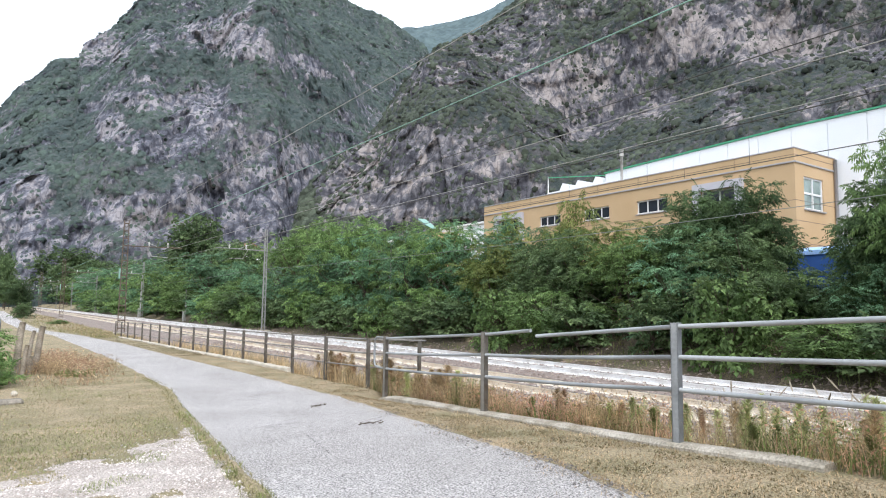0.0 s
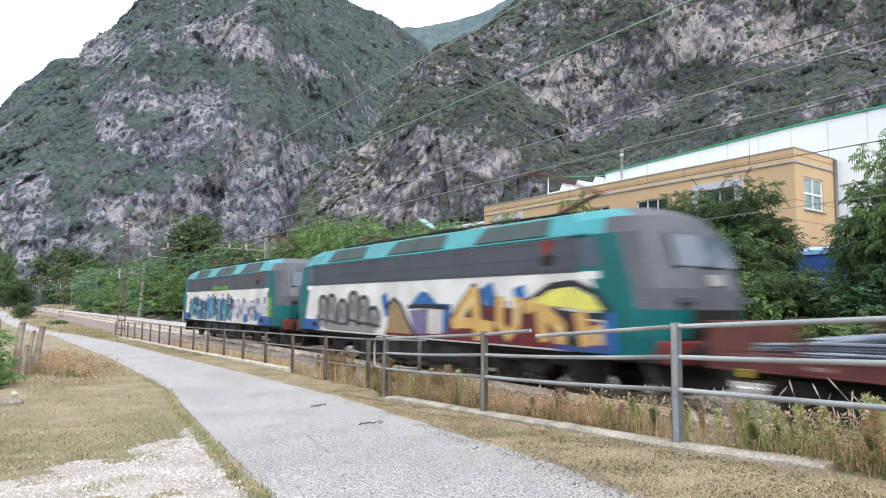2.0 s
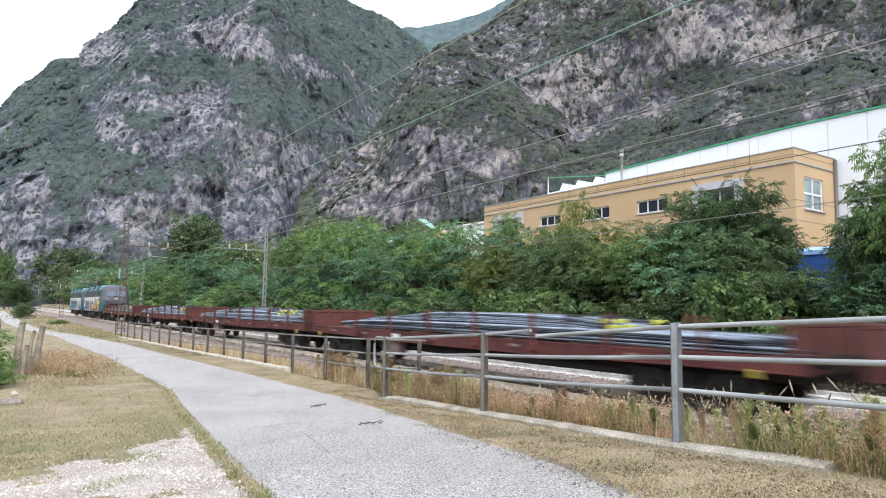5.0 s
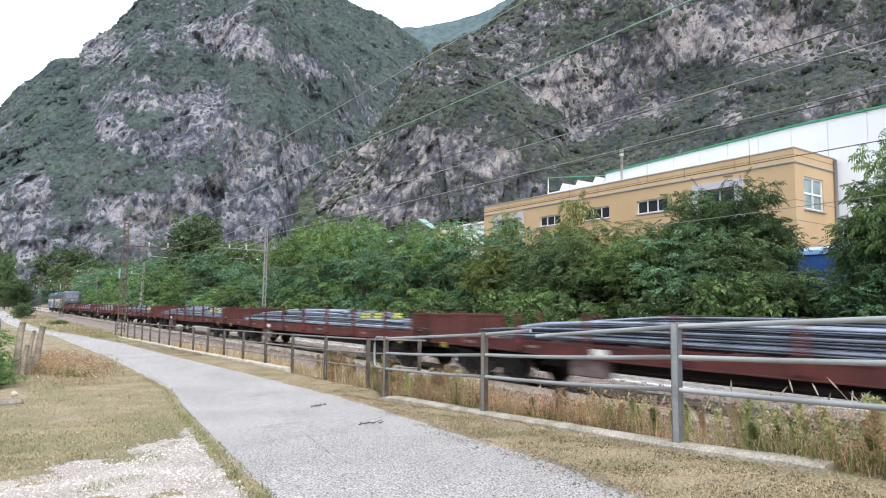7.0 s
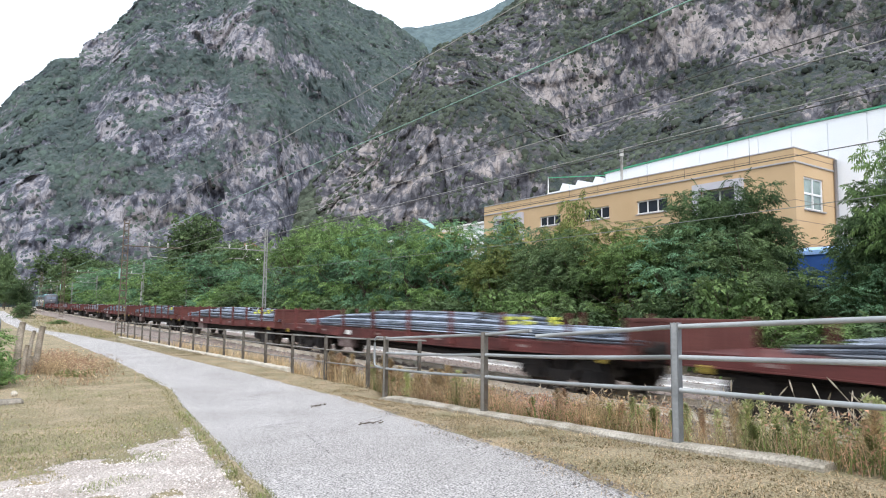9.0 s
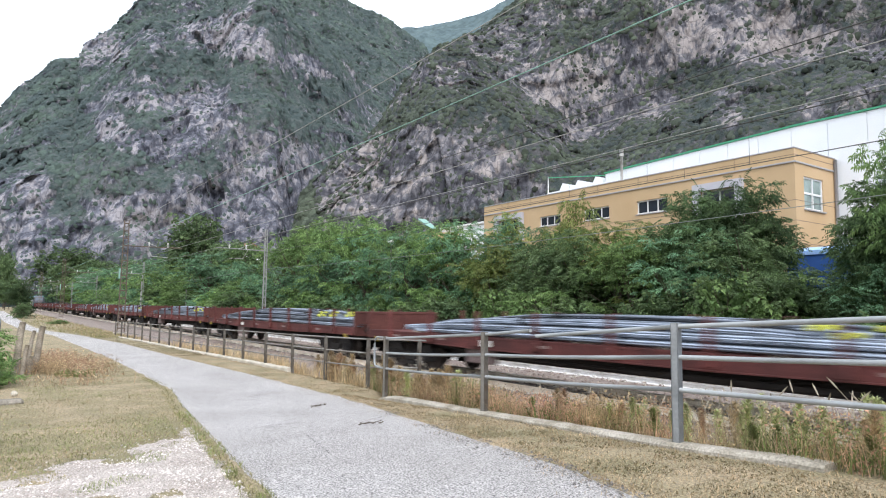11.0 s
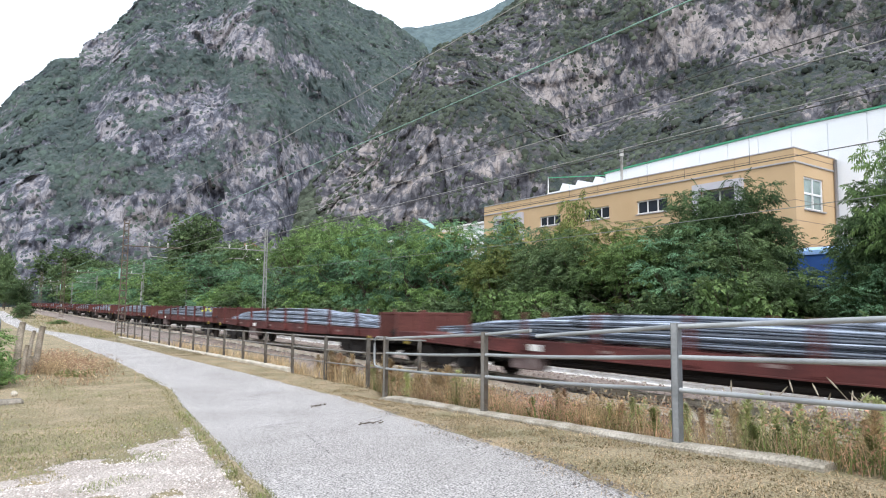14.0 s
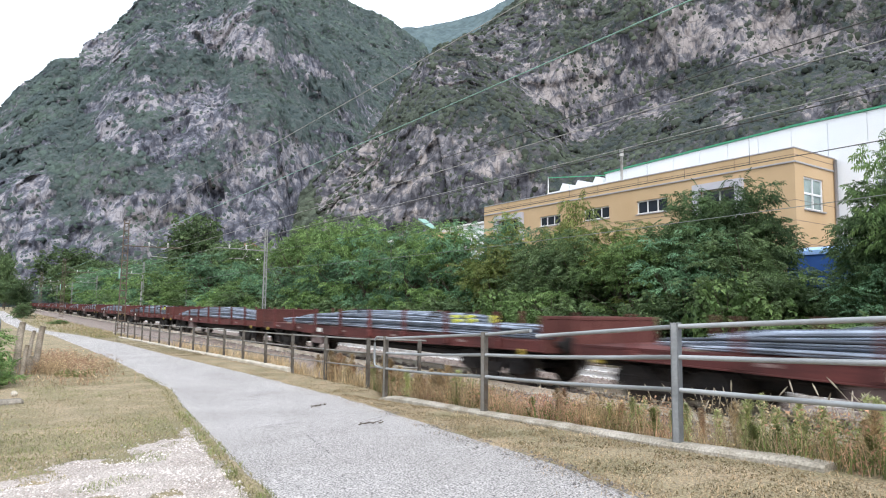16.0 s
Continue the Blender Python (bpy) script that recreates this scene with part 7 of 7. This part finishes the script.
blades("green_tufts", scatter(2600, (-12.6, -9.3), (3.4, 7.4), lambda x, y: is_gravel(x, y) and not is_gravel(x - 0.1, y + 0.45) and clump(x, y, 1.9, 70) > -0.1), 0.03, 0.0026, 0.75, M["lawn"], "thin dry grass growing into the gravel's edge")
blades("green_tufts", scatter(700, (-12.6, -9.6), (2.2, 5.6), lambda x, y: is_gravel(x, y) and clump(x, y, 1.6, 71) > 0.38), 0.035, 0.003, 0.6, M["lawn_green"], "small green tufts in the gravel")
# loose stones on the ballast shoulders near the path
M["stone_chip"] = material("ballast_stone", (0.3, 0.245, 0.21), 0.95, 0.3, 3, (0.2, 0.15, 0.13), 0, 20, island=0.45)
chips = []
while len(chips) < 22000:
    x, y = nrng.uniform(-3.2, 7.3), -4 + 44 * nrng.random() ** 1.6
    if all(abs(abs(x - t) - 0.75) > 0.12 for t in TRACKS):
        chips.append((x, y, ballast_at(x, y) + 0.012))
pebbles("ballast_stones", chips, 0.042, M["stone_chip"], "sharp brown-grey ballast stones between the sleepers", "ballast")


def withered(x, y):
    """A ragged patch of dead weeds between the old stakes and the path."""
    edge = lerp(LEFT_EDGE, y) - 0.25 - x
    return edge > 0 and nrng.random() < 1.3 * math.exp(-(((x + 9.9) / 0.9) ** 2 + ((y - 21) / 3.4) ** 2)) * (0.55 + 1.6 * clump(x, y, 0.9, 60))


# weeds between railing and track
def weed_spots(n, keep, yr=(-2.5, 13)):
    return scatter(n, lambda y: (fence_x(y) + 0.1, -2.9 if y > 8 else -3.3), yr, keep)


blades("dry_grass", weed_spots(5500, lambda x, y: clump(x, y, 0.9, 21) > -0.2), 0.4, 0.0032, 0.55, M["dry_weed"], "tall dry straw-coloured grass by the railing", "weeds")
blades("rust_weeds", weed_spots(5000, lambda x, y: clump(x, y, 0.7, 33) > 0.02), 0.38, 0.0032, 0.55, M["rust_weed"], "rust-red withered weeds by the railing", "weeds")
blades("green_weeds", weed_spots(4200, lambda x, y: clump(x, y, 0.8, 45) > 0.05), 0.3, 0.0045, 0.6, M["green_weed"], "green weeds by the railing", "weeds")
blades("dry_grass", scatter(5500, (-4.2, -2.7), (9, 50), lambda x, y: clump(x, y, 0.5, 8) > -0.15), 0.26, 0.006, 0.55, M["dry_weed"], "dry grass along the ballast edge", "weeds")
blades("green_weeds", scatter(420, (-10.3, -9.3), (16.8, 18.0), lambda x, y: ((x + 9.75) / 0.5) ** 2 + ((y - 17.4) / 0.6) ** 2 < 1), 0.16, 0.008, 0.5, M["green_weed"], "fresh green tuft of grass at the edge of the withered weeds", "weeds")
blades("rust_weeds", scatter(1700, (-11.6, -8.3), (14.5, 29), withered), 0.3, 0.006, 0.5, M["rust_weed"], "withered red-brown weeds beside the path", "weeds")
bank_stones = []
while len(bank_stones) < 5000:
    x, y = nrng.uniform(6.8, 10.2), -2 + 62 * nrng.random() ** 1.3
    if nrng.random() > (x - 6.8) / 3.6:
        bank_stones.append((x, y, max(ground_at(x, y), ballast_at(min(x, 7.45), y)) + 0.05))
pebbles("bank_stones", bank_stones, 0.07, M["stone_chip"], "brown stones on the bank below the trees", "stones")
blades("green_weeds", scatter(2500, (8.2, 10.6), (2, 60), lambda x, y: clump(x, y, 0.6, 91) > -0.1), 0.3, 0.014, 0.6, M["green_weed"], "green undergrowth at the foot of the trees", "weeds")
blades("dry_grass", scatter(3000, (-6.2, -3.0), (47, 140), lambda x, y: x > lerp(RIGHT_EDGE, y) + 0.3), 0.14, 0.02, 0.75, M["straw"], "dry grass on the bank by the path", "weeds")


def specks(name, spots, tall, size, mat, label):
    """Small leaves and seeds that hang at all heights in a stand of weeds."""
    vs, fs = [], []
    for x, y, z in spots:
        d = nrng.standard_normal((3, 3)) * size
        p = np.array([x, y, z + tall * nrng.random() ** 1.2])
        k = len(vs)
        vs += [tuple(p + d[0]), tuple(p + d[1]), tuple(p + d[2])]
        fs.append((k, k + 1, k + 2))
    return joined(name, vs, fs, mat, label, "weeds")


specks("weed_leaves", weed_spots(26000, lambda x, y: clump(x, y, 0.9, 21) > -0.25), 0.5, 0.012, M["dry_weed"], "withered straw-coloured leaves of the weeds by the railing")
specks("weed_leaves", weed_spots(28000, lambda x, y: clump(x, y, 0.7, 33) > -0.05), 0.48, 0.012, M["rust_weed"], "rust-red leaves of the weeds by the railing")
specks("weed_leaves", weed_spots(13000, lambda x, y: clump(x, y, 0.8, 45) > 0.0), 0.38, 0.013, M["green_weed"], "small green leaves of the weeds by the railing")
# litter on the verge
verge_x = lambda y: (lerp(RIGHT_EDGE, y) + 0.02, fence_x(y) - 0.12)
specks("verge_litter", scatter(15000, verge_x, (-1.4, 12), lambda x, y: clump(x, y, 1.7, 81) + 0.6 * clump(x, y, 5, 82) > 0.0), 0.012, 0.0075, M["dead_thatch"], "brown dead leaves and stalks littering the verge")
specks("verge_litter", scatter(3500, verge_x, (-1.4, 9), lambda x, y: clump(x, y, 1.3, 83) > -0.2), 0.014, 0.006, M["pale_ear"], "pale chaff strewn on the verge")
# the tall stand where the two railings meet
stand = lambda x, y: clump(x, y, 0.8, 62) > -0.35 and x > -5.3 + 0.28 * (y - 6)
stand_x = lambda y: (fence_x(y) + 0.08, fence_x(y) + 1.0)
blades("dry_grass", scatter(2600, stand_x, (5.8, 13), stand), 0.62, 0.0045, 0.4, M["dry_weed"], "tall dry straw-coloured grass where the railings meet", "weeds")
blades("green_weeds", scatter(700, stand_x, (6.2, 11), lambda x, y: clump(x, y, 0.9, 63) > 0.05), 0.55, 0.006, 0.4, M["green_weed"], "olive green weeds where the railings meet", "weeds")
specks("weed_leaves", scatter(9000, stand_x, (5.8, 13), stand), 0.66, 0.013, M["dry_weed"], "withered straw-coloured leaves of the tall weeds where the railings meet")
specks("weed_leaves", scatter(3500, stand_x, (5.8, 13), lambda x, y: clump(x, y, 0.9, 63) > -0.05), 0.62, 0.014, M["green_weed"], "olive leaves of the tall weeds where the railings meet")
specks("weed_leaves", scatter(9000, lambda y: (fence_x(y) + 0.1, fence_x(y) + 1.3), (2.6, 8.4), lambda x, y: clump(x, y, 0.6, 66) > -0.3), 0.44, 0.013, M["rust_weed"], "rust-red leaves of the weeds behind the kerb")
blades("rust_weeds", scatter(2200, lambda y: (fence_x(y) + 0.1, fence_x(y) + 1.3), (2.6, 8.4), lambda x, y: clump(x, y, 0.6, 66) > -0.3), 0.42, 0.0034, 0.45, M["rust_weed"], "rust-red withered stalks behind the kerb", "weeds")
edge_x = lambda y: (fence_x(y) + 0.05, fence_x(y) + 0.95)
blades("dry_grass", scatter(3600, edge_x, (11.5, 32), lambda x, y: clump(x, y, 0.5, 67) > -0.3), 0.52, 0.007, 0.42, M["dry_weed"], "pale dry grass along the long railing", "weeds")
specks("weed_leaves", scatter(6000, edge_x, (11.5, 26), lambda x, y: clump(x, y, 0.5, 67) > -0.25), 0.46, 0.018, M["dry_weed"], "withered leaves of the grass along the long railing")
specks("weed_leaves", scatter(3500, stand_x, (5.8, 11), stand), 0.35, 0.013, M["rust_weed"], "rust-red leaves low in the tall weeds")
specks("weed_leaves", scatter(4500, (-11.6, -8.3), (14.5, 29), withered), 0.32, 0.018, M["dry_weed"], "straw-coloured leaves of the weeds beside the path")
specks("weed_leaves", scatter(5000, (-11.6, -8.3), (14.5, 29), withered), 0.42, 0.016, M["rust_weed"], "withered leaves of the weeds beside the path")


def seed_head(height, seed):
    """A foxtail: thin bent stem with a bristly pale ear."""
    r = random.Random(seed)
    bend = r.uniform(0.1, 0.32)
    pts = [(bend * t * t, 0, height * t) for t in (0, 0.35, 0.7, 1)]
    bm = bmesh.new()
    tube(bm, pts, [0.0025, 0.0022, 0.002, 0.002], 4)
    tip, d = Vector(pts[-1]), (Vector(pts[-1]) - Vector(pts[-2])).normalized()
    tube(bm, [tip - d * 0.01, tip + d * 0.015, tip + d * 0.06, tip + d * 0.09], [0.003, 0.0068, 0.006, 0.0015], 6)
    return bm


blades("foxtail_leaves", scatter(900, lambda y: (-3.75, -2.75), (0.2, 8), lambda x, y: clump(x, y, 1.3, 64) > -0.1), 0.4, 0.0042, 0.74, M["pale_ear"], "pale arching foxtail leaves beside the ballast", "weeds")
heads = [seed_head(0.5, k) for k in range(4)]
metas = []
for k, bm in enumerate(heads):
    me = bpy.data.meshes.new("seed_head")
    bm.to_mesh(me)
    bm.free()
    me.materials.append(M["pale_ear"])
    metas.append(me)
r = random.Random(14)
for k in range(330):
    y = -0.5 + 9.4 * r.random() ** 1.2
    x = fence_x(y) + r.uniform(0.5, 1.9)
    ob = new("grass_ear", metas[k % 4])
    s = r.uniform(0.85, 1.25)
    ob.matrix_basis = pose(x, y, ground_at(x, y) - 0.02, r.uniform(-8, 8), r.uniform(-8, 8), r.uniform(0, 360)) @ Matrix.Diagonal((s, s, s, 1))
    tagged(ob, "bristly pale foxtail grass ear on a thin stem", "grass", "foxtail grasses by the railing")


def plume(seed, height, leaf, stem, bushy, label, group):
    """A bushy weed: stem with many narrow leaves and a loose feathery top."""
    r = random.Random(seed)
    plant = thing("weed_plant", pose(0, 0, 0), label, "weed", group)
    bm = bmesh.new()
    tube(bm, [(0, 0, -0.03), (0.01, 0, height * 0.5), (0.03, 0, height * 0.95)], [0.008, 0.006, 0.003], 5)
    part("stem", bm, M[stem], plant)
    bm = bmesh.new()
    for k in range(620):
        t = r.random() ** 0.7
        z = height * (0.25 + 0.75 * t)
        rad = height * (bushy * math.sin(math.pi * min(1, 0.25 + 0.75 * t)) + 0.015) * (0.6 + 0.4 * math.sin(9 * t))
        a = r.uniform(0, 6.28)
        d = Vector((math.cos(a), math.sin(a), r.uniform(0.3, 1.0))).normalized()
        p = Vector((0.03 * t, 0, z)) + Vector((math.cos(a), math.sin(a), 0)) * rad * r.random() ** 0.5
        w = d.cross(Vector((0, 0, 1))).normalized() * 0.006
        ln = r.uniform(0.03, 0.06)
        vs = [bm.verts.new(p - w), bm.verts.new(p + w), bm.verts.new(p + d * ln)]
        bm.faces.new(vs)
    part("foliage", bm, M[leaf], plant)
    return plant


FLEABANE = ("pale_weed", "pale_weed", 0.17, "pale green bushy fleabane growing by the railing", "fleabanes by the railing")
tall, low = plume(3, 0.85, *FLEABANE), plume(5, 0.5, *FLEABANE)
tan = plume(7, 0.5, "dry_weed", "dry_weed", 0.24, "straw-coloured withered bushy weed by the railing", "withered weeds by the railing")
rust = plume(8, 0.48, "rust_weed", "rust_weed", 0.26, "rust-red withered bushy weed by the railing", "withered weeds by the railing")
fresh = plume(9, 0.36, "green_weed", "green_weed", 0.3, "low fresh green weed by the railing", "green weeds by the railing")
placed = [(tall, -4.75, 0.0, 0.98), (low, -5.1, 0.25, 1.1), (low, -4.6, 0.45, 1.2), (low, -4.35, 1.5, 1.0), (low, -4.7, 1.6, 1.1), (low, -4.5, 2.2, 1.0), (low, -5.0, 1.15, 1.0), (low, -4.2, 0.7, 1.0), (low, -4.0, 2.9, 0.95),
          (low, -4.4, 3.6, 0.9), (low, -3.9, 5.2, 1.0), (low, -4.3, 7.0, 1.1), (low, -3.9, 8.2, 1.2), (low, -3.7, 9.5, 1.3), (low, -4.2, 4.3, 0.9), (low, -5.3, -0.3, 1.2), (low, -4.9, -0.6, 1.3), (low, -3.9, 10.6, 1.3), (low, -3.6, 13.2, 1.4), (tall, -4.2, -0.9, 1.0), (tall, -5.3, 0.75, 0.7), (low, -5.35, 0.9, 1.1), (low, -5.2, 1.7, 0.9), (low, -4.9, 2.6, 0.9), (low, -4.8, 0.9, 1.2), (low, -5.45, 0.35, 1.0), (tall, -4.7, 2.0, 0.65), (tall, -5.0, -0.2, 0.8), (tall, -4.55, 1.2, 0.75), (tall, -5.15, 2.3, 0.6), (tall, -4.2, 1.9, 0.85), (tall, -5.3, -0.9, 0.9), (tall, -4.95, 3.0, 0.55), (tall, -4.6, 4.2, 0.6), (tall, -4.5, 6.2, 0.65), (tall, -4.0, 7.6, 0.7), (low, -4.9, 3.3, 0.8), (tall, -4.4, 0.3, 0.8)]
for k in range(150):
    y = -1.4 + 13.5 * r.random() ** 1.25
    x = fence_x(y) + 0.25 + r.random() ** 1.3 * 1.7
    kind = (tan, rust, tan, rust, rust, fresh)[int(6 * abs(math.sin(2.3 * y + 1.7 * x + 0.9 * r.random()))) % 6]
    if y < 3.2 and r.random() < 0.7:
        kind = low
    if y < 3 and x > fence_x(y) + 0.9 and r.random() < 0.5:
        continue
    placed.append((kind, x, y, r.uniform(0.65, 1.25) * (0.8 if y < 3.2 else 1)))
placed += [(tan, -5.95, -0.5, 1.0), (rust, -5.8, -0.75, 1.0), (tan, -6.15, -0.8, 0.9), (tan, -5.7, -0.35, 0.8)]
for k in range(64):
    y = 6.4 + 8 * r.random() ** 1.2
    x = fence_x(y) + 0.15 + 0.9 * r.random()
    placed.append(((tan, low, tan, rust, tan, tan)[k % 6], x, y, r.uniform(1.1, 1.75)))
seen = set()
for src, x, y, s in placed:
    m = pose(x, y, ground_at(x, y), 0, 0, r.uniform(0, 360)) @ Matrix.Diagonal((s, s, s, 1))
    if src.name in seen:
        copy_thing(src, Matrix()).matrix_basis = m
    else:
        seen.add(src.name)
        src.matrix_basis = m
# green bush by the old stakes and undergrowth far along the path
for kind, x, y, h, w in (("bright", -11.55, 14.9, 0.6, 0.9), ("vine", -11.7, 15.7, 1.0, 1.1), ("vine", -11.95, 15.6, 0.4, 0.8), ("shrub", -11.95, 16.3, 0.4, 0.7), ("shrub", -11.9, 15.0, 0.5, 0.9), ("bright", -11.9, 17.5, 1.2, 1.6), ("vine", -12.6, 19.5, 1.1, 2.2), ("shrub", -12.9, 16.0, 0.9, 1.6), ("shrub", -8.0, 114.0, 2.6, 2.6), ("vine", -5.2, 84.0, 0.5, 2.4)):
    bh, bw = BASE_SIZE[kind]
    ob = copy_thing(TREES[kind], Matrix())
    ob.matrix_basis = pose(x, y, ground_at(x, y) - 0.03, 0, 0, r.uniform(0, 360)) @ Matrix.Diagonal((w / bw, w / bw, h / bh, 1))
    tagged(ob, "low green bush of mixed leaves beside the path", "shrub", "bushes beside the path")
crumbs = scatter(1500, lambda y: (lerp(RIGHT_EDGE, y) - 0.5, lerp(RIGHT_EDGE, y) + 0.02), (-1.5, 7), lambda x, y: nrng.random() < ease(-0.5, 0, x - lerp(RIGHT_EDGE, y)) and clump(x, y, 1.4, 4) > -0.25 + 0.06 * y)
pebbles("asphalt_crumbs", [(x, y, z + 0.002) for x, y, z in crumbs], 0.012, M["old_asphalt"], "dark crumbs of old asphalt along the path's edge", "crumbs")


def motions():
    """The train runs away along the near track at a nearly even speed."""
    for ob, behind in MOVING:
        walk(ob, [(t, pose(0, SPEED * t + lerp(DRIFT, t) - behind, 0)) for t in range(0, 17)])


motions()
